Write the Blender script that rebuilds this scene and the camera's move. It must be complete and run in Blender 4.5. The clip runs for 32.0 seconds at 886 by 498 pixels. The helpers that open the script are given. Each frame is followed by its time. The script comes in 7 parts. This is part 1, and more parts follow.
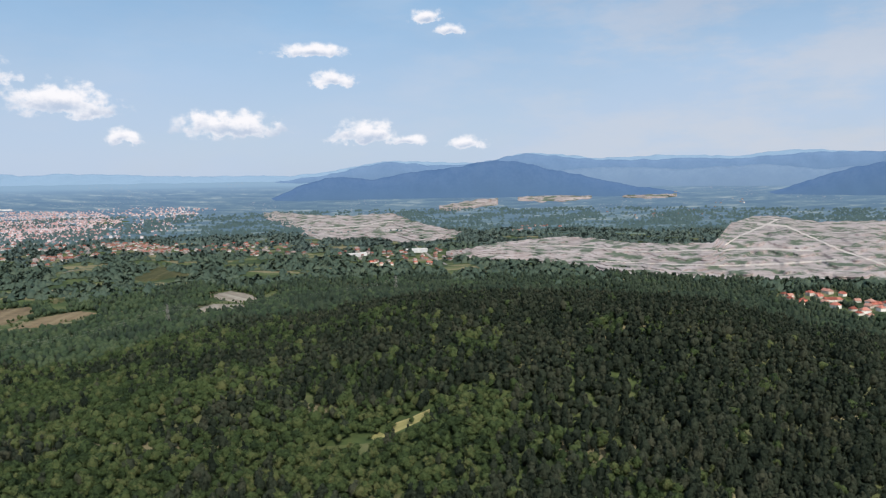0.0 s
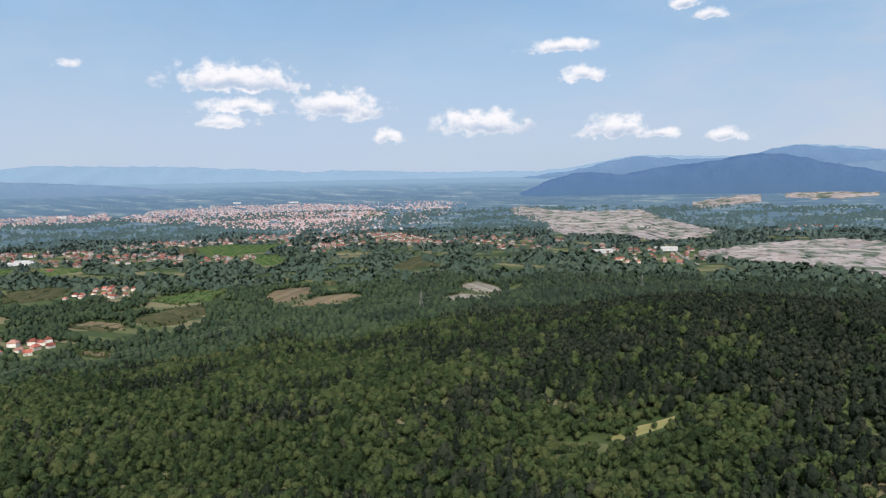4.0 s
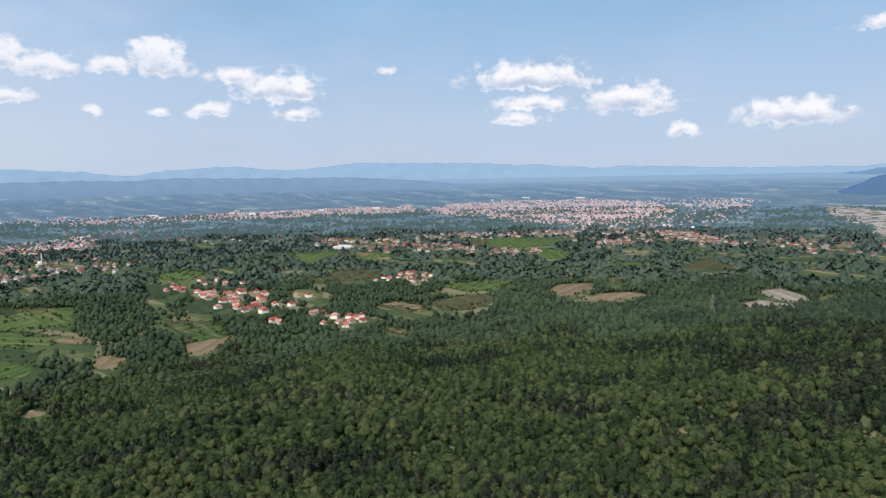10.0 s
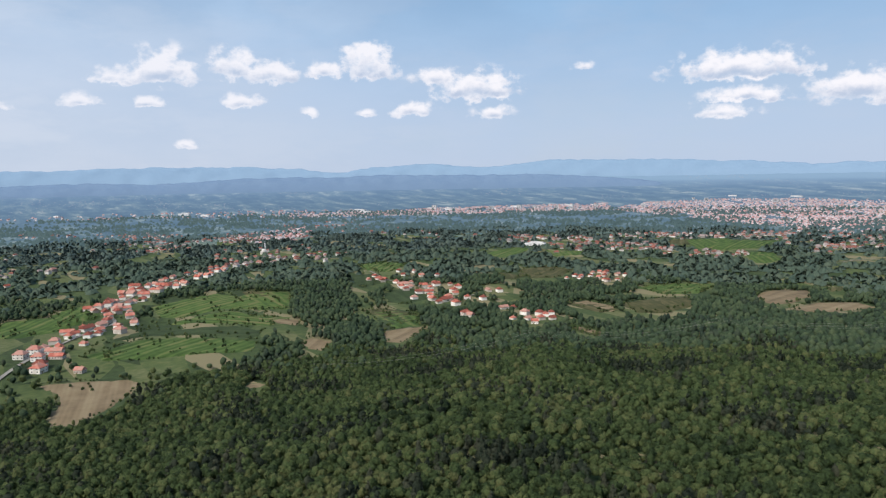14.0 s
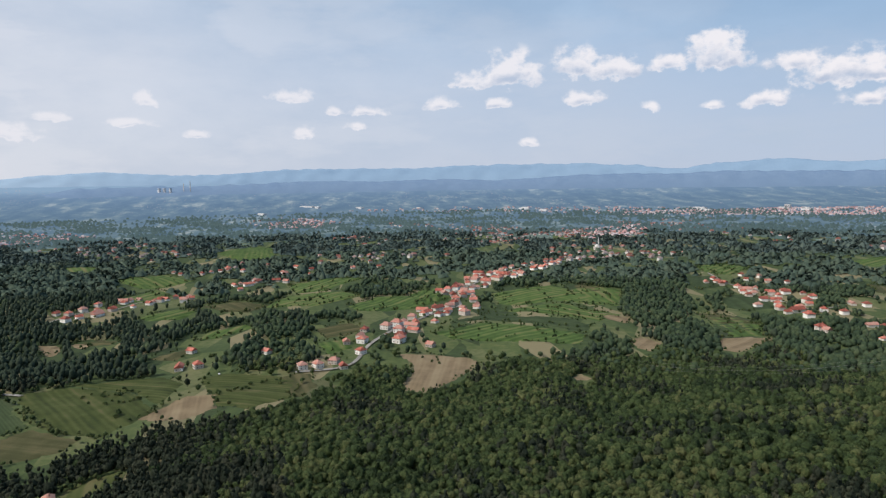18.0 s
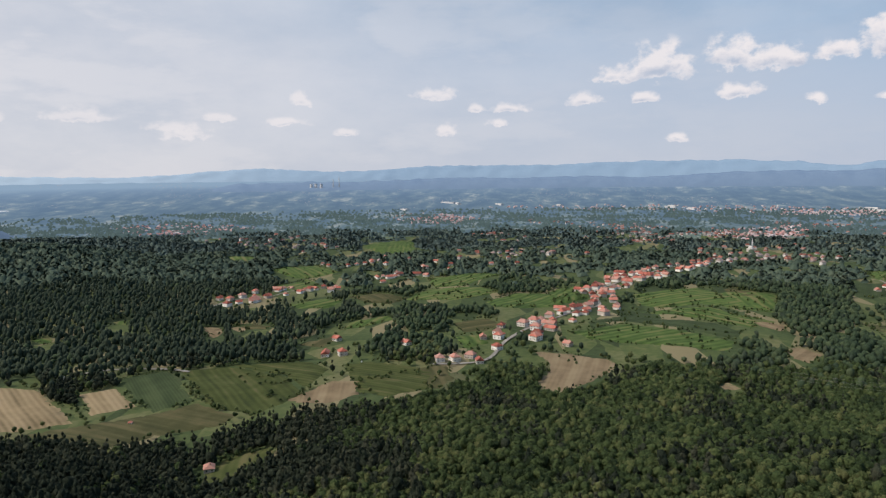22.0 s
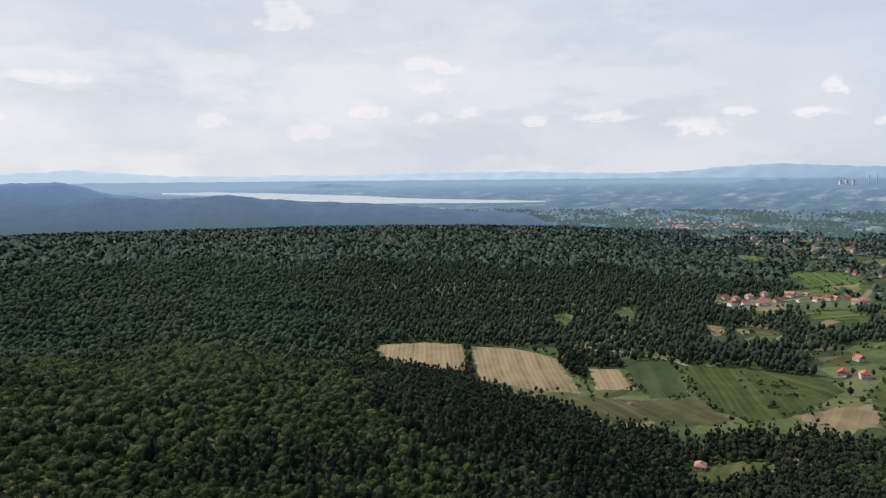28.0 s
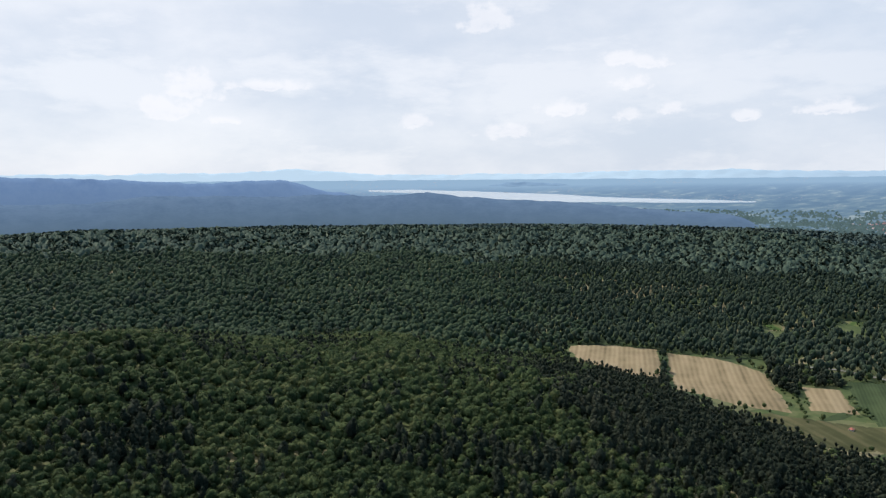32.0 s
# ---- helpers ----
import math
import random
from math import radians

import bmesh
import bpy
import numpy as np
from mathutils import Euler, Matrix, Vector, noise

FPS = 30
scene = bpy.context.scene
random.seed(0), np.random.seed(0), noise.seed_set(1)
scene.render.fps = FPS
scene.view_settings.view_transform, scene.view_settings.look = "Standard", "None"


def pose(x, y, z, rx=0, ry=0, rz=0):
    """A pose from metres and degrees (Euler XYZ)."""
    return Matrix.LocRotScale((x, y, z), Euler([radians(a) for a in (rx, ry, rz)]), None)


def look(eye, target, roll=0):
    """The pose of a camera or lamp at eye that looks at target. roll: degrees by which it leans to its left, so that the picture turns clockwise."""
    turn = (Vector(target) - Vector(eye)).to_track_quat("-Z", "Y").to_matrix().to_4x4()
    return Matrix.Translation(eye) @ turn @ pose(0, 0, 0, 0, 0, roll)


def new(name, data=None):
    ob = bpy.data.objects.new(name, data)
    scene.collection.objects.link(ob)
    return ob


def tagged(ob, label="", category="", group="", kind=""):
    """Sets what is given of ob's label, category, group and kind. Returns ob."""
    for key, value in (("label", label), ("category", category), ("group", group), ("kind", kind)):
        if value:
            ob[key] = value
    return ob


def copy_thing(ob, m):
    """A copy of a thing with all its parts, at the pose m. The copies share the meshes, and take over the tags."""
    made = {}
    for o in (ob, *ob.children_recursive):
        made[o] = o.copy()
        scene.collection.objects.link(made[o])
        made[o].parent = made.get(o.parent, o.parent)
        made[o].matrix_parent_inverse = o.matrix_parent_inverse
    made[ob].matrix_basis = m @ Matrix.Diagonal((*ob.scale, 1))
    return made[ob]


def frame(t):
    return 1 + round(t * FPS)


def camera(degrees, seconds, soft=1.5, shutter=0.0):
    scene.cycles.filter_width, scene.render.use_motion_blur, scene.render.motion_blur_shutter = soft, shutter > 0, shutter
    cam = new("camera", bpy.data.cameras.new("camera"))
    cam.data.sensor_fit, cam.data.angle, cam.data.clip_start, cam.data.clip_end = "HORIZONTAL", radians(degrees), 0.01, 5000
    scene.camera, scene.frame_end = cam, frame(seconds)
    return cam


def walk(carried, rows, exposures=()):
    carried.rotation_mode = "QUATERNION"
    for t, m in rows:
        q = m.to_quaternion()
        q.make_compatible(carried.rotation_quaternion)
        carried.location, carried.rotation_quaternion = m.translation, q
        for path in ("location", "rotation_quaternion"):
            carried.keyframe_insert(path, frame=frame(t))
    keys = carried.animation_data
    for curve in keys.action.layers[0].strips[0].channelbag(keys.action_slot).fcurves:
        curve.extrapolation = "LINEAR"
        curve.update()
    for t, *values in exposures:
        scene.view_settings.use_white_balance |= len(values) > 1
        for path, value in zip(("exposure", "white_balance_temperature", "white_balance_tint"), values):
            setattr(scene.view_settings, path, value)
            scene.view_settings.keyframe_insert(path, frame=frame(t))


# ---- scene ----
cam = camera(64.66, 32.0, 1.25)
EYE = 212.5
PATH = [
    (0, pose(0, 0, EYE, 84.13, 0.84, 0.04)), (0.5, pose(0, 0, EYE, 84.12, 0.87, 1.51)),
    (1, pose(0, 0, EYE, 84.12, 0.89, 4.08)), (1.5, pose(0, 0, EYE, 84.10, 0.92, 6.73)),
    (2, pose(0, 0, EYE, 84.09, 0.95, 9.73)), (2.5, pose(0, 0, EYE, 84.08, 0.98, 12.18)),
    (3, pose(0, 0, EYE, 84.07, 1.01, 14.88)), (3.5, pose(0, 0, EYE, 84.07, 1.04, 17.25)),
    (4, pose(0, 0, EYE, 84.07, 1.07, 19.95)), (4.5, pose(0, 0, EYE, 84.07, 1.10, 22.35)),
    (6.5, pose(0, 0, EYE, 84.07, 1.08, 30.66)), (7, pose(0, 0, EYE, 84.07, 1.07, 32.34)),
    (7.5, pose(0, 0, EYE, 84.07, 1.07, 33.83)), (8, pose(0, 0, EYE, 84.08, 1.06, 35.49)),
    (8.5, pose(0, 0, EYE, 84.09, 1.05, 37.10)), (9, pose(0, 0, EYE, 84.10, 1.03, 39.01)),
    (9.5, pose(0, 0, EYE, 84.11, 1.01, 40.82)), (10, pose(0, 0, EYE, 84.12, 1.00, 43.08)),
    (10.5, pose(0, 0, EYE, 84.12, 0.98, 45.11)), (11, pose(0, 0, EYE, 84.13, 0.97, 47.43)),
    (11.5, pose(0, 0, EYE, 84.12, 0.96, 49.45)), (12, pose(0, 0, EYE, 84.12, 0.95, 51.68)),
    (12.5, pose(0, 0, EYE, 84.11, 0.95, 53.50)), (13, pose(0, 0, EYE, 84.11, 0.94, 55.20)),
    (13.5, pose(0, 0, EYE, 84.11, 0.94, 56.56)), (15.5, pose(0, 0, EYE, 84.19, 1.06, 69.18)),
    (16, pose(0, 0, EYE, 84.21, 1.04, 72.80)), (16.5, pose(0, 0, EYE, 84.22, 1.02, 76.13)),
    (17, pose(0, 0, EYE, 84.24, 0.98, 79.42)), (17.5, pose(0, 0, EYE, 84.24, 0.95, 82.56)),
    (18, pose(0, 0, EYE, 84.24, 0.92, 85.66)), (18.5, pose(0, 0, EYE, 84.22, 0.88, 88.26)),
    (19, pose(0, 0, EYE, 84.20, 0.85, 89.33)), (19.5, pose(0, 0, EYE, 84.19, 0.84, 90.22)),
    (20, pose(0, 0, EYE, 84.17, 0.81, 91.28)), (20.5, pose(0, 0, EYE, 84.15, 0.79, 92.49)),
    (21, pose(0, 0, EYE, 84.14, 0.76, 93.82)), (21.5, pose(0, 0, EYE, 84.13, 0.75, 95.39)),
    (22, pose(0, 0, EYE, 84.12, 0.74, 97.04)), (22.5, pose(0, 0, EYE, 84.11, 0.72, 99.23)),
    (23, pose(0, 0, EYE, 84.11, 0.70, 104.11)), (23.5, pose(0, 0, EYE, 84.12, 0.68, 109.44)),
    (24, pose(0, 0, EYE, 84.13, 0.67, 113.87)), (24.5, pose(0, 0, EYE, 84.13, 0.65, 116.43)),
    (26.5, pose(0, 0, EYE, 84.21, 0.59, 128.16)), (27, pose(0, 0, EYE, 84.20, 0.57, 133.84)),
    (27.5, pose(0, 0, EYE, 84.19, 0.55, 136.44)), (28, pose(0, 0, EYE, 84.20, 0.54, 137.15)),
    (28.5, pose(0, 0, EYE, 84.19, 0.52, 138.08)), (29, pose(0, 0, EYE, 84.19, 0.51, 139.87)),
    (29.5, pose(0, 0, EYE, 84.19, 0.50, 141.57)), (30, pose(0, 0, EYE, 84.19, 0.50, 143.48)),
    (30.5, pose(0, 0, EYE, 84.19, 0.49, 145.21)), (31, pose(0, 0, EYE, 84.20, 0.49, 147.20)),
    (31.5, pose(0, 0, EYE, 84.20, 0.49, 149.29)), (32, pose(0, 0, EYE, 84.20, 0.49, 152.94)),
]
walk(cam, PATH, ((0, 0.12, 6200, 10), (12, 0.12, 6120, 11), (18, 0.0, 6250, 12), (21, -0.06, 6450, 13), (24, -0.06, 6550, 14), (28, 0.12, 6450, 12), (32, 0.22, 6200, 10)))

# ---- world and sun ----
SUN_AZ, SUN_EL = 198.0, 44.0          # degrees; azimuth turns left from +y
world = bpy.data.worlds.new("sky")
scene.world = world
world.use_nodes = True
wn, wl = world.node_tree.nodes, world.node_tree.links
wn.clear()


def wmath(op, a, b=None, c=None):
    n = wn.new("ShaderNodeMath")
    n.operation = op
    for i, v in enumerate((a, b, c)):
        if v is None:
            continue
        if isinstance(v, (int, float)):
            n.inputs[i].default_value = v
        else:
            wl.new(v, n.inputs[i])
    return n.outputs[0]


def wsmooth(value, lo, hi, a=0.0, b=1.0):
    n = wn.new("ShaderNodeMapRange")
    n.interpolation_type = "SMOOTHSTEP"
    n.inputs[1].default_value, n.inputs[2].default_value = lo, hi
    n.inputs[3].default_value, n.inputs[4].default_value = a, b
    wl.new(value, n.inputs[0])
    return n.outputs[0]


def wmix(fac, a, b):
    n = wn.new("ShaderNodeMix")
    n.data_type = "RGBA"
    for v, s in ((fac, n.inputs[0]), (a, n.inputs[6]), (b, n.inputs[7])):
        if isinstance(v, (tuple, float, int)):
            s.default_value = (*v, 1) if isinstance(v, tuple) else v
        else:
            wl.new(v, s)
    return n.outputs[2]


sky = wn.new("ShaderNodeTexSky")
sky.sky_type, sky.sun_disc = "NISHITA", False
sky.sun_elevation, sky.sun_rotation = radians(SUN_EL), radians(-SUN_AZ)
sky.air_density, sky.dust_density, sky.ozone_density = 1.0, 0.7, 2.0
wco = wn.new("ShaderNodeTexCoord")
wsep = wn.new("ShaderNodeSeparateXYZ")
wl.new(wco.outputs["Generated"], wsep.inputs[0])
wx, wy, wz = wsep.outputs
# azimuth and elevation in degrees
w_az = wmath("MULTIPLY", wmath("ARCTAN2", wmath("MULTIPLY", wx, -1.0), wy), 180 / math.pi)
w_az = wmath("WRAP", w_az, 280.0, -80.0)
w_el = wmath("MULTIPLY", wmath("ARCSINE", wz), 180 / math.pi)
w_pos = wn.new("ShaderNodeCombineXYZ")
wl.new(w_az, w_pos.inputs[0])
wl.new(w_el, w_pos.inputs[1])


def wnoise(scale, detail, rough=0.55, stretch=(1, 1, 1), vector=None):
    n = wn.new("ShaderNodeTexNoise")
    m = wn.new("ShaderNodeVectorMath")
    m.operation = "MULTIPLY"
    m.inputs[1].default_value = stretch
    wl.new(vector or w_pos.outputs[0], m.inputs[0])
    wl.new(m.outputs[0], n.inputs["Vector"])
    n.inputs["Scale"].default_value, n.inputs["Detail"].default_value = scale, detail
    n.inputs["Roughness"].default_value = rough
    return n.outputs[0]


# cumulus: azimuth and elevation of the base's middle, half width, height
CLOUDS_NORTH = (
    (36.1, 6.8, 6.8, 2.5), (37.2, 4.1, 3.6, 1.3), (35.7, 5.2, 4.6, 1.5), (28.1, 4.8, 4.7, 2.6), (24.4, 2.8, 1.9, 1.5),
    (16.7, 3.4, 4.9, 2.3), (6.4, 2.9, 3.6, 2.0), (2.8, 2.7, 2.6, 1.0), (8.7, 7.3, 3.0, 1.5), (10.4, 9.5, 4.6, 1.3),
    (1.1, 12.1, 2.0, 1.4), (-0.6, 11.2, 1.9, 1.1), (-1.9, 2.3, 2.3, 1.3),
)
CLOUDS_TOWN = (
    (80.2, 7.3, 3.2, 3.0), (82.7, 7.2, 2.1, 1.7), (81.3, 5.6, 2.1, 1.0), (75.0, 7.8, 2.4, 2.6), (72.1, 7.5, 2.9, 2.0),
    (74.3, 5.6, 2.7, 1.5), (64.7, 8.0, 2.9, 3.1), (68.0, 7.9, 2.4, 1.7), (59.3, 7.4, 3.0, 1.7), (55.9, 6.2, 4.4, 2.6),
    (61.0, 4.9, 2.9, 1.5), (64.8, 4.9, 1.4, 0.8), (69.4, 4.9, 1.2, 1.0), (54.5, 4.6, 2.7, 1.4), (47.2, 8.0, 1.5, 1.0),
    (78.7, 2.5, 1.0, 0.9),
)
CLOUDS_VILLAGE = (
    (83.6, 7.2, 2.4, 1.5), (85.8, 5.5, 2.1, 1.3), (81.2, 5.6, 1.5, 0.9), (91.7, 5.1, 2.4, 1.0), (94.4, 5.2, 1.3, 0.9),
    (97.6, 6.2, 2.7, 1.3), (108.2, 5.7, 1.3, 1.5), (109.5, 4.2, 2.6, 0.8), (92.6, 4.0, 1.4, 0.8), (96.5, 3.3, 1.3, 1.3),
    (78.8, 2.6, 0.9, 0.8), (114.5, 4.5, 1.7, 0.9), (117.5, 3.1, 2.9, 1.6), (124.1, 4.3, 3.5, 1.4), (104.8, 3.4, 1.4, 0.8),
)
CLOUDS_LAKE_SIDE = (
    (139.1, 8.6, 2.4, 1.5), (136.8, 8.2, 2.9, 1.5), (137.9, 6.6, 2.7, 1.6), (143.4, 4.9, 3.1, 1.6), (135.0, 4.8, 1.4, 1.3),
    (149.4, 11.5, 3.0, 2.4), (138.4, 4.4, 1.9, 1.2), (172.3, 6.2, 3.0, 2.6), (166.8, 6.9, 5.3, 1.1), (174.1, 4.7, 3.0, 2.0),
    (170.2, 4.3, 2.4, 0.8), (155.3, 4.1, 1.9, 1.4), (147.7, 3.2, 3.6, 1.5), (125.1, 4.3, 3.0, 1.0), (117.7, 3.6, 3.6, 1.1),
    (129.7, 4.0, 1.9, 1.2),
)
CLOUDS = CLOUDS_NORTH + CLOUDS_TOWN + CLOUDS_VILLAGE + CLOUDS_LAKE_SIDE
w_n1 = wnoise(0.75, 7, 0.56, (1, 1.25, 1))
w_n2 = wnoise(0.16, 4)
w_low = wn.new("ShaderNodeCombineXYZ")
wl.new(wmath("ADD", w_az, -0.15), w_low.inputs[0])
wl.new(wmath("ADD", w_el, -0.45), w_low.inputs[1])
warp = wn.new("ShaderNodeCombineXYZ")
wl.new(wmath("ADD", w_az, wmath("MULTIPLY_ADD", w_n2, 1.2, -0.6)), warp.inputs[0])
wl.new(wmath("ADD", w_el, wmath("MULTIPLY_ADD", w_n1, 0.8, -0.4)), warp.inputs[1])
dense = None
for ca, ce, cw, ch in CLOUDS:
    cw, ch = cw * 0.86, ch * 0.9
    m1, up, down, m2, m3 = (wn.new("ShaderNodeVectorMath") for _ in range(5))
    m1.operation, up.operation, down.operation, m2.operation, m3.operation = "SUBTRACT", "MULTIPLY", "MULTIPLY", "MAXIMUM", "LENGTH"
    m1.inputs[1].default_value = (ca, ce + ch * 0.2, 0)
    wl.new(warp.outputs[0], m1.inputs[0])
    up.inputs[1].default_value = (1 / cw, 1.15 / ch, 0)
    down.inputs[1].default_value = (-1 / cw, -3.2 / ch, 0)
    for v in (up, down):
        wl.new(m1.outputs[0], v.inputs[0])
    wl.new(up.outputs[0], m2.inputs[0])
    wl.new(down.outputs[0], m2.inputs[1])
    wl.new(m2.outputs[0], m3.inputs[0])
    one = wmath("SUBTRACT", 1.0 if ch > 1.7 else 0.86, m3.outputs["Value"])
    h1, h2, h3 = (wn.new("ShaderNodeVectorMath") for _ in range(3))
    h1.operation, h2.operation, h3.operation = "SUBTRACT", "MULTIPLY", "LENGTH"
    h1.inputs[1].default_value = (ca, ce + ch * 0.75, 0)
    h2.inputs[1].default_value = (1 / cw, 1.15 / ch, 0)
    wl.new(warp.outputs[0], h1.inputs[0])
    wl.new(h1.outputs[0], h2.inputs[0])
    wl.new(h2.outputs[0], h3.inputs[0])
    high = wmath("SUBTRACT", 1.0, h3.outputs["Value"])
    crown = high if dense is None else wmath("MAXIMUM", crown, high)
    dense = one if dense is None else wmath("MAXIMUM", dense, one)
puff = wmath("ADD", dense, wmath("MULTIPLY_ADD", w_n1, 2.4, -1.12))
rise_w = wmath("SUBTRACT", crown, dense)
alpha = wmath("MULTIPLY", wsmooth(puff, 0.02, 0.62), wsmooth(rise_w, -0.75, -0.1, 0.62, 1.0))
alpha = wmath("MULTIPLY", alpha, wsmooth(dense, -0.35, 0.05))
toward = wsmooth(w_az, 40.0, 150.0)
alpha = wmath("MULTIPLY", alpha, wmath("MULTIPLY_ADD", toward, -0.55, 1.0))
# lit crowns and grey-violet undersides
relief = wnoise(0.75, 7, 0.56, (1, 1.25, 1), w_low.outputs[0])
lit = wsmooth(wmath("ADD", wmath("MULTIPLY", wmath("SUBTRACT", relief, w_n1), 1.6), wmath("ADD", rise_w, wmath("MULTIPLY", toward, 0.5))), -0.75, 0.15)
cloud_col = wmix(lit, (0.52, 0.58, 0.69), (0.96, 0.92, 0.91))
# thin veil, thicker towards the hazy sunward side
streak = wsmooth(wnoise(0.06, 7, 0.58, (0.8, 1.7, 1)), 0.36, 0.70)
low = wsmooth(w_el, 24.0, 0.0)
veil = wmath("ADD", wmath("MULTIPLY_ADD", streak, 0.2, 0.5), wmath("MULTIPLY", toward, 0.35))
veil = wmath("MINIMUM", wmath("ADD", veil, wmath("MULTIPLY", low, 0.35)), 0.92)
veil_col = wmix(low, (0.23, 0.53, 0.83), (0.56, 0.66, 0.81))
deck = wsmooth(wnoise(0.13, 7, 0.6, (0.55, 1.6, 1)), 0.42, 0.62)
east = wsmooth(w_az, 12.0, -25.0)
veil_col = wmix(wmath("MULTIPLY", wmath("MULTIPLY_ADD", east, 0.8, 0.2), wmath("MULTIPLY_ADD", deck, 0.75, 0.1)), veil_col, (0.66, 0.69, 0.76))
veil_col = wmix(toward, veil_col, wmix(wmath("MAXIMUM", streak, wmath("MULTIPLY", deck, 0.8)), (0.70, 0.75, 0.83), (0.93, 0.93, 0.95)))
bg_sky, bg_veil, bg_cloud = (wn.new("ShaderNodeBackground") for _ in range(3))
wl.new(sky.outputs[0], bg_sky.inputs[0])
bg_sky.inputs[1].default_value = 0.082
wl.new(veil_col, bg_veil.inputs[0])
bg_veil.inputs[1].default_value = 0.865
wl.new(cloud_col, bg_cloud.inputs[0])
bg_cloud.inputs[1].default_value = 0.95
mix_veil, mix_cloud = wn.new("ShaderNodeMixShader"), wn.new("ShaderNodeMixShader")
wl.new(veil, mix_veil.inputs[0])
wl.new(bg_sky.outputs[0], mix_veil.inputs[1])
wl.new(bg_veil.outputs[0], mix_veil.inputs[2])
wl.new(alpha, mix_cloud.inputs[0])
wl.new(mix_veil.outputs[0], mix_cloud.inputs[1])
wl.new(bg_cloud.outputs[0], mix_cloud.inputs[2])
world_out = wn.new("ShaderNodeOutputWorld")
wl.new(mix_cloud.outputs[0], world_out.inputs[0])

sun = new("sun", bpy.data.lights.new("sun", "SUN"))
sun.data.energy, sun.data.angle, sun.data.color = 4.3, radians(0.6), (1.0, 0.91, 0.78)
sun_way = Vector((-math.sin(radians(SUN_AZ)) * math.cos(radians(SUN_EL)), math.cos(radians(SUN_AZ)) * math.cos(radians(SUN_EL)), math.sin(radians(SUN_EL))))
sun.matrix_world = look(sun_way * 3000, (0, 0, 0))

# ---- materials ----
def material(name):
    m = bpy.data.materials.new(name)
    m.use_nodes = True
    return m, m.node_tree.nodes, m.node_tree.links, m.node_tree.nodes["Principled BSDF"]


def ramp(nodes, stops):
    r = nodes.new("ShaderNodeValToRGB")
    while len(r.color_ramp.elements) < len(stops):
        r.color_ramp.elements.new(0.5)
    for e, (p, c) in zip(r.color_ramp.elements, stops):
        e.position, e.color = p, (*c, 1)
    return r


def surface(name, colours, scale=0.2, rough=0.85, bump=0.4, fine=3.0, depth=0.5, stretch=(1, 1, 1), tint="", spread=0.25):
    """A rough surface whose colour wanders between the given ones at two scales, by place, with fine relief."""
    m, n, l, b = material(name)
    geo = n.new("ShaderNodeNewGeometry")
    vm = n.new("ShaderNodeVectorMath")
    vm.operation = "MULTIPLY"
    vm.inputs[1].default_value = stretch
    l.new(geo.outputs["Position"], vm.inputs[0])
    big, small = n.new("ShaderNodeTexNoise"), n.new("ShaderNodeTexNoise")
    for t, s, d in ((big, scale, 4), (small, fine, 3)):
        t.inputs["Scale"].default_value, t.inputs["Detail"].default_value = s, d
        l.new(vm.outputs[0], t.inputs["Vector"])
    mixv = n.new("ShaderNodeMath")
    mixv.operation = "MULTIPLY_ADD"
    l.new(small.outputs[0], mixv.inputs[0])
    mixv.inputs[1].default_value = spread
    l.new(big.outputs[0], mixv.inputs[2])
    value = mixv.outputs[0]
    if tint:
        add = n.new("ShaderNodeMath")
        add.operation = "MULTIPLY_ADD"
        if tint == "object":
            src = n.new("ShaderNodeObjectInfo").outputs["Random"]
        elif tint == "island":
            src = geo.outputs["Random Per Island"]
        else:
            at = n.new("ShaderNodeAttribute")
            at.attribute_name = tint
            src = at.outputs["Fac"]
        l.new(src, add.inputs[0])
        add.inputs[1].default_value = 0.7
        l.new(value, add.inputs[2])
        sub = n.new("ShaderNodeMath")
        sub.operation = "SUBTRACT"
        l.new(add.outputs[0], sub.inputs[0])
        sub.inputs[1].default_value = 0.35
        value = sub.outputs[0]
    lo, hi = 0.32 + spread * 0.35, 0.68 + spread * 0.65
    k = len(colours) - 1
    cr = ramp(n, [(lo + (hi - lo) * i / k, c) for i, c in enumerate(colours)])
    l.new(value, cr.inputs[0])
    l.new(cr.outputs[0], b.inputs["Base Color"])
    b.inputs["Roughness"].default_value = rough
    b.inputs["Specular IOR Level"].default_value = 0.25
    if bump:
        bp = n.new("ShaderNodeBump")
        bp.inputs["Strength"].default_value, bp.inputs["Distance"].default_value = bump, depth
        l.new(small.outputs[0], bp.inputs["Height"])
        l.new(bp.outputs[0], b.inputs["Normal"])
    return m


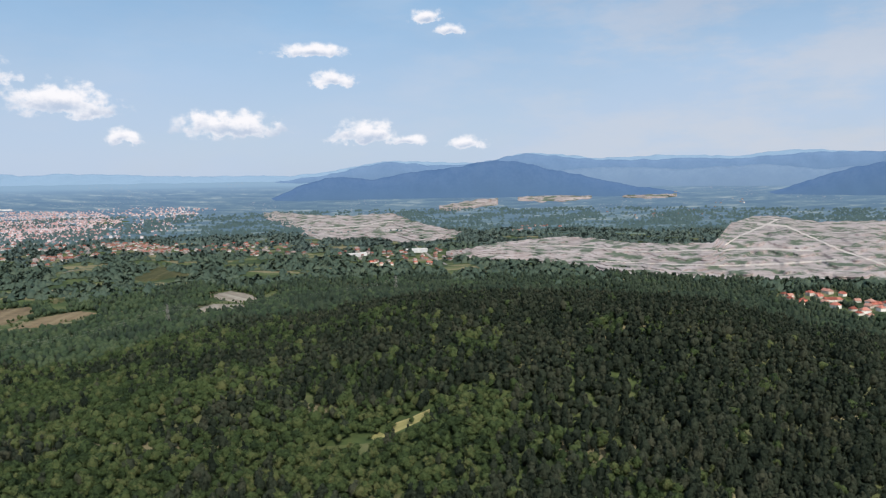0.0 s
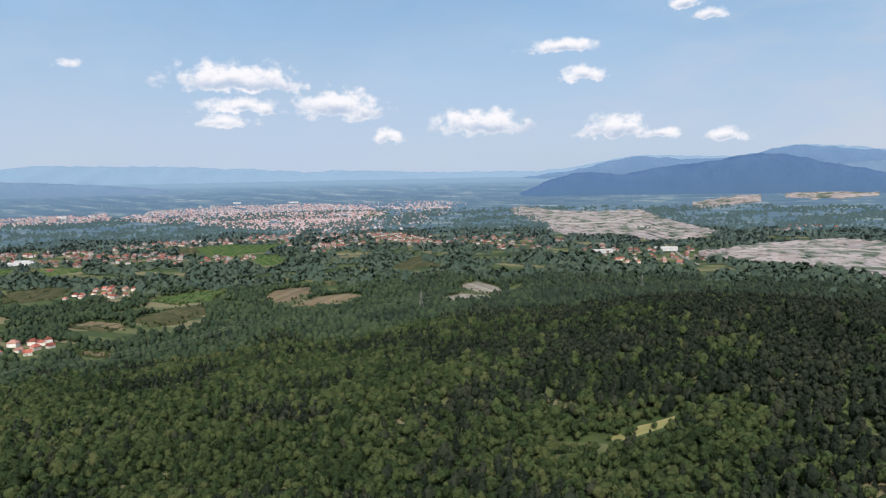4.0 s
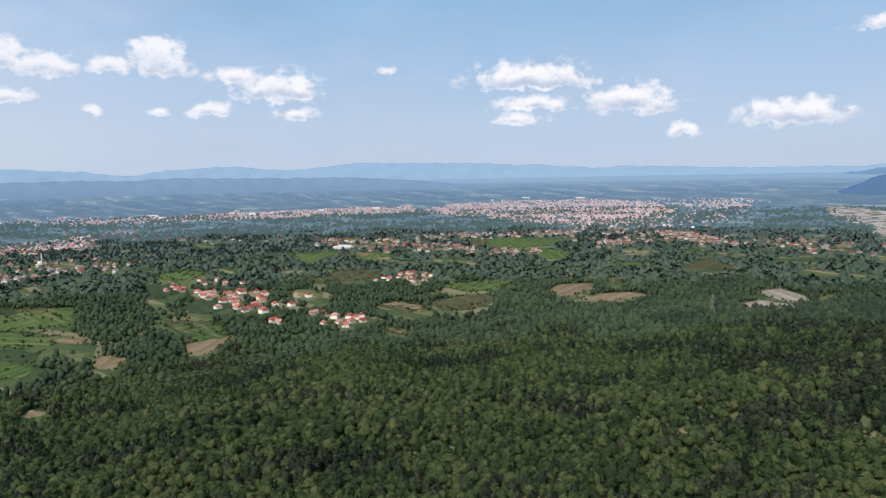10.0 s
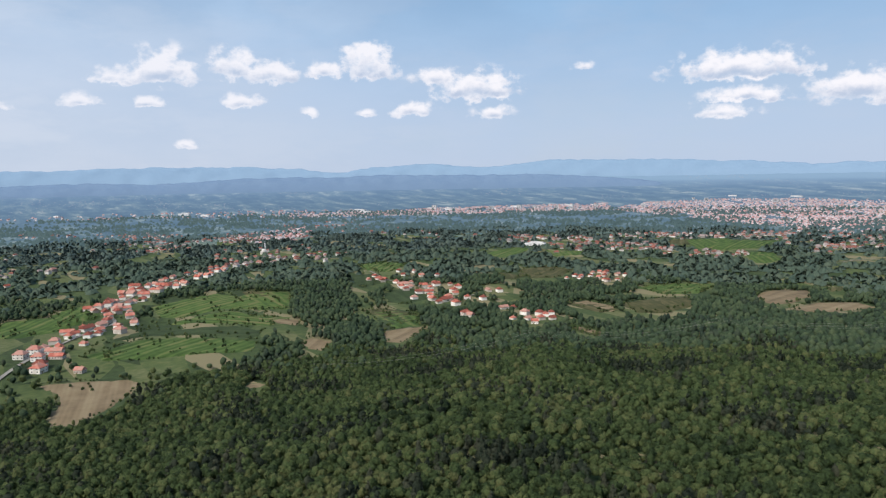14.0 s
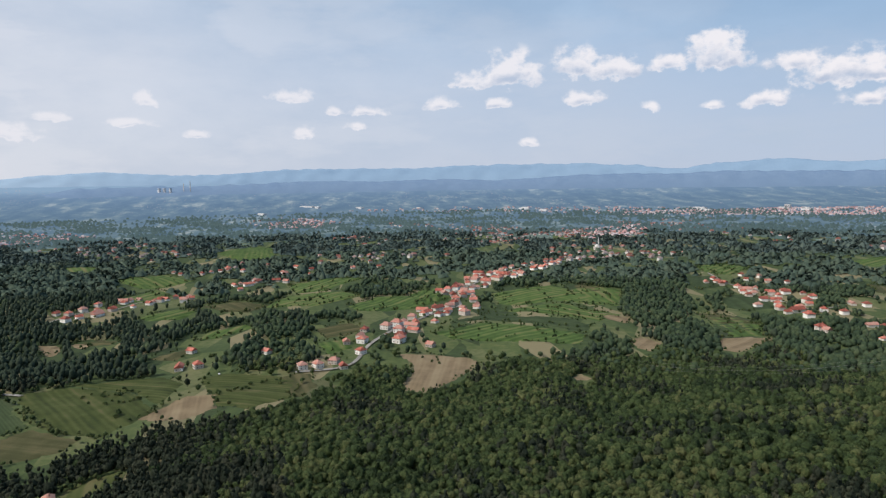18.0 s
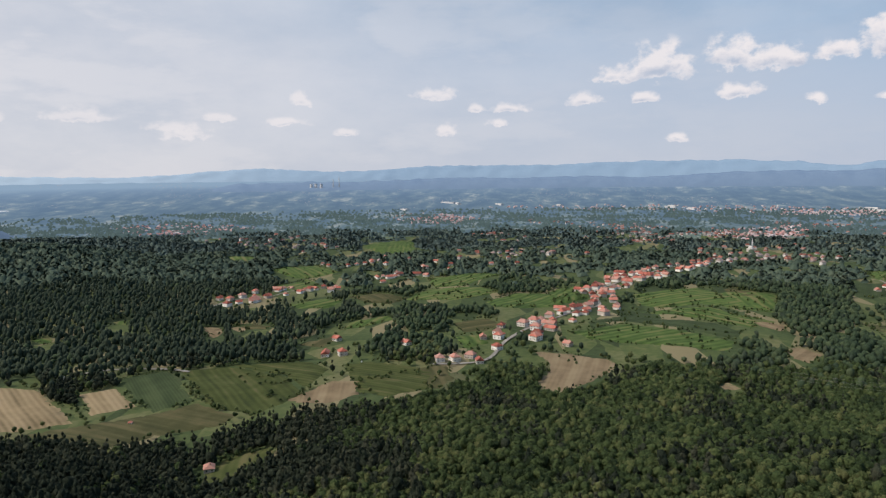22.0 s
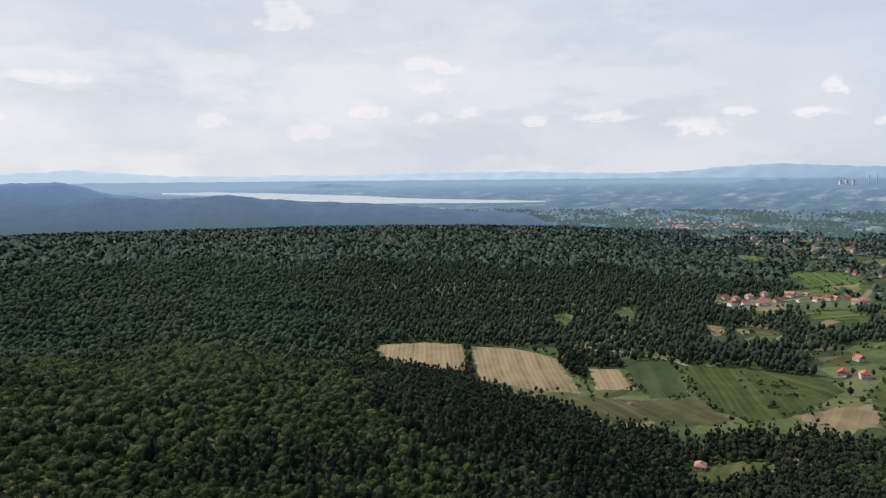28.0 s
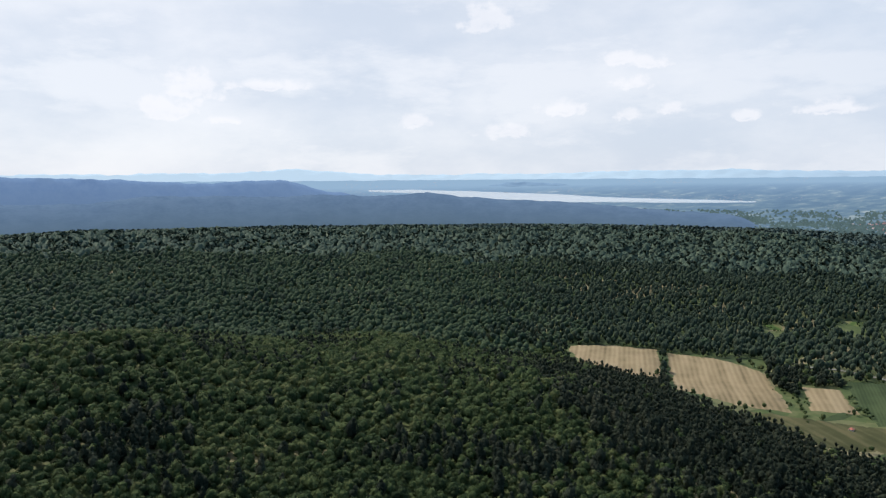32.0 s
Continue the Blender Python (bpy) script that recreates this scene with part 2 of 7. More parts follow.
def foliage(name, colours, through_light=0.25, leaf=1.1, relief=0.9):
    """Leaves: colour by tree, by clump and by leaf, leafy relief, some light through them."""
    m, n, l, b = material(name)
    geo = n.new("ShaderNodeNewGeometry")
    at = n.new("ShaderNodeAttribute")
    at.attribute_name = "tint"
    big, tuft = n.new("ShaderNodeTexNoise"), n.new("ShaderNodeTexNoise")
    for t, sc, det, ro in ((big, 0.012, 3, 0.5), (tuft, leaf, 4, 0.7)):
        t.inputs["Scale"].default_value, t.inputs["Detail"].default_value, t.inputs["Roughness"].default_value = sc, det, ro
        l.new(geo.outputs["Position"], t.inputs["Vector"])

    def add(value, weight, base):
        a = n.new("ShaderNodeMath")
        a.operation = "MULTIPLY_ADD"
        l.new(value, a.inputs[0])
        a.inputs[1].default_value = weight
        if isinstance(base, float):
            a.inputs[2].default_value = base
        else:
            l.new(base, a.inputs[2])
        return a.outputs[0]

    value = add(at.outputs["Fac"], 0.55, -0.71)
    value = add(geo.outputs["Random Per Island"], 0.14, value)
    value = add(big.outputs[0], 0.75, value)
    value = add(tuft.outputs[0], 1.1, value)
    k = len(colours) - 1
    cr = ramp(n, [(0.12 + 0.80 * i / k, c) for i, c in enumerate(colours)])
    l.new(value, cr.inputs[0])
    l.new(cr.outputs[0], b.inputs["Base Color"])
    b.inputs["Roughness"].default_value = 0.75
    b.inputs["Specular IOR Level"].default_value = 0.05
    bp = n.new("ShaderNodeBump")
    bp.inputs["Strength"].default_value, bp.inputs["Distance"].default_value = relief, 0.9 / leaf
    l.new(tuft.outputs[0], bp.inputs["Height"])
    l.new(bp.outputs[0], b.inputs["Normal"])
    tr = n.new("ShaderNodeBsdfTranslucent")
    l.new(cr.outputs[0], tr.inputs["Color"])
    mx = n.new("ShaderNodeMixShader")
    mx.inputs[0].default_value = through_light
    l.new(b.outputs[0], mx.inputs[1])
    l.new(tr.outputs[0], mx.inputs[2])
    l.new(mx.outputs[0], n["Material Output"].inputs["Surface"])
    return m


def plain(name, colour, rough=0.7, metal=0.0, emit=None):
    m, n, l, b = material(name)
    noise_t = n.new("ShaderNodeTexNoise")
    noise_t.inputs["Scale"].default_value, noise_t.inputs["Detail"].default_value = 0.8, 5
    geo = n.new("ShaderNodeNewGeometry")
    l.new(geo.outputs["Position"], noise_t.inputs["Vector"])
    cr = ramp(n, [(0.3, tuple(c * 0.82 for c in colour)), (0.7, tuple(min(1, c * 1.12) for c in colour))])
    l.new(noise_t.outputs[0], cr.inputs[0])
    l.new(cr.outputs[0], b.inputs["Base Color"])
    b.inputs["Roughness"].default_value, b.inputs["Metallic"].default_value = rough, metal
    b.inputs["Specular IOR Level"].default_value = 0.3
    return m


M_GREEN = foliage("leaves_broad", [(0.018, 0.030, 0.015), (0.034, 0.053, 0.023), (0.053, 0.079, 0.031), (0.077, 0.103, 0.040), (0.112, 0.122, 0.052)], 0.24, 0.8, 1.0)
M_PINE = foliage("needles", [(0.010, 0.015, 0.011), (0.018, 0.026, 0.018), (0.029, 0.039, 0.026), (0.042, 0.052, 0.034), (0.060, 0.064, 0.043)], 0.22, 0.9, 1.0)
# foliage farther off: haze painted in as cooler, paler leaf colours
M_MIDWOOD = foliage("valley_leaves_hazed", [(0.028, 0.046, 0.030), (0.040, 0.063, 0.037), (0.055, 0.082, 0.045), (0.078, 0.104, 0.055)], 0.25, 0.4, 0.6)
M_MIDPINE = foliage("valley_needles_hazed", [(0.023, 0.037, 0.028), (0.033, 0.050, 0.035), (0.044, 0.063, 0.042), (0.059, 0.076, 0.049)], 0.25, 0.4, 0.6)
M_FARWOOD = foliage("far_leaves_hazed", [(0.056, 0.086, 0.070), (0.068, 0.101, 0.078), (0.082, 0.116, 0.086), (0.100, 0.130, 0.092)], 0.3, 0.25, 0.1)
M_EDGEWOOD = foliage("plain_leaves_hazed", [(0.072, 0.108, 0.104), (0.084, 0.121, 0.112), (0.096, 0.134, 0.118), (0.112, 0.146, 0.122)], 0.3, 0.2, 0.05)
M_BARK = surface("bark", [(0.07, 0.05, 0.035), (0.16, 0.12, 0.09)], 0.8)
def farmland():
    """Open land: narrow plots of grass, crops and fallow, mottled by scrub."""
    m, n, l, b = material("farmland")
    geo = n.new("ShaderNodeNewGeometry")
    rot = n.new("ShaderNodeMapping")
    rot.inputs["Rotation"].default_value = (0, 0, 0.65)
    rot.inputs["Scale"].default_value = (0.010, 0.034, 0.0)
    l.new(geo.outputs["Position"], rot.inputs["Vector"])
    cell = n.new("ShaderNodeTexVoronoi")
    cell.inputs["Scale"].default_value = 1.0
    l.new(rot.outputs[0], cell.inputs["Vector"])
    sep = n.new("ShaderNodeSeparateColor")
    l.new(cell.outputs["Color"], sep.inputs[0])
    big, fine = n.new("ShaderNodeTexNoise"), n.new("ShaderNodeTexNoise")
    for t, s in ((big, 0.006), (fine, 0.12)):
        t.inputs["Scale"].default_value, t.inputs["Detail"].default_value = s, 6
        l.new(geo.outputs["Position"], t.inputs["Vector"])
    a1, a2 = n.new("ShaderNodeMath"), n.new("ShaderNodeMath")
    a1.operation = a2.operation = "MULTIPLY_ADD"
    l.new(sep.outputs[0], a1.inputs[0])
    a1.inputs[1].default_value = 0.38
    half = n.new("ShaderNodeMath")
    half.operation = "MULTIPLY"
    l.new(big.outputs[0], half.inputs[0])
    half.inputs[1].default_value = 0.6
    l.new(half.outputs[0], a1.inputs[2])
    l.new(fine.outputs[0], a2.inputs[0])
    a2.inputs[1].default_value = 0.4
    l.new(a1.outputs[0], a2.inputs[2])
    cr = ramp(n, [(0.46, (0.026, 0.040, 0.017)), (0.62, (0.042, 0.063, 0.023)), (0.76, (0.066, 0.088, 0.031)), (0.92, (0.115, 0.118, 0.056))])
    cr2 = ramp(n, [(0.0, (0, 0, 0)), (0.80, (0, 0, 0)), (0.86, (1, 1, 1))])
    l.new(a2.outputs[0], cr.inputs[0])
    l.new(sep.outputs[1], cr2.inputs[0])
    mx = n.new("ShaderNodeMix")
    mx.data_type = "RGBA"
    l.new(cr2.outputs[0], mx.inputs[0])
    l.new(cr.outputs[0], mx.inputs[6])
    mx.inputs[7].default_value = (0.17, 0.150, 0.085, 1)
    l.new(mx.outputs[2], b.inputs["Base Color"])
    b.inputs["Roughness"].default_value, b.inputs["Specular IOR Level"].default_value = 0.92, 0.15
    bp = n.new("ShaderNodeBump")
    bp.inputs["Strength"].default_value, bp.inputs["Distance"].default_value = 0.5, 1.0
    l.new(fine.outputs[0], bp.inputs["Height"])
    l.new(bp.outputs[0], b.inputs["Normal"])
    return m


M_LAND = farmland()
M_FLOOR = surface("forest_floor", [(0.02, 0.03, 0.012), (0.04, 0.05, 0.02), (0.07, 0.06, 0.03)], 0.08)


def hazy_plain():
    """The plain some miles off, the haze of bright air painted in: a glowing backdrop of woods, fields and pale strips,
    bluer with distance.
    """
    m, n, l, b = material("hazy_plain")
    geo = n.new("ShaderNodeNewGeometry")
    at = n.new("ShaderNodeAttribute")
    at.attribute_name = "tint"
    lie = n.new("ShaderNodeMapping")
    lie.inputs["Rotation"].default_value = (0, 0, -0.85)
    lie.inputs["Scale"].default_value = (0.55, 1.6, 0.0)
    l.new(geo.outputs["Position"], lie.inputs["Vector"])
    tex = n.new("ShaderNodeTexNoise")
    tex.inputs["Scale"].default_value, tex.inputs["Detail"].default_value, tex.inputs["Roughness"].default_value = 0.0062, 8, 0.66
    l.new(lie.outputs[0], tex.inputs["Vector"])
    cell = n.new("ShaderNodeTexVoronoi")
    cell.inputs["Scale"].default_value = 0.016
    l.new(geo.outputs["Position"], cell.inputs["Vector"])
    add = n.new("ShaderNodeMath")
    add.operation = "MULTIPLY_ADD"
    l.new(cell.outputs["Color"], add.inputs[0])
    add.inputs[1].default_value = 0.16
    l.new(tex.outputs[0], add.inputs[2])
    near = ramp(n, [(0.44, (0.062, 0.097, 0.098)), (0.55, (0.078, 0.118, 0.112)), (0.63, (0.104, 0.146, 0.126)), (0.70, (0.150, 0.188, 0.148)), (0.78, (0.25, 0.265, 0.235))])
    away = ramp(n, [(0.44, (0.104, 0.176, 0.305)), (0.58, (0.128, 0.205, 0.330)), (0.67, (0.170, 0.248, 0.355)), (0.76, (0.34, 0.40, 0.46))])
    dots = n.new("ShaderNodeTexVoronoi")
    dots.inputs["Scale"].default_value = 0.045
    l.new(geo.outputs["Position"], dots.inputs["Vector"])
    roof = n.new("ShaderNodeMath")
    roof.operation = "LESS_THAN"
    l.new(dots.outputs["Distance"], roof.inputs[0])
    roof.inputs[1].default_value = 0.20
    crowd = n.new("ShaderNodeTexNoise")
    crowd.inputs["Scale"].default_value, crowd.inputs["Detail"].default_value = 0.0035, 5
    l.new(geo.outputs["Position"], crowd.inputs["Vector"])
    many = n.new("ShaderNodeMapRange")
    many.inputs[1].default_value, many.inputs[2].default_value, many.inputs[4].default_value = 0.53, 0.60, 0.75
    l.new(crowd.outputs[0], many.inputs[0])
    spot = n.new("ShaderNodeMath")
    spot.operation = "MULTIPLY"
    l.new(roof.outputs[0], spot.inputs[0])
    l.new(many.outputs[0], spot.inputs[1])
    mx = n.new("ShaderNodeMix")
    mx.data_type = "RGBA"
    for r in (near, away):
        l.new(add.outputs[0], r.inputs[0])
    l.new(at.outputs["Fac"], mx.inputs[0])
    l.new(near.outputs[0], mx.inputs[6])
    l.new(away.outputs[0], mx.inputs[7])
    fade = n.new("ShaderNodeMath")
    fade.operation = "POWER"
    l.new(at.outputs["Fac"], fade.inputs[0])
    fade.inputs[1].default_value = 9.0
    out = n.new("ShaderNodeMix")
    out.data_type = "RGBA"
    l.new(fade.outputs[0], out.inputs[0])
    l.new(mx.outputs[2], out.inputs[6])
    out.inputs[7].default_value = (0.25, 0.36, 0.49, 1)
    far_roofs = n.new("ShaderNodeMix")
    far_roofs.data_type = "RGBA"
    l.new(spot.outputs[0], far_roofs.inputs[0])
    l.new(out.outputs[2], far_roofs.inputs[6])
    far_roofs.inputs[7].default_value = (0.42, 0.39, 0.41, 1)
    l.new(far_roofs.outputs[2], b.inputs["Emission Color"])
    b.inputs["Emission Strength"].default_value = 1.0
    b.inputs["Base Color"].default_value = (0.02, 0.03, 0.03, 1)
    b.inputs["Roughness"].default_value, b.inputs["Specular IOR Level"].default_value = 1.0, 0.0
    return m


M_PLAIN = hazy_plain()

# ---- ground ----
FAR = 2500.0                       # past this the plain is drawn together, so that 40 km end at 4.8 km


def true_range(d):
    s = np.clip(d - FAR, 0, 2290.0)
    return np.where(d > FAR, FAR + s / (1 - s / 2300.0), d)


SLOPES = []


def slope(az, *steps):
    """Height of the land along one bearing, by distance."""
    SLOPES.append((az, steps))


slope(-60, (0, 100), (250, 65), (375, 56), (550, 69), (750, 31), (1000, 6), (1375, 0))
slope(-36, (0, 100), (250, 62), (375, 48), (550, 48), (750, 28), (1000, 6), (1375, 0))
slope(-30, (0, 100), (250, 62), (388, 55), (588, 82), (775, 48), (1000, 10), (1375, 0))
slope(-20, (0, 100), (275, 65), (400, 65), (600, 105), (775, 72), (1000, 25), (1250, 2))
slope(0, (0, 100), (275, 69), (412, 78), (625, 99), (812, 72), (1062, 28), (1312, 4))
slope(16, (0, 100), (288, 69), (500, 70), (700, 61), (938, 34), (1188, 10), (1438, 0))
slope(32, (0, 100), (288, 69), (500, 56), (750, 31), (1000, 10), (1250, 0))
slope(46, (0, 100), (288, 68), (500, 50), (750, 19), (925, 2), (1125, 0))
slope(60, (0, 100), (288, 68), (500, 45), (750, 15), (900, 2), (1062, 0))
slope(75, (0, 100), (288, 65), (475, 38), (675, 10), (800, 0))
slope(90, (0, 100), (288, 62), (450, 34), (588, 10), (688, 0))
slope(106, (0, 100), (275, 60), (425, 28), (538, 6), (625, 0))
slope(117, (0, 100), (250, 56), (375, 25), (475, 4), (538, 0), (1125, 0), (1625, 15), (2125, 0))
slope(128, (0, 100), (288, 65), (412, 45), (538, 22), (650, 4), (750, 0), (1125, 6), (1875, 56), (2375, 38), (2875, 0))
slope(145, (0, 100), (300, 65), (500, 64), (588, 50), (750, 6), (1000, 10), (1875, 62), (2375, 44), (3000, 0))
slope(160, (0, 100), (312, 68), (538, 71), (650, 50), (812, 25), (1125, 35), (1750, 78), (2375, 44), (3000, 0))
slope(182, (0, 100), (312, 75), (538, 105), (700, 56), (875, 35), (1125, 50), (1625, 95), (2250, 56), (3000, 6))
slope(205, (0, 100), (312, 75), (538, 105), (700, 62), (875, 44), (1125, 50), (1625, 75), (2250, 44), (3000, 6))
slope(250, (0, 100), (375, 88), (750, 69), (1500, 25), (2500, 0))
slope(300, (0, 100), (250, 65), (375, 56), (550, 69), (750, 31), (1000, 6), (1375, 0))


def waves(x, y, size, seed):
    """Smooth, never repeating ups and downs, about -1 to 1."""
    r = np.random.RandomState(seed)
    total = 0
    for i in range(7):
        a, p, f = r.uniform(0, 6.283), r.uniform(0, 6.283), r.uniform(0.7, 1.9) * 6.283 / size
        total = total + np.sin((x * np.cos(a) + y * np.sin(a)) * f + p + 0.8 * np.sin((y * np.cos(a) - x * np.sin(a)) * f * 0.7 + p * 2))
    return total / 3.6


RINGS = np.arange(0, 3201, 20.0)
SHAPE = np.array([np.interp(RINGS, [s[0] for s in steps], [s[1] for s in steps]) for _, steps in SLOPES])
for _ in range(3):
    SHAPE[:, 1:-1] = (SHAPE[:, :-2] + 2 * SHAPE[:, 1:-1] + SHAPE[:, 2:]) / 4
BEARINGS = np.array([s[0] for s in SLOPES], float)


def polar(az, d):
    """The place at a bearing and a distance from the hilltop."""
    return (round(-math.sin(radians(az)) * d, 1), round(math.cos(radians(az)) * d, 1))


def bearing(x, y):
    return (np.degrees(np.arctan2(-x, y)) + 60) % 360 - 60


def ground_z(x, y):
    x, y = np.asarray(x, float), np.asarray(y, float)
    d, a = np.hypot(x, y), bearing(x, y)
    i = np.clip(np.searchsorted(BEARINGS, a) - 1, 0, len(BEARINGS) - 2)
    f = np.clip((a - BEARINGS[i]) / (BEARINGS[i + 1] - BEARINGS[i]), 0, 1)
    f = f * f * (3 - 2 * f)
    r = np.clip(d / 20.0, 0, len(RINGS) - 1.001)
    j = r.astype(int)
    g = r - j
    z0 = SHAPE[i, j] * (1 - g) + SHAPE[i, j + 1] * g
    z1 = SHAPE[i + 1, j] * (1 - g) + SHAPE[i + 1, j + 1] * g
    z = z0 * (1 - f) + z1 * f
    t = true_range(d)
    roll = waves(x, y, 520, 3) * 4.0 + waves(x, y, 170, 5) * 1.6
    fade = np.clip((d - 180) / 300, 0, 1) * np.clip((3200 - d) / 900, 0, 1)
    return z + roll * fade + EYE * (1 - d / t)


def mesh_object(name, verts, faces, mats, smooth=False, index=None, tint=None):
    """One mesh object from arrays; faces all have as many corners."""
    me = bpy.data.meshes.new(name)
    verts, faces = np.asarray(verts, np.float32), np.asarray(faces, np.int32)
    k = faces.shape[1]
    me.vertices.add(len(verts))
    me.vertices.foreach_set("co", verts.ravel())
    me.loops.add(faces.size)
    me.loops.foreach_set("vertex_index", faces.ravel())
    me.polygons.add(len(faces))
    me.polygons.foreach_set("loop_start", np.arange(0, faces.size, k, dtype=np.int32))
    for m in mats if isinstance(mats, (list, tuple)) else (mats,):
        me.materials.append(m)
    if index is not None:
        me.polygons.foreach_set("material_index", np.asarray(index, np.int32))
    me.polygons.foreach_set("use_smooth", np.full(len(faces), bool(smooth)))
    if tint is not None:
        me.attributes.new("tint", "FLOAT", "POINT").data.foreach_set("value", np.asarray(tint, np.float32))
    me.update(calc_edges=True)
    me.validate()
    return new(name, me)


def build_ground():
    az = np.radians(np.concatenate([np.arange(-60, 205, 0.6), np.arange(205, 300, 2.5)]))
    d = np.concatenate([np.arange(0, 1200, 13.0)[1:], np.arange(1200, 2600, 25.0), np.arange(2600, 4700, 60.0), np.linspace(4700, 4785, 5)])
    A, D = np.meshgrid(az, d, indexing="ij")
    x, y = -np.sin(A) * D, np.cos(A) * D
    v = np.stack([x, y, ground_z(x, y)], -1).reshape(-1, 3)
    na, nd = len(az), len(d)
    i, j = np.meshgrid(np.arange(na), np.arange(nd - 1), indexing="ij")
    i2 = (i + 1) % na
    f = np.stack([i * nd + j, i * nd + j + 1, i2 * nd + j + 1, i2 * nd + j], -1).reshape(-1, 4)
    hub = len(v)
    v = np.vstack([v, [[0, 0, 100]]])
    ring = np.arange(na)
    cap = np.stack([ring * nd, ((ring + 1) % na) * nd, np.full(na, hub)], -1)
    seam = 2560 + 130 * waves(x, y, 420, 91) + 60 * waves(x, y, 130, 92)
    far = (D[:, :-1] > seam[:, :-1]).ravel()
    g = mesh_object("ground", v, f[~far], [M_LAND], True)
    tagged(g, "rolling green land with meadows, scrub and woods", "ground", kind="structure")
    # tint drives the painted haze: by range, and more on the sunward side
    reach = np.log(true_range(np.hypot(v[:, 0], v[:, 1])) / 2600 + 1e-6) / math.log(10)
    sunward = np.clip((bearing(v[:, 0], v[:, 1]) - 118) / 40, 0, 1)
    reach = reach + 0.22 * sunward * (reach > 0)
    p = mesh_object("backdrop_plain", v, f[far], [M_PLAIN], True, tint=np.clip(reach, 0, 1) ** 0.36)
    tagged(p, "wide hazy plain with far woods and pale fields", "plain", kind="structure")
    c = mesh_object("ground_hilltop", v, cap, [M_FLOOR], True)
    tagged(c, "wooded hilltop ground", "ground", kind="structure")


build_ground()

# ---- woods ----
CLEARINGS = []       # outlines in which no tree stands
GARDENS = np.zeros((1200, 1200), bool)       # squares of 6 m kept open round far houses


def inside(x, y, outline):
    """Which points lie in the outline."""
    px, py = np.array(outline, float).T
    hit = np.zeros(x.shape, bool)
    for k in range(len(px)):
        x0, y0, x1, y1 = px[k - 1], py[k - 1], px[k], py[k]
        cross = (y0 > y) != (y1 > y)
        with np.errstate(divide="ignore", invalid="ignore"):
            hit ^= cross & (x < (x1 - x0) * (y - y0) / (y1 - y0) + x0)
    return hit


ICO = []


def ico():
    if not ICO:
        bm = bmesh.new()
        bmesh.ops.create_icosphere(bm, subdivisions=1, radius=1)
        bm.verts.ensure_lookup_table()
        ICO.append(np.array([v.co[:] for v in bm.verts]))
        ICO.append(np.array([[v.index for v in f.verts] for f in bm.faces]))
        bm.free()
    return ICO


def leaf_tris(r, centres, normals, size):
    """Small leafy triangles, one at each centre, roughly facing along the normals."""
    n = normals + r.normal(0, 0.45, normals.shape)
    n /= np.linalg.norm(n, axis=1, keepdims=True)
    t = np.cross(n, r.normal(0, 1, n.shape))
    t /= np.linalg.norm(t, axis=1, keepdims=True)
    b = np.cross(n, t)
    s = size * r.uniform(0.7, 1.35, (len(n), 1))
    v = np.stack([centres + t * s, centres - 0.5 * t * s + 0.87 * b * s, centres - 0.5 * t * s - 0.87 * b * s], 1)
    return v.reshape(-1, 3)


def lump(r, centre, radii):
    """An uneven round mass of foliage: twelve corners, twenty faces."""
    iv, jf = ico()
    t = r.uniform(0, 6)
    turn = np.array([[math.cos(t), math.sin(t), 0], [-math.sin(t), math.cos(t), 0], [0, 0, 1]])
    return iv @ turn * np.array(radii) * r.uniform(0.72, 1.16, (len(iv), 1)) + np.array(centre), jf


def sprays(r, lobes, count, size):
    """Loose leaf sprays on the upper sides of the lobes."""
    L = np.array(lobes)
    share = L[:, 3] ** 2
    L = L[r.choice(len(L), count, p=share / share.sum())]
    u = r.normal(0, 1, (count, 3))
    u[:, 2] = np.abs(u[:, 2]) - 0.25
    u /= np.linalg.norm(u, axis=1, keepdims=True)
    c = L[:, :3] + u * L[:, 3:] * r.uniform(0.90, 1.26, (count, 1))
    u[:, 2] += 0.3
    return leaf_tris(r, c, u, size)


def broad_proto(seed, leaves, size, cores):
    """A broadleaf crown, 10 m tall and some 7 m across: rounded lobes of foliage with loose leaf sprays."""
    r = np.random.RandomState(seed)
    verts, faces, n = [], [], 0
    a0 = r.uniform(0, 6)
    if cores == 1:
        lobes = [(0, 0, 5.4, 4.1)]
    else:
        lobes = [(r.normal(0, 0.5), r.normal(0, 0.5), 6.6, 2.9)]
        k = max(cores - 1, 1)
        lobes += [(2.0 * math.cos(a), 2.0 * math.sin(a), r.uniform(4.2, 6.4), r.uniform(1.9, 2.7)) for a in a0 + np.arange(k) * 6.283 / k]
    for lx, ly, lz, lr in lobes:
        c, jf = lump(r, (lx, ly, lz), (lr, lr, lr * 1.05))
        verts.append(c)
        faces.append(jf + n)
        n += len(c)
    if leaves:
        lv = sprays(r, lobes, leaves, size)
        verts.append(lv)
        faces.append(np.arange(len(lv)).reshape(-1, 3) + n)
    return np.vstack(verts), np.vstack(faces)


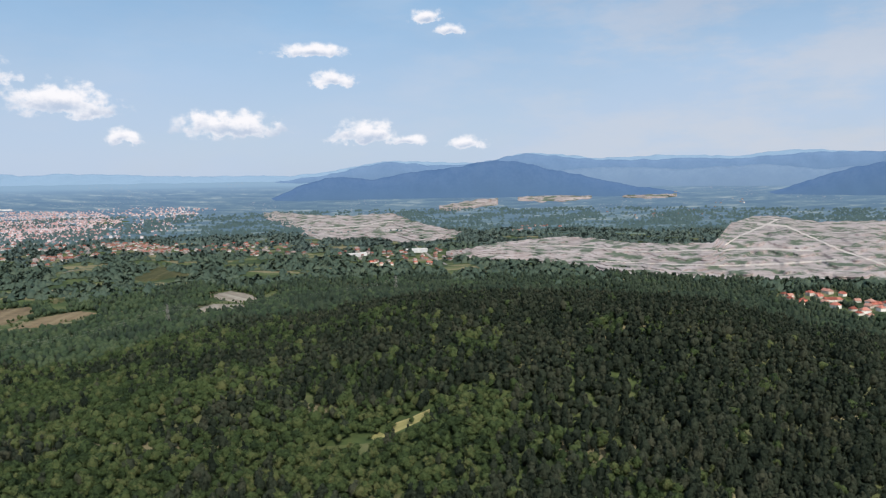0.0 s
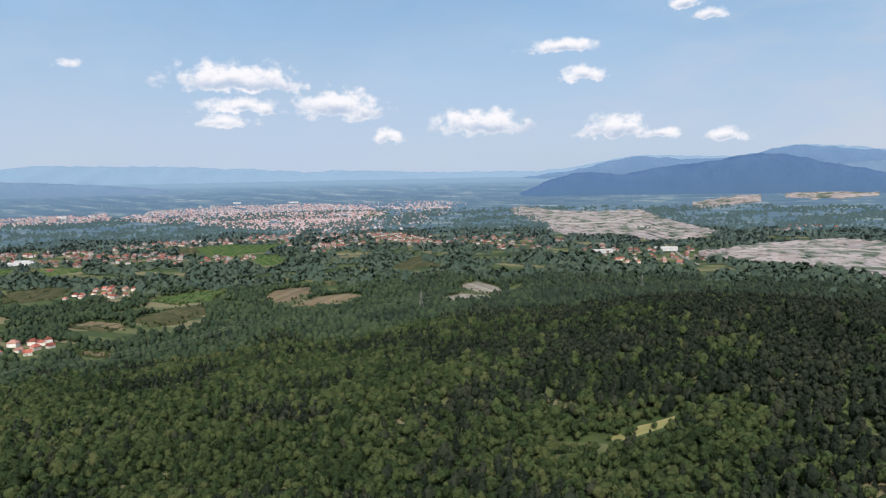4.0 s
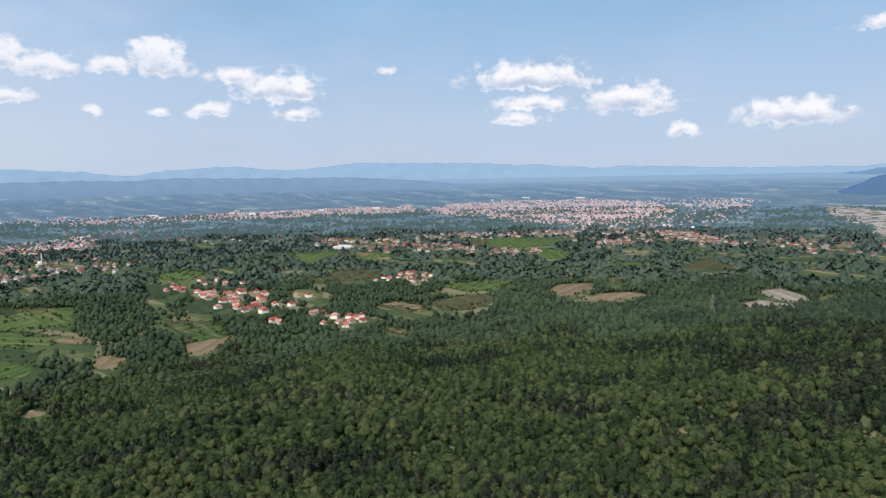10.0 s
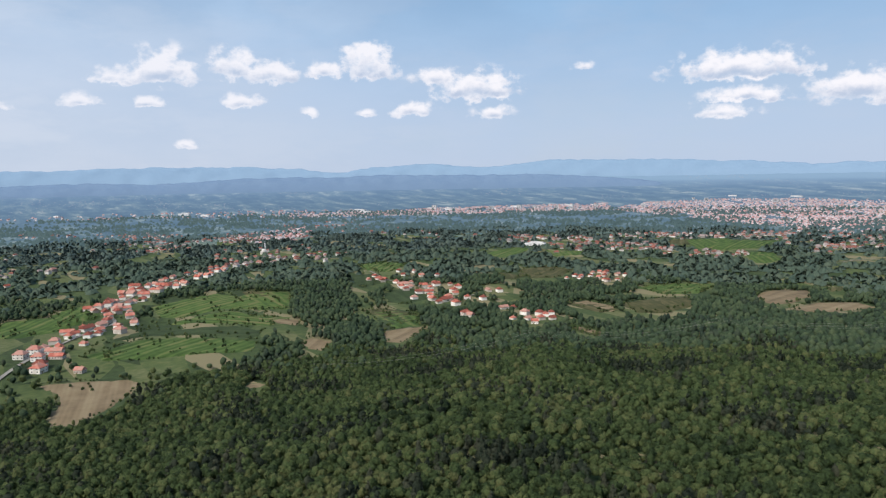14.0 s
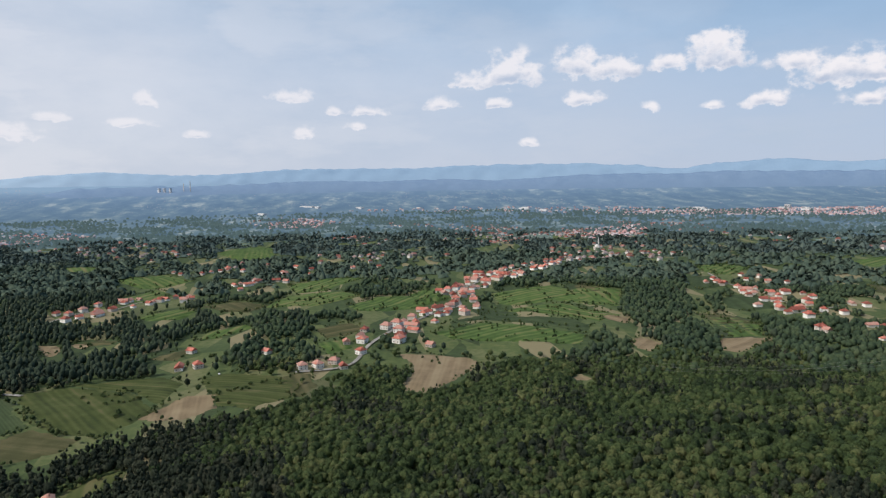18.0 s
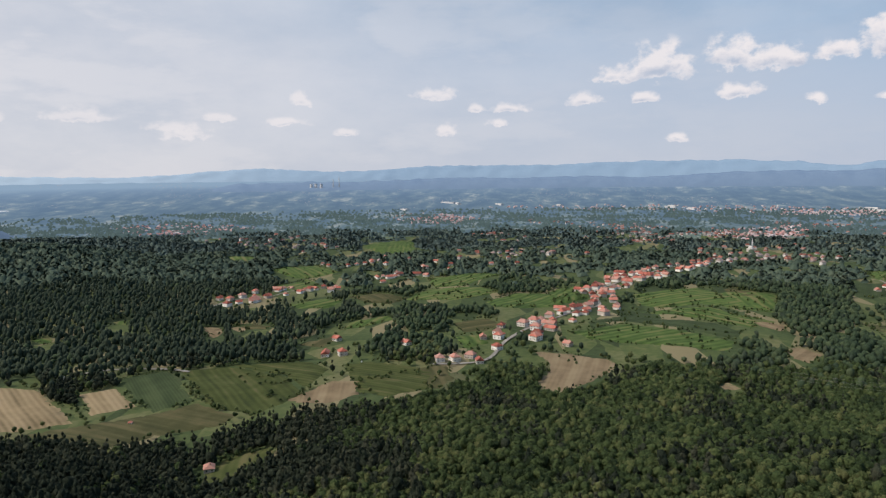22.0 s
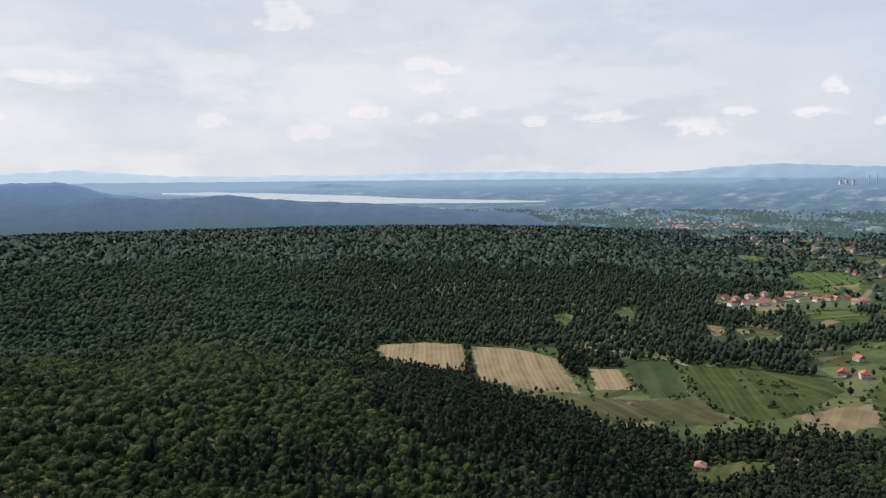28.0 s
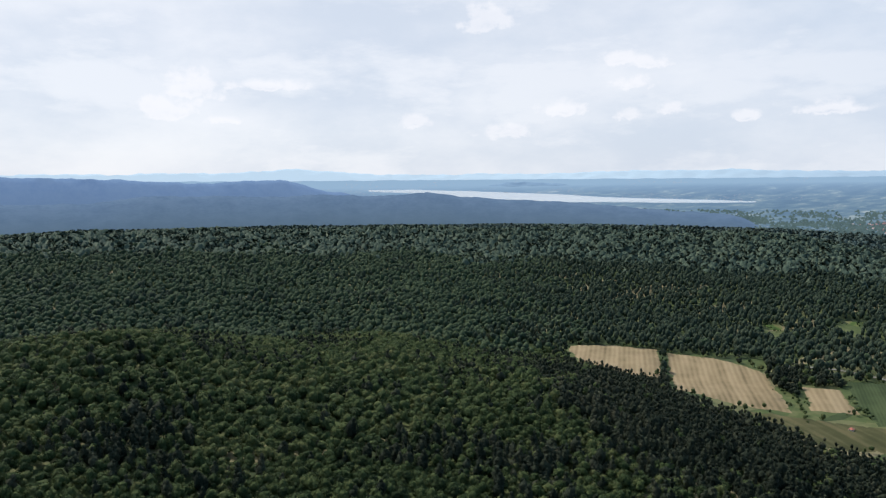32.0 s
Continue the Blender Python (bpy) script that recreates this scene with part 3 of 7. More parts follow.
def dome_proto(seed):
    """A crown far off: an uneven, low dome of nine faces, 10 m tall, that meets its neighbours."""
    r = np.random.RandomState(seed)
    a = np.arange(5) * 1.2566 + r.uniform(0, 6)
    rr = 6.9 * r.uniform(0.8, 1.2, 5)
    low = np.stack([np.cos(a) * rr, np.sin(a) * rr, r.uniform(0.0, 2.6, 5)], -1)
    a = a[:3] * 1.667 + 0.5
    rr = 2.9 * r.uniform(0.7, 1.2, 3)
    top = np.stack([np.cos(a) * rr, np.sin(a) * rr, r.uniform(6.8, 8.2, 3)], -1)
    v = np.vstack([low, top])
    f = [[0, 1, 5], [1, 2, 6], [2, 3, 6], [3, 4, 7], [4, 0, 7], [1, 6, 5], [3, 7, 6], [0, 5, 7], [5, 6, 7]]
    return v, np.array(f)


def pine_proto(seed, leaves, size, tiers):
    """A pine, 14 m tall: a bare stem and ragged masses of needles that narrow to the top, one above the other."""
    r = np.random.RandomState(seed)
    verts, faces, n = [], [], 0
    lobes = []
    for k in range(tiers):
        f = k / max(tiers - 1, 1)
        rad = 2.9 - 1.75 * f
        off = 0.9 * (1 - f)
        lobes.append((r.normal(0, off), r.normal(0, off), (4.8 if tiers > 1 else 6.2) + (7.4 if tiers > 3 else 5.4) * f + r.normal(0, 0.3), rad * r.uniform(0.85, 1.15)))
    high = 1.35 if tiers > 3 else 2.3 if tiers > 1 else 2.6
    for lx, ly, lz, lr in lobes:
        c, jf = lump(r, (lx, ly, lz), (lr, lr, lr * 0.62 * high))
        verts.append(c)
        faces.append(jf + n)
        n += len(c)
    if leaves:
        lv = sprays(r, lobes, leaves, size)
        verts.append(lv)
        faces.append(np.arange(len(lv)).reshape(-1, 3) + n)
        n += len(lv)
    stem = np.array([[0.22, 0, 0], [-0.12, 0.2, 0], [-0.12, -0.2, 0], [0, 0, 9.0]])
    verts.append(stem)
    faces.append(np.array([[0, 1, 3], [1, 2, 3], [2, 0, 3]]) + n)
    return np.vstack(verts), np.vstack(faces)


def plant_all(name, x, y, protos, scale, mats, label, seed, smooth=False):
    """One joined wood: a tree of one of the prototypes at every place."""
    if len(x) == 0:
        return None
    r = np.random.RandomState(seed)
    z = ground_z(x, y)
    kind = r.randint(0, len(protos), len(x))
    V, F, T, n = [], [], [], 0
    for k, (pv, pf) in enumerate(protos):
        s = np.where(kind == k)[0]
        if not len(s):
            continue
        a = r.uniform(0, 6.283, len(s))
        sc = scale[s] * r.uniform(0.72, 1.28, len(s))
        hs = sc * r.uniform(0.78, 1.28, len(s))
        ca, sa = (np.cos(a) * sc)[:, None], (np.sin(a) * sc)[:, None]
        v = np.empty((len(s), len(pv), 3), np.float32)
        v[:, :, 0] = ca * pv[:, 0] - sa * pv[:, 1] + x[s][:, None]
        v[:, :, 1] = sa * pv[:, 0] + ca * pv[:, 1] + y[s][:, None]
        v[:, :, 2] = hs[:, None] * pv[:, 2] + z[s][:, None] - 0.3
        f = pf[None] + (np.arange(len(s)) * len(pv))[:, None, None] + n
        V.append(v.reshape(-1, 3))
        F.append(f.reshape(-1, 3))
        T.append(np.repeat(r.uniform(0, 1, len(s)), len(pv)))
        n += v.shape[0] * v.shape[1]
    ob = mesh_object(name, np.vstack(V), np.vstack(F), mats, smooth, tint=np.concatenate(T))
    return tagged(ob, label, "woods", kind="stuff")


def scatter(d0, d1, step, seed, az0=-40, az1=194):
    """Jittered places over the sector between two distances."""
    r = np.random.RandomState(seed)
    g = np.arange(-d1, d1, step)
    X, Y = np.meshgrid(g, g)
    X = X.ravel() + r.uniform(-0.48, 0.48, X.size) * step
    Y = Y.ravel() + r.uniform(-0.48, 0.48, Y.size) * step
    d, a = np.hypot(X, Y), bearing(X, Y)
    ok = (d >= d0) & (d < d1) & (a > az0) & (a < az1)
    return X[ok], Y[ok]


# foot of the wooded hill, by bearing
FOOT_AZ = (-60, -36, -20, 0, 12, 22, 32, 40, 48.3, 51.6, 54.9, 58.2, 60.5, 64.2, 67.7, 70.7, 73, 75.1, 78.1, 81.2, 83.5, 86.2, 89, 91.9, 95.2, 98.5, 101.8, 104.6, 108.2, 110.9, 114.8, 117.3, 120, 125, 130, 135, 140, 144, 148, 300)
FOOT_D = (775, 800, 1250, 1325, 1312, 1200, 1162, 1075, 911, 928, 926, 877, 875, 844, 841, 841, 873, 835, 797, 781, 709, 656, 637, 667, 682, 659, 629, 614, 609, 598, 599, 574, 560, 588, 631, 675, 738, 800, 3250, 3250)


def wooded(x, y):
    """Chance of trees, from 0 to 1."""
    d, a = np.hypot(x, y), bearing(x, y)
    foot = np.interp(a, FOOT_AZ, FOOT_D) + waves(x, y, 90, 11) * 12
    hill = d < foot
    patch = waves(x, y, 330, 21) + 0.6 * waves(x, y, 120, 22)
    big = inside(x, y, PINEWOOD)
    edge = np.where(d > 1500, -0.12, np.where(a < 28, -2.5, np.where(a < 64, -0.55, np.where(a > 120, -0.3, 0.75))))
    p = np.where(hill | big, 1.0, np.where(patch > edge, 0.97, np.where(patch > 0.05, 0.20, np.where(patch > -0.55, 0.08, 0.04))))
    for outline in VALLEY_WOODS:
        p = np.where(inside(x + 6 * waves(x, y, 60, 24), y + 6 * waves(x, y, 60, 25), outline), 0.97, p)
    i, j = (np.clip((v / 6 + 600).astype(int), 0, 1199) for v in (x, y))
    p = np.where(GARDENS[i, j], 0.0, p)
    for outline in CLEARINGS:
        reach = np.hypot(*np.array(outline).T)
        if d.min() > reach.max() or d.max() < reach.min():
            continue
        p = np.where(inside(x, y, outline), 0.0, p)
    return p


def pine_share(x, y):
    d, a = np.hypot(x, y), bearing(x, y)
    crest = 0.85 * np.clip((30 - a) / 22, 0, 1) * np.clip((d - 370 + np.clip(-a, 0, 30) * 4) / 110, 0, 1)
    wood = inside(x, y, PINEWOOD) * np.clip((150 - a) / 14, 0, 1) * 0.3
    side = np.clip((a - 100) / 15, 0, 1) * np.clip((150 - a) / 12, 0, 1) * np.clip((d - 370) / 70, 0, 1) * 0.7
    near = 0.45 * np.clip((-2 - a) / 5, 0, 1) + 0.75 * np.clip((a - 98) / 10, 0, 1) * np.clip((150 - a) / 15, 0, 1)
    near = near + 0.5 * np.clip(1 - np.abs(a - 12) / 6, 0, 1) * np.clip((330 - d) / 40, 0, 1)
    return np.clip(0.06 + 0.9 * crest + wood + side + near + 0.55 * waves(x, y, 130, 31) - 0.1, 0.03, 0.95)


VALLEY_WOODS = [
    [polar(115.6, 1059), polar(110.5, 1188), polar(105.2, 1179), polar(97.9, 1148), polar(96.3, 1063), polar(97, 946), polar(100.7, 948), polar(104.4, 1068), polar(108, 968), polar(111.6, 889), polar(115.7, 983)],
    [polar(102.6, 858), polar(98, 907), polar(95.9, 843), polar(98, 781), polar(102.2, 779)],
    [polar(93.2, 1255), polar(89.9, 1466), polar(88.4, 1351), polar(89, 1194), polar(91.8, 1195)],
    [polar(100.6, 1944), polar(95, 1778), polar(93.6, 1560), polar(90.4, 1466), polar(92.3, 1389), polar(97.8, 1485), polar(101.5, 1699)],
    [polar(82.2, 1771), polar(75.7, 1999), polar(75, 1595), polar(78.2, 1411), polar(82.1, 1326)],
    [polar(75.6, 1425), polar(71.5, 1621), polar(66.1, 1519), polar(66, 1091), polar(69.8, 997), polar(71.2, 1094), polar(73.9, 1299)],
    [polar(126.8, 1123), polar(119.6, 1076), polar(115.3, 997), polar(111.6, 889), polar(108.1, 829), polar(111.6, 808), polar(119, 824), polar(123.5, 882), polar(126.9, 892)],
    [polar(121.7, 1497), polar(116.4, 1259), polar(114.4, 1090), polar(115.7, 1001), polar(122.6, 1110)],
    [polar(65.7, 1380), polar(61.3, 1368), polar(61.2, 1206), polar(64.2, 1174)],
    [polar(73.4, 795), polar(69.8, 953), polar(66, 1051), polar(61.1, 1041), polar(60.9, 735), polar(73.3, 666)],
    [polar(112.2, 1485), polar(109.6, 1569), polar(106.1, 1484), polar(107, 1412), polar(110.5, 1413)],
]
PINEWOOD = [polar(150, 750), polar(140, 862), polar(131, 850), polar(122, 950), polar(114, 1075), polar(110.5, 1350), polar(109, 1662), polar(111, 2125), polar(120, 2688), polar(135, 2938), polar(150, 3125), polar(192, 3250), polar(192, 750)]

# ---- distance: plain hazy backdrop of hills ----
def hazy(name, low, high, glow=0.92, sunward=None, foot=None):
    """Far land, the haze of miles of bright air painted into its colour: a backdrop that glows evenly, mottled by woods
    and clearings, paler at its foot.
    """
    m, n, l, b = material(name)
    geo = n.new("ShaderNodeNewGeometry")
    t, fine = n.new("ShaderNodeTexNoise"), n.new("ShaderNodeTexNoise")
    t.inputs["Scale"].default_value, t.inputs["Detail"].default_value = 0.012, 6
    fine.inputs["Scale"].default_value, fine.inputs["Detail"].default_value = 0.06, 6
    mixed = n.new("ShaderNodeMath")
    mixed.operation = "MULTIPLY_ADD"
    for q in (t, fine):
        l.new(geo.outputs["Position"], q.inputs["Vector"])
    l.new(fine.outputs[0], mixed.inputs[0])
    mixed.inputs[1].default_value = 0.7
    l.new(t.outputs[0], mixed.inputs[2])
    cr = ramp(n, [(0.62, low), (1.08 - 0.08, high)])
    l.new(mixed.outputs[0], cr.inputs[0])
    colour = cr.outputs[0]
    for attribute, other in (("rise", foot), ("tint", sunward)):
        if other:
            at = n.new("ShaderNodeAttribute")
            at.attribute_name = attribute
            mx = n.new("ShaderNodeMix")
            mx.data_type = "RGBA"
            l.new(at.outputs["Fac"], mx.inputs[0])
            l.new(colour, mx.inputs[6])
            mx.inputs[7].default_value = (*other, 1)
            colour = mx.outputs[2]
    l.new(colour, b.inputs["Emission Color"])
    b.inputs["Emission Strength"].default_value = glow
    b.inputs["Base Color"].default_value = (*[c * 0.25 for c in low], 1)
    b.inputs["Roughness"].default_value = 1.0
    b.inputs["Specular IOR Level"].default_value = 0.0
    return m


def far_ridge(name, label, d, depth, mat, crest, seed=0):
    """A ridge on the horizon; crest: pairs of bearing and elevation in degrees, by rising bearing."""
    foot = -math.degrees(math.atan(EYE / float(true_range(d - depth)))) - 0.15
    ca, ce = [c[0] for c in crest], [c[1] for c in crest]
    az = np.arange(ca[0], ca[-1] + 0.01, 0.2)
    top = np.interp(az, ca, ce)
    top = np.convolve(np.pad(top, 3, "edge"), np.ones(7) / 7, "valid")
    top = top + 0.05 * waves(az, az * 0, 2.3, seed) + 0.03 * waves(az, az * 0, 0.9, seed + 1)
    ends = np.clip(np.minimum(az - az[0], az[-1] - az) / 5.0, 0, 1)
    top = foot + (top - foot) * (ends * ends * (3 - 2 * ends))
    rows = []
    steps = np.linspace(0, 1, 7)
    for s in steps:
        dd = d - depth * (1 - s) + 10 * waves(az, az * 0 + s * 3, 3.0, seed + 2)
        el = foot + (top - foot) * s ** 0.8
        el = el + 0.06 * waves(az, az * 0 + s * 5, 2.0, seed + 3) * (s > 0) * (s < 1)
        ra = np.radians(az)
        rows.append(np.stack([-np.sin(ra) * dd, np.cos(ra) * dd, EYE + dd * np.tan(np.radians(el))], -1))
    back = rows[-1].copy()
    back[:, :2] *= (d + 15) / d
    back[:, 2] -= 25
    rows.append(back)
    n, k = len(az), len(rows)
    v = np.stack(rows, 0).reshape(-1, 3)
    i, j = np.meshgrid(np.arange(k - 1), np.arange(n - 1), indexing="ij")
    f = np.stack([i * n + j, i * n + j + 1, (i + 1) * n + j + 1, (i + 1) * n + j], -1).reshape(-1, 4)
    # tint pales the glow sunward, rise shifts it at the foot, both as haze
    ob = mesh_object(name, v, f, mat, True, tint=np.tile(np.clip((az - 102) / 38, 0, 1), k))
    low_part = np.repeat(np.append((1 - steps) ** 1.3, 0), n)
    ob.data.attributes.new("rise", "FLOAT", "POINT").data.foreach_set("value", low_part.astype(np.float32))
    return tagged(ob, label, "hills", kind="structure")


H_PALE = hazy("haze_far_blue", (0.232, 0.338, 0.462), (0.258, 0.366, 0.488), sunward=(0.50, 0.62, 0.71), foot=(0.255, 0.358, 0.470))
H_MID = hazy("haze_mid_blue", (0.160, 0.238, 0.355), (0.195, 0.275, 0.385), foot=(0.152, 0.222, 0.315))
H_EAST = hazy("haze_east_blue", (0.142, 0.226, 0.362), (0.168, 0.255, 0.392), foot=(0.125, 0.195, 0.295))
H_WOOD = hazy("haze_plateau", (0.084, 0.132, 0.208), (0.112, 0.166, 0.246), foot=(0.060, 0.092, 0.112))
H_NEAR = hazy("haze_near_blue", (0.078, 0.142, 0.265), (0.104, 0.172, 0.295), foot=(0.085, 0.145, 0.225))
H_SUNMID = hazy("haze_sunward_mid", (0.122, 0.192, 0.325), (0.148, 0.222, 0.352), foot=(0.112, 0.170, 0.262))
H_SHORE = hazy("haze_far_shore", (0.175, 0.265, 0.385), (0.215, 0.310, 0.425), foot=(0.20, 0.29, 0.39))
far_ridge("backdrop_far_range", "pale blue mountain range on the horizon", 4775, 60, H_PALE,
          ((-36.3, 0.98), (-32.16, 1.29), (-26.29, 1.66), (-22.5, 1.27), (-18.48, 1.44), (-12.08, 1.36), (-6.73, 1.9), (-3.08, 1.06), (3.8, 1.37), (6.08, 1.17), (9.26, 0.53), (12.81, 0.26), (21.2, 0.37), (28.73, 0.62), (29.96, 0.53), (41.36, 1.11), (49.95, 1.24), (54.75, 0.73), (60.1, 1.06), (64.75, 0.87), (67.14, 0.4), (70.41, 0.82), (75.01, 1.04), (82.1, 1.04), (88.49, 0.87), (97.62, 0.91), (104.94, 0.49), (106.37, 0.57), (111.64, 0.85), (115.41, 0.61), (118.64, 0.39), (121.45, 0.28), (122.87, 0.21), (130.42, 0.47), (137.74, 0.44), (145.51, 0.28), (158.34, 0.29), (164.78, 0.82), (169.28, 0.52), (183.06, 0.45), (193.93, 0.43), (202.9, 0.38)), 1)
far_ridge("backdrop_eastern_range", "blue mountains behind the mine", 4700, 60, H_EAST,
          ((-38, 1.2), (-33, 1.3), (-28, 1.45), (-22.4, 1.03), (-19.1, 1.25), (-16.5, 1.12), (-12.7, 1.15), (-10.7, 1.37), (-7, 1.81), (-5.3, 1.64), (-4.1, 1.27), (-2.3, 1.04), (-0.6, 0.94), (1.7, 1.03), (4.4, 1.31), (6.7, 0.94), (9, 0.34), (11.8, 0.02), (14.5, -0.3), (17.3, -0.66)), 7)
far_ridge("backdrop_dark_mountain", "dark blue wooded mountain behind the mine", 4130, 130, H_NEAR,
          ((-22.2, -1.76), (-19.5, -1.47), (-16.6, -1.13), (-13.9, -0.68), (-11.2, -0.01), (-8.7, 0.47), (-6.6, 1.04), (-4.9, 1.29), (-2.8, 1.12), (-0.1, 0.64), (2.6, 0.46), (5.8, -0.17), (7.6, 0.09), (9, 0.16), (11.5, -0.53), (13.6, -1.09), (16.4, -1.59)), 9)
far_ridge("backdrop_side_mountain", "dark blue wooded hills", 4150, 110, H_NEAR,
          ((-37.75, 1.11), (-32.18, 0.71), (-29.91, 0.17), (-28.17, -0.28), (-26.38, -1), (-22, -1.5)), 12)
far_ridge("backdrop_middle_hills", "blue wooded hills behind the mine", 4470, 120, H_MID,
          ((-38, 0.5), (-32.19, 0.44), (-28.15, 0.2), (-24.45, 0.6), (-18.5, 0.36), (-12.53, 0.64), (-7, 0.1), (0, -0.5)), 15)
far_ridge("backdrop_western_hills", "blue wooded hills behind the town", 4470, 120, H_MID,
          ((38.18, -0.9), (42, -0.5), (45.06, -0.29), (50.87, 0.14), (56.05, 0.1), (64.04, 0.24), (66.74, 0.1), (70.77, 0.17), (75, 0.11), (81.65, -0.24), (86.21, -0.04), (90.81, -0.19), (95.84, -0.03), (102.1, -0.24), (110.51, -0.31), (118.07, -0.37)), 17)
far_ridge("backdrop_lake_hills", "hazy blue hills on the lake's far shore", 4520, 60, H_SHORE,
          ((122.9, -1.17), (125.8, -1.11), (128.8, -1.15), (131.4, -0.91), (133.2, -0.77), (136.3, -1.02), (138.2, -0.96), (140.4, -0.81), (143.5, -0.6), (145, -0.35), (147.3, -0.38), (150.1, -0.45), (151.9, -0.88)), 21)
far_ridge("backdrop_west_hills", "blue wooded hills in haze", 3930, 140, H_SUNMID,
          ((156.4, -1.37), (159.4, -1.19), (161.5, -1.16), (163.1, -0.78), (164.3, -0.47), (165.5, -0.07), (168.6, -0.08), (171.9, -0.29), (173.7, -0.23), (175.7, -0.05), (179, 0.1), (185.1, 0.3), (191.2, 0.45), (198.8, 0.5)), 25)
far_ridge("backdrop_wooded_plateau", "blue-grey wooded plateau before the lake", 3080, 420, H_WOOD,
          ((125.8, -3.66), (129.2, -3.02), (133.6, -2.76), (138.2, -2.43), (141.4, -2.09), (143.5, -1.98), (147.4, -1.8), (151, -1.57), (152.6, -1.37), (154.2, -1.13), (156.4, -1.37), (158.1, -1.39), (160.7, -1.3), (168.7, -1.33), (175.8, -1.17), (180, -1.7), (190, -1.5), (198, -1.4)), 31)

# ---- fields, lanes ----
from mathutils.geometry import delaunay_2d_cdt


def rows_surface(name, colours, gap, strength, scale=0.05, bump=0.5):
    """Farmed ground: two scales of mottling, and rows along the field's own length."""
    m, n, l, b = material(name)
    tc = n.new("ShaderNodeTexCoord")
    geo = n.new("ShaderNodeNewGeometry")
    wave = n.new("ShaderNodeTexWave")
    wave.bands_direction = "Y"
    wave.inputs["Scale"].default_value = 0.314 / gap
    wave.inputs["Distortion"].default_value = 1.2
    wave.inputs["Detail"].default_value = 3
    l.new(tc.outputs["Object"], wave.inputs["Vector"])
    big, small = n.new("ShaderNodeTexNoise"), n.new("ShaderNodeTexNoise")
    for t, s in ((big, scale), (small, 0.9)):
        t.inputs["Scale"].default_value, t.inputs["Detail"].default_value = s, 5
        l.new(geo.outputs["Position"], t.inputs["Vector"])
    strip = n.new("ShaderNodeTexNoise")
    strip.inputs["Scale"].default_value, strip.inputs["Detail"].default_value = 1.0, 2
    squeeze = n.new("ShaderNodeVectorMath")
    squeeze.operation = "MULTIPLY"
    squeeze.inputs[1].default_value = (0.004, 0.075, 0.0)
    l.new(tc.outputs["Object"], squeeze.inputs[0])
    l.new(squeeze.outputs[0], strip.inputs["Vector"])
    rnd = n.new("ShaderNodeObjectInfo")
    s1, s2, s3 = (n.new("ShaderNodeMath") for _ in range(3))
    for s in (s1, s2, s3):
        s.operation = "MULTIPLY_ADD"
    l.new(wave.outputs["Fac"], s1.inputs[0])
    s1.inputs[1].default_value = strength
    s0 = n.new("ShaderNodeMath")
    s0.operation = "MULTIPLY_ADD"
    l.new(strip.outputs[0], s0.inputs[0])
    s0.inputs[1].default_value = 1.7
    l.new(big.outputs[0], s0.inputs[2])
    l.new(s0.outputs[0], s1.inputs[2])
    l.new(small.outputs[0], s2.inputs[0])
    s2.inputs[1].default_value = 0.35
    l.new(s1.outputs[0], s2.inputs[2])
    l.new(rnd.outputs["Random"], s3.inputs[0])
    s3.inputs[1].default_value = 0.22
    l.new(s2.outputs[0], s3.inputs[2])
    k = len(colours) - 1
    lo, hi = 1.2, 2.0 + strength * 0.6
    sc = n.new("ShaderNodeMapRange")
    sc.inputs[1].default_value, sc.inputs[2].default_value = lo, hi
    l.new(s3.outputs[0], sc.inputs[0])
    cr = ramp(n, [(i / k, c) for i, c in enumerate(colours)])
    l.new(sc.outputs[0], cr.inputs[0])
    l.new(cr.outputs[0], b.inputs["Base Color"])
    b.inputs["Roughness"].default_value = 0.9
    b.inputs["Specular IOR Level"].default_value = 0.06
    bp = n.new("ShaderNodeBump")
    bp.inputs["Strength"].default_value, bp.inputs["Distance"].default_value = bump, 0.6
    l.new(s2.outputs[0], bp.inputs["Height"])
    l.new(bp.outputs[0], b.inputs["Normal"])
    return m


STUBBLE = rows_surface("stubble", [(0.105, 0.085, 0.048), (0.20, 0.155, 0.092), (0.27, 0.212, 0.13)], 5.5, 0.34)
DRY = rows_surface("fallow_earth", [(0.115, 0.088, 0.055), (0.17, 0.13, 0.080), (0.22, 0.175, 0.11)], 5.0, 0.10)
ROUGH = rows_surface("dry_grass", [(0.036, 0.042, 0.019), (0.056, 0.058, 0.026), (0.100, 0.090, 0.046)], 9.0, 0.12)
MEADOW = rows_surface("meadow", [(0.026, 0.046, 0.016), (0.044, 0.076, 0.022), (0.072, 0.112, 0.032), (0.130, 0.124, 0.056)], 14.0, 0.3)
OLIVE = rows_surface("olive_meadow", [(0.026, 0.036, 0.014), (0.042, 0.055, 0.018), (0.062, 0.073, 0.026), (0.095, 0.090, 0.042)], 7.0, 0.2)
CORN = rows_surface("maize", [(0.024, 0.037, 0.018), (0.036, 0.053, 0.024), (0.055, 0.074, 0.034)], 3.0, 0.30)
GLADE = rows_surface("glade_grass", [(0.14, 0.15, 0.055), (0.22, 0.205, 0.085), (0.30, 0.26, 0.13)], 4.0, 0.12)
GRAVEL = rows_surface("pale_gravel", [(0.13, 0.115, 0.09), (0.22, 0.19, 0.155), (0.30, 0.27, 0.23)], 30.0, 0.02, 0.09)
ROADPALE = rows_surface("pale_road", [(0.16, 0.155, 0.145), (0.22, 0.21, 0.19), (0.27, 0.255, 0.235)], 30.0, 0.02)
FIELD_SHAPES = []


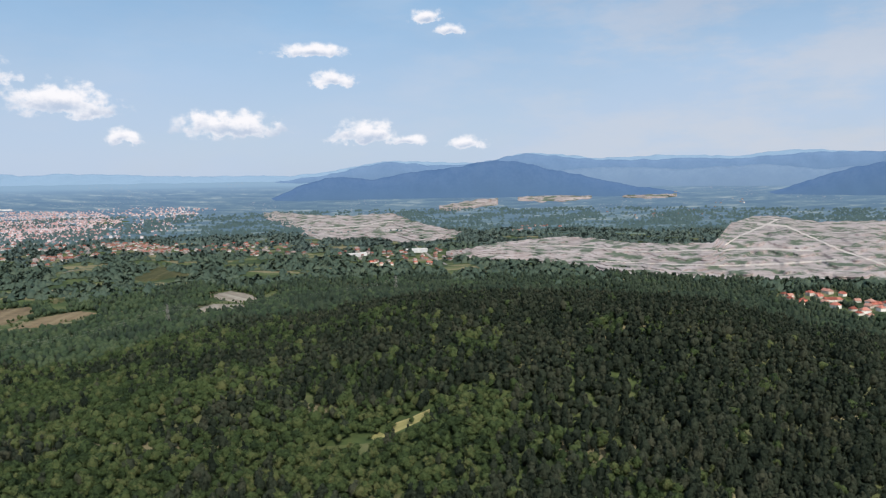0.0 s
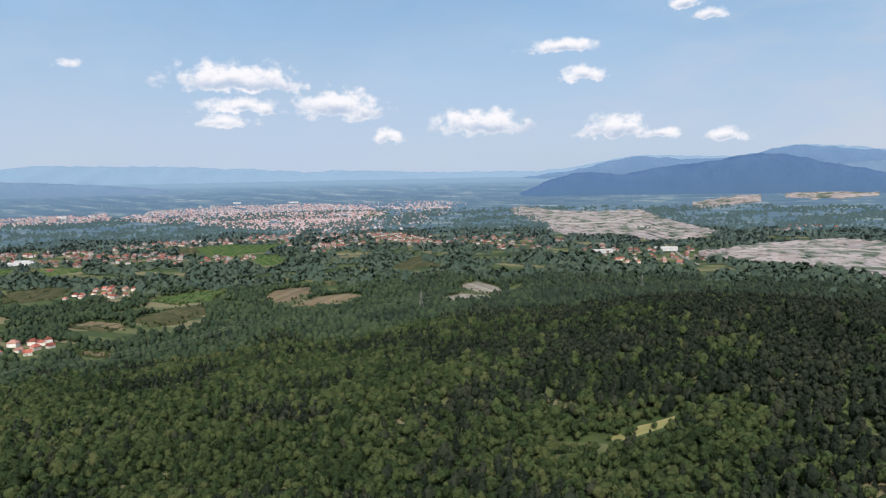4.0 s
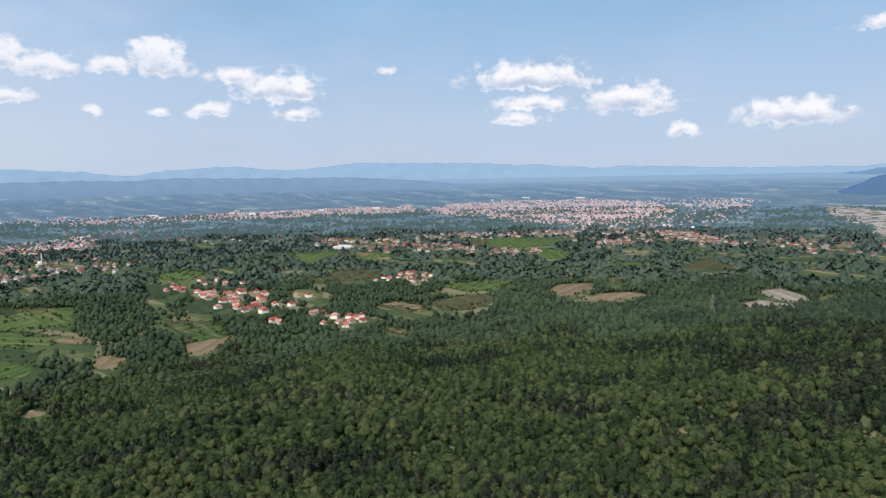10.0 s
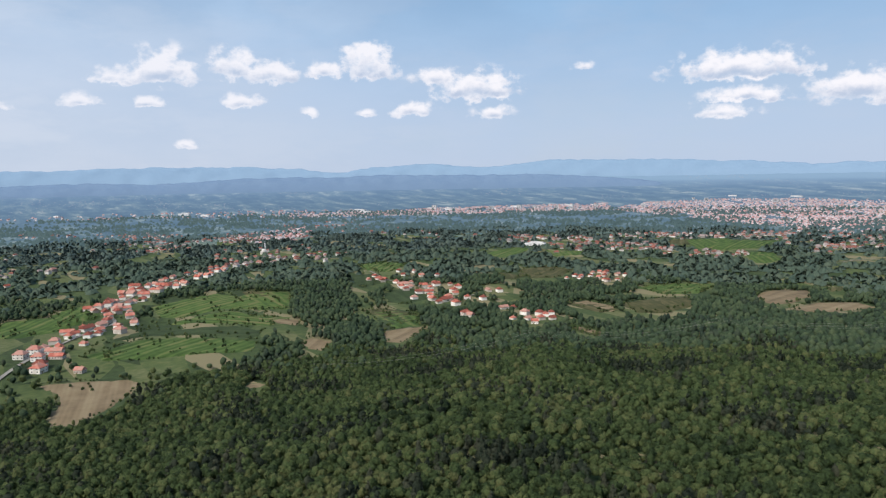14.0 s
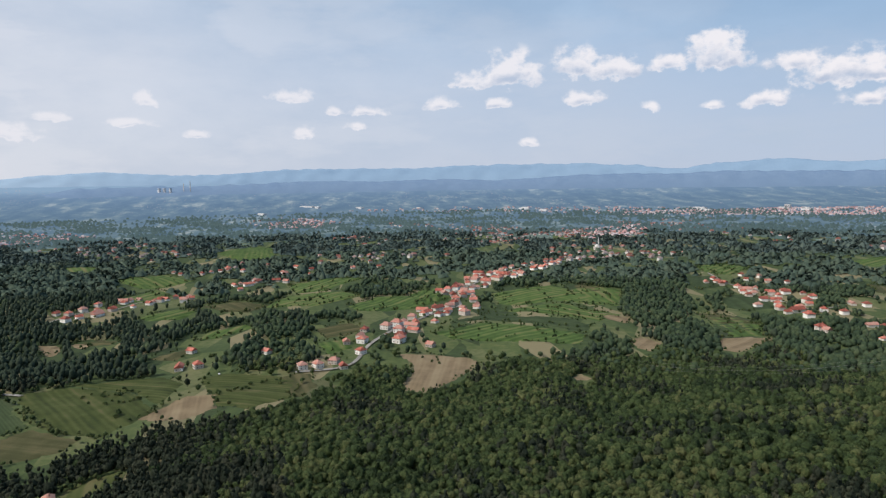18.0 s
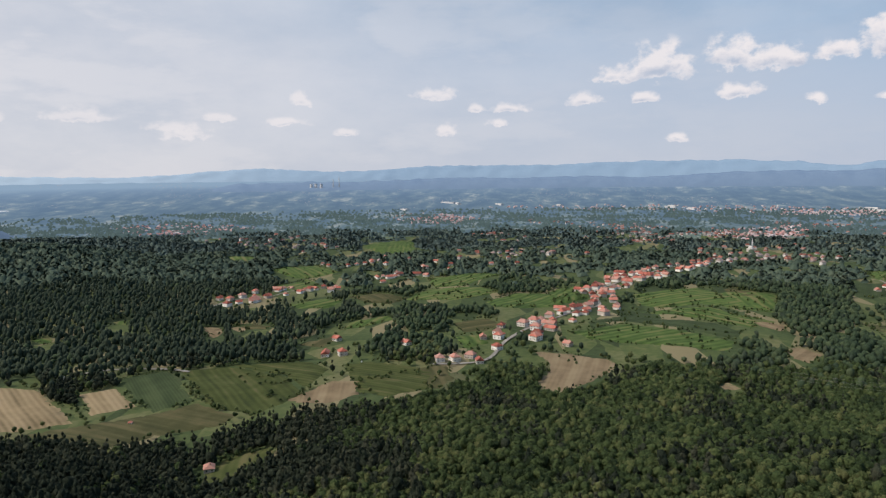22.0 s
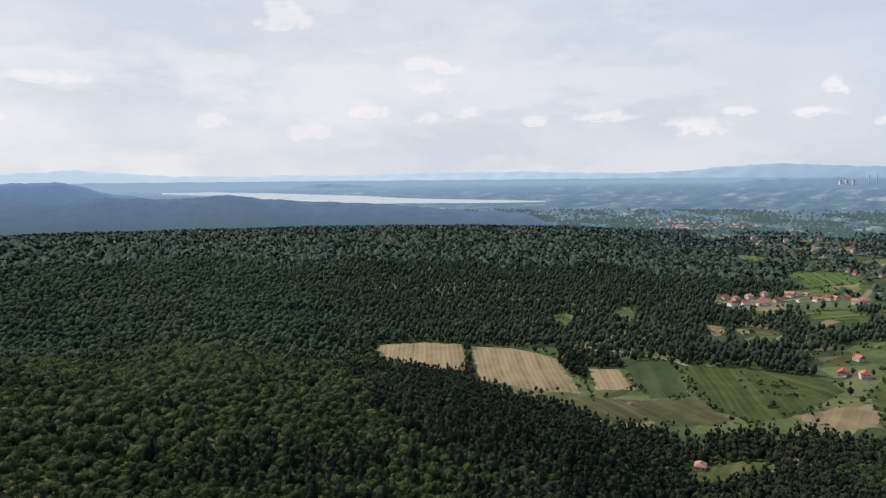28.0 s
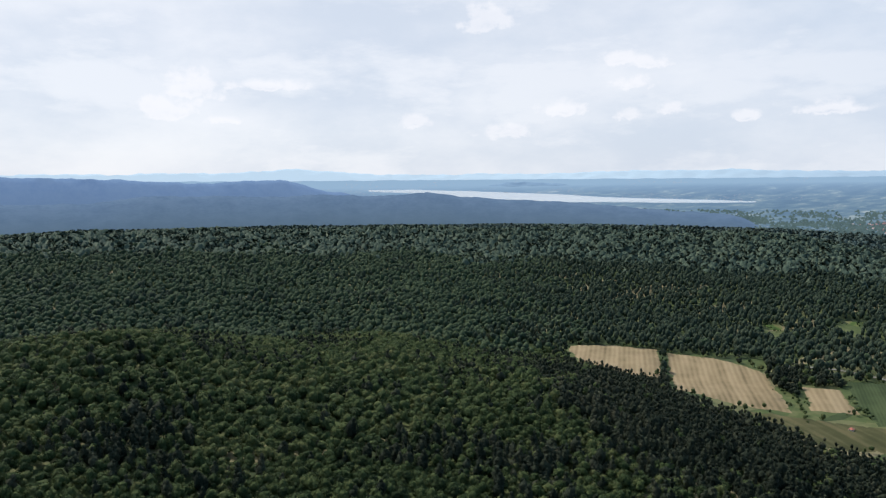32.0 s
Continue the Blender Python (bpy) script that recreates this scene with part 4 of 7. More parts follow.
def draped(name, outline, mat, lift, step):
    """A sheet on the land inside an outline, its origin in the middle and its x axis along the longest side."""
    pts = [Vector(p) for p in outline]
    mid = sum(pts, Vector((0, 0))) / len(pts)
    sides = [(pts[i] - pts[i - 1]) for i in range(len(pts))]
    along = max(sides, key=lambda s: s.length)
    ang = math.atan2(along.y, along.x)
    edge = []
    r = random.Random(len(name) + int(abs(mid.x)))
    for i in range(len(pts)):
        a, b = pts[i - 1], pts[i]
        n = max(2, int((b - a).length / step))
        for k in range(n):
            p = a.lerp(b, k / n)
            j = 0.0 if k == 0 else step * 0.13
            edge.append(Vector((p.x + r.uniform(-j, j), p.y + r.uniform(-j, j))))
    xs, ys = [p.x for p in edge], [p.y for p in edge]
    gx, gy = np.meshgrid(np.arange(min(xs), max(xs), step), np.arange(min(ys), max(ys), step))
    gx, gy = gx.ravel(), gy.ravel()
    ok = inside(gx, gy, [(p.x, p.y) for p in edge])
    inner = [Vector((a, b)) for a, b in zip(gx[ok], gy[ok])]
    n = len(edge)
    res = delaunay_2d_cdt(edge + inner, [], [list(range(n))], 1, 0.01)
    v = np.array([[p.x, p.y] for p in res[0]])
    z = ground_z(v[:, 0], v[:, 1]) + np.where(np.arange(len(v)) < n, -0.25, lift)
    z0 = float(ground_z(mid.x, mid.y))
    c, s = math.cos(-ang), math.sin(-ang)
    lx, ly = v[:, 0] - mid.x, v[:, 1] - mid.y
    loc = np.stack([c * lx - s * ly, s * lx + c * ly, z - z0], -1)
    me = bpy.data.meshes.new(name)
    me.from_pydata(loc.tolist(), [], [f for f in res[2]])
    me.materials.append(mat)
    for p in me.polygons:
        p.use_smooth = True
    me.update()
    if me.polygons and me.polygons[0].normal.z < 0:
        me.flip_normals()
    ob = new(name, me)
    ob.matrix_world = Matrix.Translation((mid.x, mid.y, z0)) @ Matrix.Rotation(ang, 4, "Z")
    return ob


def clear_front(outline, tall):
    """No tree in the outline, nor so close before it that it would hide it from the hill."""
    x, y = np.array(outline).T
    d = np.hypot(x, y)
    reach = np.minimum(tall * d / (EYE - ground_z(x, y)), 90)
    for part_of in np.linspace(0, 1, 8):
        f = 1 - reach * part_of / d
        CLEARINGS.append(list(zip((x * f).tolist(), (y * f).tolist())))


def field(mat, label, corners):
    outline = [polar(a, d) for a, d in corners]
    far = max(d for _, d in corners)
    ob = draped("field", outline, mat, 0.6 if far < 1200 else 1.4, 12 if far < 1100 else 24)
    tagged(ob, label, "field", kind="structure")
    clear_front(outline, 3.0 if mat is GLADE else 9.0 if far < 850 else 13.0)
    FIELD_SHAPES.append((mat, outline, far))


def lane(mat, label, width, line):
    p = [Vector(polar(a, d)) for a, d in line]
    dense = []
    for i in range(len(p) - 1):
        n = max(2, int((p[i + 1] - p[i]).length / 14))
        for k in range(n):
            t = k / n
            a, b, c, d = p[max(i - 1, 0)], p[i], p[i + 1], p[min(i + 2, len(p) - 1)]
            dense.append(0.5 * ((2 * b) + (c - a) * t + (2 * a - 5 * b + 4 * c - d) * t * t + (3 * b - a - 3 * c + d) * t ** 3))
    dense.append(p[-1])
    left, right = [], []
    for i, q in enumerate(dense):
        t = (dense[min(i + 1, len(dense) - 1)] - dense[max(i - 1, 0)]).normalized()
        nrm = Vector((-t.y, t.x)) * width / 2
        left.append(q + nrm)
        right.append(q - nrm)
    v = np.array([[q.x, q.y] for q in left + right])
    z = ground_z(v[:, 0], v[:, 1]) + 1.3
    n = len(dense)
    f = np.array([[i, n + i, n + i + 1, i + 1] for i in range(n - 1)])
    ob = mesh_object("road", np.column_stack([v, z]), f, mat, True)
    tagged(ob, label, "road", kind="structure")
    for i in range(n - 1):
        t = (dense[i + 1] - dense[i]).normalized()
        nn = Vector((-t.y, t.x)) * (width / 2 + 4)
        CLEARINGS.append([tuple(dense[i] + nn), tuple(dense[i + 1] + nn), tuple(dense[i + 1] - nn), tuple(dense[i] - nn)])


# ---- houses ----
def part(name, bm, mat, parent, label=""):
    me = bpy.data.meshes.new(name)
    bm.normal_update()
    bm.to_mesh(me)
    bm.free()
    me.materials.append(mat)
    ob = new(name, me)
    ob.parent = parent
    return tagged(ob, label)


def box(bm, x0, x1, y0, y1, z0, z1):
    vs = [bm.verts.new((x, y, z)) for z in (z0, z1) for x, y in ((x0, y0), (x1, y0), (x1, y1), (x0, y1))]
    for q in ((3, 2, 1, 0), (4, 5, 6, 7), (0, 1, 5, 4), (1, 2, 6, 5), (2, 3, 7, 6), (3, 0, 4, 7)):
        bm.faces.new([vs[i] for i in q])
    return vs


M_WALL = surface("rendered_wall", [(0.40, 0.36, 0.32), (0.58, 0.56, 0.52), (0.74, 0.73, 0.70)], 0.15, tint="object", bump=0.1)
M_ROOF = surface("clay_tiles", [(0.19, 0.060, 0.043), (0.33, 0.102, 0.072), (0.42, 0.150, 0.110), (0.36, 0.20, 0.16)], 0.12, tint="object", bump=0.3, fine=1.6)
M_GLASS = plain("dark_window_glass", (0.03, 0.035, 0.045), 0.12)
M_DOOR = plain("brown_door", (0.16, 0.09, 0.05), 0.6)
M_CHIM = plain("brick_chimney", (0.32, 0.16, 0.11), 0.9)
M_WHITE = surface("white_sheeting", [(0.42, 0.43, 0.45), (0.58, 0.59, 0.60)], 0.1, bump=0.05)
M_CONC = surface("pale_concrete", [(0.42, 0.41, 0.40), (0.56, 0.55, 0.53)], 0.06, bump=0.1)


def gable_roof(bm, w, d, z, rise, over, hip=0.0):
    """Two slopes with thickness over a w by d body, the ridge along x; hip draws its ends in."""
    x, y, t = w / 2 + over, d / 2 + over, 0.25
    rx = x - hip
    low = [bm.verts.new(p) for p in ((-x, -y, z - 0.25), (x, -y, z - 0.25), (x, y, z - 0.25), (-x, y, z - 0.25))]
    up = [bm.verts.new(p) for p in ((-x, -y, z - 0.25 + t), (x, -y, z - 0.25 + t), (x, y, z - 0.25 + t), (-x, y, z - 0.25 + t))]
    a, b = bm.verts.new((-rx, 0, z + rise)), bm.verts.new((rx, 0, z + rise))
    for f in ((low[3], low[2], low[1], low[0]), (up[0], up[1], b, a), (up[2], up[3], a, b), (up[1], up[2], b), (up[3], up[0], a)):
        bm.faces.new(f)
    for i in range(4):
        bm.faces.new((low[i], low[(i + 1) % 4], up[(i + 1) % 4], up[i]))


SIZES = {"cottage": (8.5, 7.5, 3.2, 2.8, 3.0), "gable": (10.0, 8.6, 3.9, 3.4, 0.0), "hip": (11.0, 9.8, 5.2, 3.5, 4.0), "long": (17.0, 9.0, 3.8, 3.5, 0.0)}
HOUSES = {}


def house_proto(kind, fine):
    w, d, h, rise, hip = SIZES[kind]
    root = new("house")
    bm = bmesh.new()
    box(bm, -w / 2, w / 2, -d / 2, d / 2, -1.5, h)
    if not hip:
        for s in (-1, 1):
            t = [bm.verts.new((s * w / 2, -d / 2, h)), bm.verts.new((s * w / 2, d / 2, h)), bm.verts.new((s * w / 2, 0, h + rise * 0.92))]
            bm.faces.new(t if s > 0 else t[::-1])
    part("wall", bm, M_WALL, root)
    bm = bmesh.new()
    gable_roof(bm, w, d, h, rise, 0.6, hip)
    roof = part("roof", bm, M_ROOF, root)
    bm = bmesh.new()
    box(bm, w * 0.18, w * 0.18 + 0.7, 0.5, 1.2, h + rise * 0.45, h + rise + 0.9)
    part("chimney", bm, M_CHIM, roof, "brick chimney")
    if fine:
        floors = [1.0] if h < 4 else ([1.0, 3.9] if h > 5 else [1.3])
        for z in floors:
            for s in (-1, 1):
                for x in np.linspace(-w / 2 + 1.6, w / 2 - 1.6, 3 if w < 12 else 5):
                    bm = bmesh.new()
                    box(bm, x - 0.55, x + 0.55, s * d / 2 - 0.04, s * d / 2 + 0.04, z, z + 1.3)
                    part("window", bm, M_GLASS, root)
                for y in (-d / 4, d / 4):
                    bm = bmesh.new()
                    box(bm, s * w / 2 - 0.04, s * w / 2 + 0.04, y - 0.5, y + 0.5, z, z + 1.3)
                    part("window", bm, M_GLASS, root)
        bm = bmesh.new()
        box(bm, -w / 2 + 2.9, -w / 2 + 3.9, -d / 2 - 0.06, -d / 2 + 0.02, 0, 2.1)
        part("door", bm, M_DOOR, root)
    return root


def house_at(kind, xy, turn, label, group="", fine=True, size=1.0):
    key = (kind, fine)
    z = float(ground_z(*xy))
    m = pose(xy[0], xy[1], z + 0.2, 0, 0, turn) @ Matrix.Scale(size, 4)
    if key not in HOUSES:
        ob = HOUSES[key] = house_proto(kind, fine)
        ob.matrix_world = m
    else:
        src = HOUSES[key]
        keep = src.scale.copy()
        src.scale = (1, 1, 1)
        ob = copy_thing(src, m)
        src.scale = keep
    tagged(ob, label, "house", group)
    if not group and "group" in ob:
        del ob["group"]
    r = 9 * size
    clear_front([(xy[0] - r, xy[1] - r), (xy[0] + r, xy[1] - r), (xy[0] + r, xy[1] + r), (xy[0] - r, xy[1] + r)], 13 if math.hypot(*xy) < 750 else 9)
    PLOTS.append(xy)
    return ob


PLOTS = []


def open_view(x, y, tall):
    """Gardens, not trees, round a far house and before it."""
    d = math.hypot(x, y)
    ux, uy = x / d, y / d
    reach = min(tall * d / (EYE - float(ground_z(x, y))), 75)
    for s in np.arange(-8, reach, 4.0):
        for w in (-8, -4, 0, 4, 8):
            i, j = int((x - ux * s - uy * w) / 6 + 600), int((y - uy * s + ux * w) / 6 + 600)
            if 0 <= i < 1200 and 0 <= j < 1200:
                GARDENS[i, j] = True


FAR_HOUSES = []


def village(label, group, count, width, line, big):
    """Houses strewn along a lane."""
    p = [Vector(polar(a, d)) for a, d in line]
    r = random.Random(count * 31 + int(p[0].x))
    lens = [(p[i + 1] - p[i]).length for i in range(len(p) - 1)]
    tries = made = 0
    while made < count and tries < count * 12:
        tries += 1
        i = r.choices(range(len(lens)), lens)[0]
        t = (p[i + 1] - p[i]).normalized()
        q = p[i].lerp(p[i + 1], r.random()) + Vector((-t.y, t.x)) * (r.choice((-1, 1)) * (8 + abs(r.gauss(0, 0.6)) * width * (1 + min(max(p[0].length - 1300, 0) / 400, 1.3))))
        d = q.length
        k = d / float(true_range(d)) * big
        if any((q.x - a) ** 2 + (q.y - b) ** 2 < (12.5 * k) ** 2 for a, b in PLOTS):
            continue
        kind = r.choices(("gable", "hip", "long", "cottage"), (4, 4, 1.5, 2))[0]
        turn = math.degrees(math.atan2(t.y, t.x)) + r.choice((0, 90)) + r.gauss(0, 9)
        if d > 1150:
            open_view(q.x, q.y, 9.5 * k)
        if d > 1750:
            FAR_HOUSES.append((q.x, q.y, k * r.uniform(0.85, 1.15), math.radians(turn)))
            PLOTS.append((q.x, q.y))
            made += 1
            continue
        house_at(kind, (round(q.x, 1), round(q.y, 1)), turn, label, group, d < 1000, k * r.uniform(0.85, 1.15))
        made += 1


# ---- mine ----
def marl():
    """Pale pinkish marl: dusty floors, darker banded faces, streaks and scrub."""
    m, n, l, b = material("mine_marl")
    geo = n.new("ShaderNodeNewGeometry")
    sep = n.new("ShaderNodeSeparateXYZ")
    l.new(geo.outputs["Normal"], sep.inputs[0])
    pos = n.new("ShaderNodeVectorMath")
    pos.operation = "MULTIPLY"
    pos.inputs[1].default_value = (1, 1, 7)
    l.new(geo.outputs["Position"], pos.inputs[0])
    big, band, bush = (n.new("ShaderNodeTexNoise") for _ in range(3))
    for t, sc, v in ((big, 0.02, geo.outputs["Position"]), (band, 0.055, pos.outputs[0]), (bush, 0.019, geo.outputs["Position"])):
        t.inputs["Scale"].default_value, t.inputs["Detail"].default_value, t.inputs["Roughness"].default_value = sc, 7, 0.62
        l.new(v, t.inputs["Vector"])
    face = ramp(n, [(0.30, (0.150, 0.110, 0.103)), (0.45, (0.225, 0.182, 0.173)), (0.6, (0.33, 0.287, 0.28)), (0.7, (0.21, 0.195, 0.190))])
    l.new(band.outputs[0], face.inputs[0])
    flat = ramp(n, [(0.35, (0.22, 0.188, 0.180)), (0.6, (0.36, 0.322, 0.315))])
    l.new(big.outputs[0], flat.inputs[0])
    slope_f = n.new("ShaderNodeMapRange")
    slope_f.inputs[1].default_value, slope_f.inputs[2].default_value = 0.86, 0.985
    l.new(sep.outputs[2], slope_f.inputs[0])
    mx = n.new("ShaderNodeMix")
    mx.data_type = "RGBA"
    l.new(slope_f.outputs[0], mx.inputs[0])
    l.new(face.outputs[0], mx.inputs[6])
    l.new(flat.outputs[0], mx.inputs[7])
    scrub = n.new("ShaderNodeMapRange")
    scrub.inputs[1].default_value, scrub.inputs[2].default_value = 0.50, 0.58
    l.new(bush.outputs[0], scrub.inputs[0])
    mg = n.new("ShaderNodeMix")
    mg.data_type = "RGBA"
    l.new(scrub.outputs[0], mg.inputs[0])
    l.new(mx.outputs[2], mg.inputs[6])
    mg.inputs[7].default_value = (0.085, 0.110, 0.078, 1)
    l.new(mg.outputs[2], b.inputs["Base Color"])
    b.inputs["Roughness"].default_value, b.inputs["Specular IOR Level"].default_value = 0.95, 0.1
    bp = n.new("ShaderNodeBump")
    bp.inputs["Strength"].default_value, bp.inputs["Distance"].default_value = 0.12, 3.0
    l.new(band.outputs[0], bp.inputs["Height"])
    l.new(bp.outputs[0], b.inputs["Normal"])
    return m


M_MINE = marl()
M_TRACK = surface("haul_road", [(0.38, 0.34, 0.31), (0.48, 0.44, 0.41)], 0.02, bump=0.1)


def mine(name, label, rise, columns, roads=()):
    """Terraced slope facing the hill. columns: bearing, elevation of its foot and of its brim."""
    az = np.arange(columns[0][0], columns[-1][0], 0.1)
    lo = np.interp(az, [c[0] for c in columns], [c[1] for c in columns]) + 0.05 * waves(az, az * 0, 1.6, 3)
    hi = np.interp(az, [c[0] for c in columns], [c[2] for c in columns]) + 0.05 * waves(az, az * 0, 1.1, 4)
    ra, rows = np.radians(az), []
    share = np.clip((hi - lo) / max(0.4, float((hi - lo).max())), 0.1, 1)
    for s in np.linspace(0, 1, 84):
        el = np.radians(lo + (hi - lo) * s)
        u = s * 7 + (0.5 * waves(az, az * 0 + s * 2, 6.0, 7) + 0.22 * waves(az, az * 0 + s * 3, 2.0, 8)) * min(1, 6 * s * (1 - s) * 2)
        whole = np.floor(u)
        f = np.clip((u - whole - 0.5) / 0.5, 0, 1)
        stair = (whole + f * f * (3 - 2 * f)) / 7
        lift = rise * share * np.clip(stair, 0, 1) + 0.7 * waves(az, az * 0 + s * 6, 0.9, 12) * (0 < s < 1)
        d = EYE / np.tan(-el)
        d = np.where(d > FAR, FAR + (d - FAR) / (1 + (d - FAR) / 2300.0), d)
        shrink = d / true_range(d)
        for _ in range(8):
            z = ground_z(-np.sin(ra) * d, np.cos(ra) * d) + (lift + 1.5) * shrink
            d = d + 0.5 * ((EYE - z) / np.tan(-el) - d) * np.where(d > FAR, 0.5, 1)
        rows.append(np.stack([-np.sin(ra) * d, np.cos(ra) * d, EYE + d * np.tan(el)], -1))
    for line in roads:
        ra2 = np.arange(line[0][0], line[-1][0], 0.12)
        el2 = np.interp(ra2, [c[0] for c in line], [c[1] for c in line])
        s2 = np.clip((el2 - np.interp(ra2, az, lo)) / np.interp(ra2, az, hi - lo), 0.02, 0.96)
        strips = []
        for off in (-0.014, 0.014):
            q = np.clip(s2 + off, 0, 1) * (len(rows) - 1)
            q0 = np.floor(q).astype(int).clip(0, len(rows) - 2)
            i2 = np.clip(np.searchsorted(az, ra2), 0, len(az) - 1)
            grid = np.array(rows)
            strips.append(grid[q0, i2] * (1 - (q - q0))[:, None] + grid[q0 + 1, i2] * (q - q0)[:, None] + (0, 0, 1.0))
        k2 = len(ra2)
        rf = np.array([[i, i + 1, k2 + i + 1, k2 + i] for i in range(k2 - 1)])[:, ::-1]
        hr = mesh_object("haul_road", np.vstack(strips), rf, M_TRACK, True)
        tagged(hr, "pale dusty haul road through the mine", "road", kind="structure")
    back = rows[-1].copy()
    back[:, :2] *= 1.06
    back[:, 2] = ground_z(back[:, 0], back[:, 1]) - 3
    rows.append(back)
    v, n, k = np.vstack(rows), len(az), len(rows)
    i, j = np.meshgrid(np.arange(k - 1), np.arange(n - 1), indexing="ij")
    f = np.stack([i * n + j, i * n + j + 1, (i + 1) * n + j + 1, (i + 1) * n + j], -1).reshape(-1, 4)[:, ::-1]
    ob = mesh_object(name, v, f, M_MINE, True)
    tagged(ob, label, "mine", kind="structure")
    CLEARINGS.append([tuple(q[:2]) for q in rows[0][::8]] + [tuple(q[:2]) for q in rows[-2][::-8]])



# fields and meadows
field(STUBBLE, "dry stubble field beside the pines",
      ((143, 856), (139.5, 862), (135.6, 862), (135.3, 778), (135.4, 736), (139.6, 744), (141.7, 774)))
field(STUBBLE, "broad dry stubble field with straw rows",
      ((135.1, 852), (131.5, 838), (128, 804), (126.9, 746), (125.8, 678), (129.9, 680), (134.4, 698)))
field(STUBBLE, "small dry stubble field between hedges",
      ((125.6, 768), (122.8, 770), (121.3, 706), (124.6, 690)))
field(CORN, "green maize field in rows",
      ((122.7, 796), (119, 814), (117.7, 726), (117.1, 696), (120.4, 680), (122.1, 752)))
field(ROUGH, "rough olive meadow along the wood",
      ((134.2, 684), (129.9, 670), (125.7, 670), (121, 678), (117, 692), (114, 648), (115.4, 626), (120.3, 620), (124.3, 592), (129, 658)))
field(OLIVE, "mown green meadow",
      ((118.3, 804), (114.7, 814), (112.7, 798), (110.2, 756), (108.6, 686), (112.8, 640), (116.5, 684)))
field(OLIVE, "olive green meadow with fruit trees",
      ((114.5, 816), (111, 824), (108, 820), (106.5, 772), (108.6, 698), (110.2, 760)))
field(DRY, "dry brown strip of meadow",
      ((110.7, 674), (108.6, 698), (106.5, 728), (104.1, 716), (104.3, 664), (107.1, 646)))
field(OLIVE, "green meadow sloping to the farm",
      ((105.7, 794), (103.2, 798), (97.4, 750), (98.5, 676), (102, 650), (104.2, 670), (104.8, 720)))
field(ROUGH, "pale grass by the white houses",
      ((99.7, 762), (96.9, 776), (96.2, 716), (97.4, 676), (98.8, 684)))
field(OLIVE, "small green garden meadow round the cottage",
      ((117.5, 502), (116.8, 534), (114.9, 548), (111.7, 556), (111.1, 536), (113.6, 520), (115.2, 492)))
field(DRY, "brown fallow field",
      ((89.9, 834), (87, 844), (83.9, 826), (82.7, 798), (85, 710), (87.8, 664), (89.4, 694), (88.4, 788)))
field(DRY, "small dry glade in the wood",
      ((75.5, 714), (74.4, 742), (73.3, 712), (74.6, 680)))
field(DRY, "small tan field at the wood's edge",
      ((70.6, 924), (69.9, 950), (68.1, 908), (68.9, 854), (70.3, 872)))
field(DRY, "tan field at the wood's edge",
      ((64, 958), (60, 970), (62.4, 864), (63.8, 874)))
field(CORN, "dark green crop strip",
      ((64.7, 1062), (61.1, 1064), (60.8, 1030), (63.5, 982)))
field(MEADOW, "light green strip above the crop",
      ((65.8, 1136), (62.6, 1134), (60.9, 1084), (64.5, 1066)))
field(MEADOW, "large green strip field beside the village",
      ((86.9, 946), (82.1, 1018), (77.6, 982), (74, 940), (74.5, 886), (80.3, 892), (84.9, 910)))
field(CORN, "dark green strip field beside the village",
      ((86.3, 992), (81.9, 1098), (75.3, 1044), (73.6, 994), (74, 950), (77.6, 992), (82.1, 1036)))
field(MEADOW, "upper green strip field",
      ((81.7, 1138), (76.7, 1186), (71, 1092), (73.1, 1026), (75.3, 1058)))
field(DRY, "narrow brown field strip",
      ((77, 1142), (74, 1116), (70.4, 1068), (70.8, 1026), (74, 1066)))
field(MEADOW, "green strip behind the village",
      ((81.9, 1272), (77.1, 1370), (74, 1284), (71.4, 1166), (76.7, 1204), (81.2, 1152)))
field(ROUGH, "pale mown strip",
      ((75.7, 1374), (72.7, 1342), (71.3, 1284), (71.4, 1240), (74.5, 1298)))
field(MEADOW, "meadow behind the houses",
      ((93.8, 1180), (91.2, 1270), (88.6, 1280), (86.5, 1218), (87.9, 1142), (90.5, 1112), (92.8, 1124)))
field(ROUGH, "straw-coloured plot",
      ((96.5, 996), (93.4, 1024), (92.3, 984), (93.4, 946), (95.5, 940)))
field(MEADOW, "bright green plot",
      ((96.4, 914), (93.9, 928), (93.3, 882), (95.5, 852)))
field(MEADOW, "curved meadow on the valley side",
      ((105.9, 988), (104.5, 1052), (101.6, 1078), (101.2, 1040), (103.9, 996)))
field(ROUGH, "tan plot by the farm",
      ((109.4, 902), (107.6, 922), (106.1, 962), (105.9, 928), (107.2, 882)))
field(DRY, "dry plot among trees",
      ((116.5, 1078), (115.1, 1074), (114.8, 1026), (115.8, 1026)))
field(DRY, "dry plot among trees",
      ((114.5, 1078), (112.9, 1050), (113.3, 1020), (114.1, 1040)))
field(MEADOW, "hillside meadow",
      ((100.5, 1212), (98.4, 1314), (94.2, 1346), (92.4, 1278), (96.1, 1192)))
field(ROUGH, "pale hillside meadow",
      ((105.1, 1268), (102.4, 1278), (99.8, 1232), (101.6, 1166), (103.8, 1192)))
field(MEADOW, "hillside meadow",
      ((98.4, 1454), (94.2, 1528), (92.3, 1500), (95.6, 1346), (97.9, 1342)))
field(MEADOW, "striped green field",
      ((103.7, 2126), (101.4, 2374), (99.4, 2290), (99.6, 1972), (102.3, 2042)))
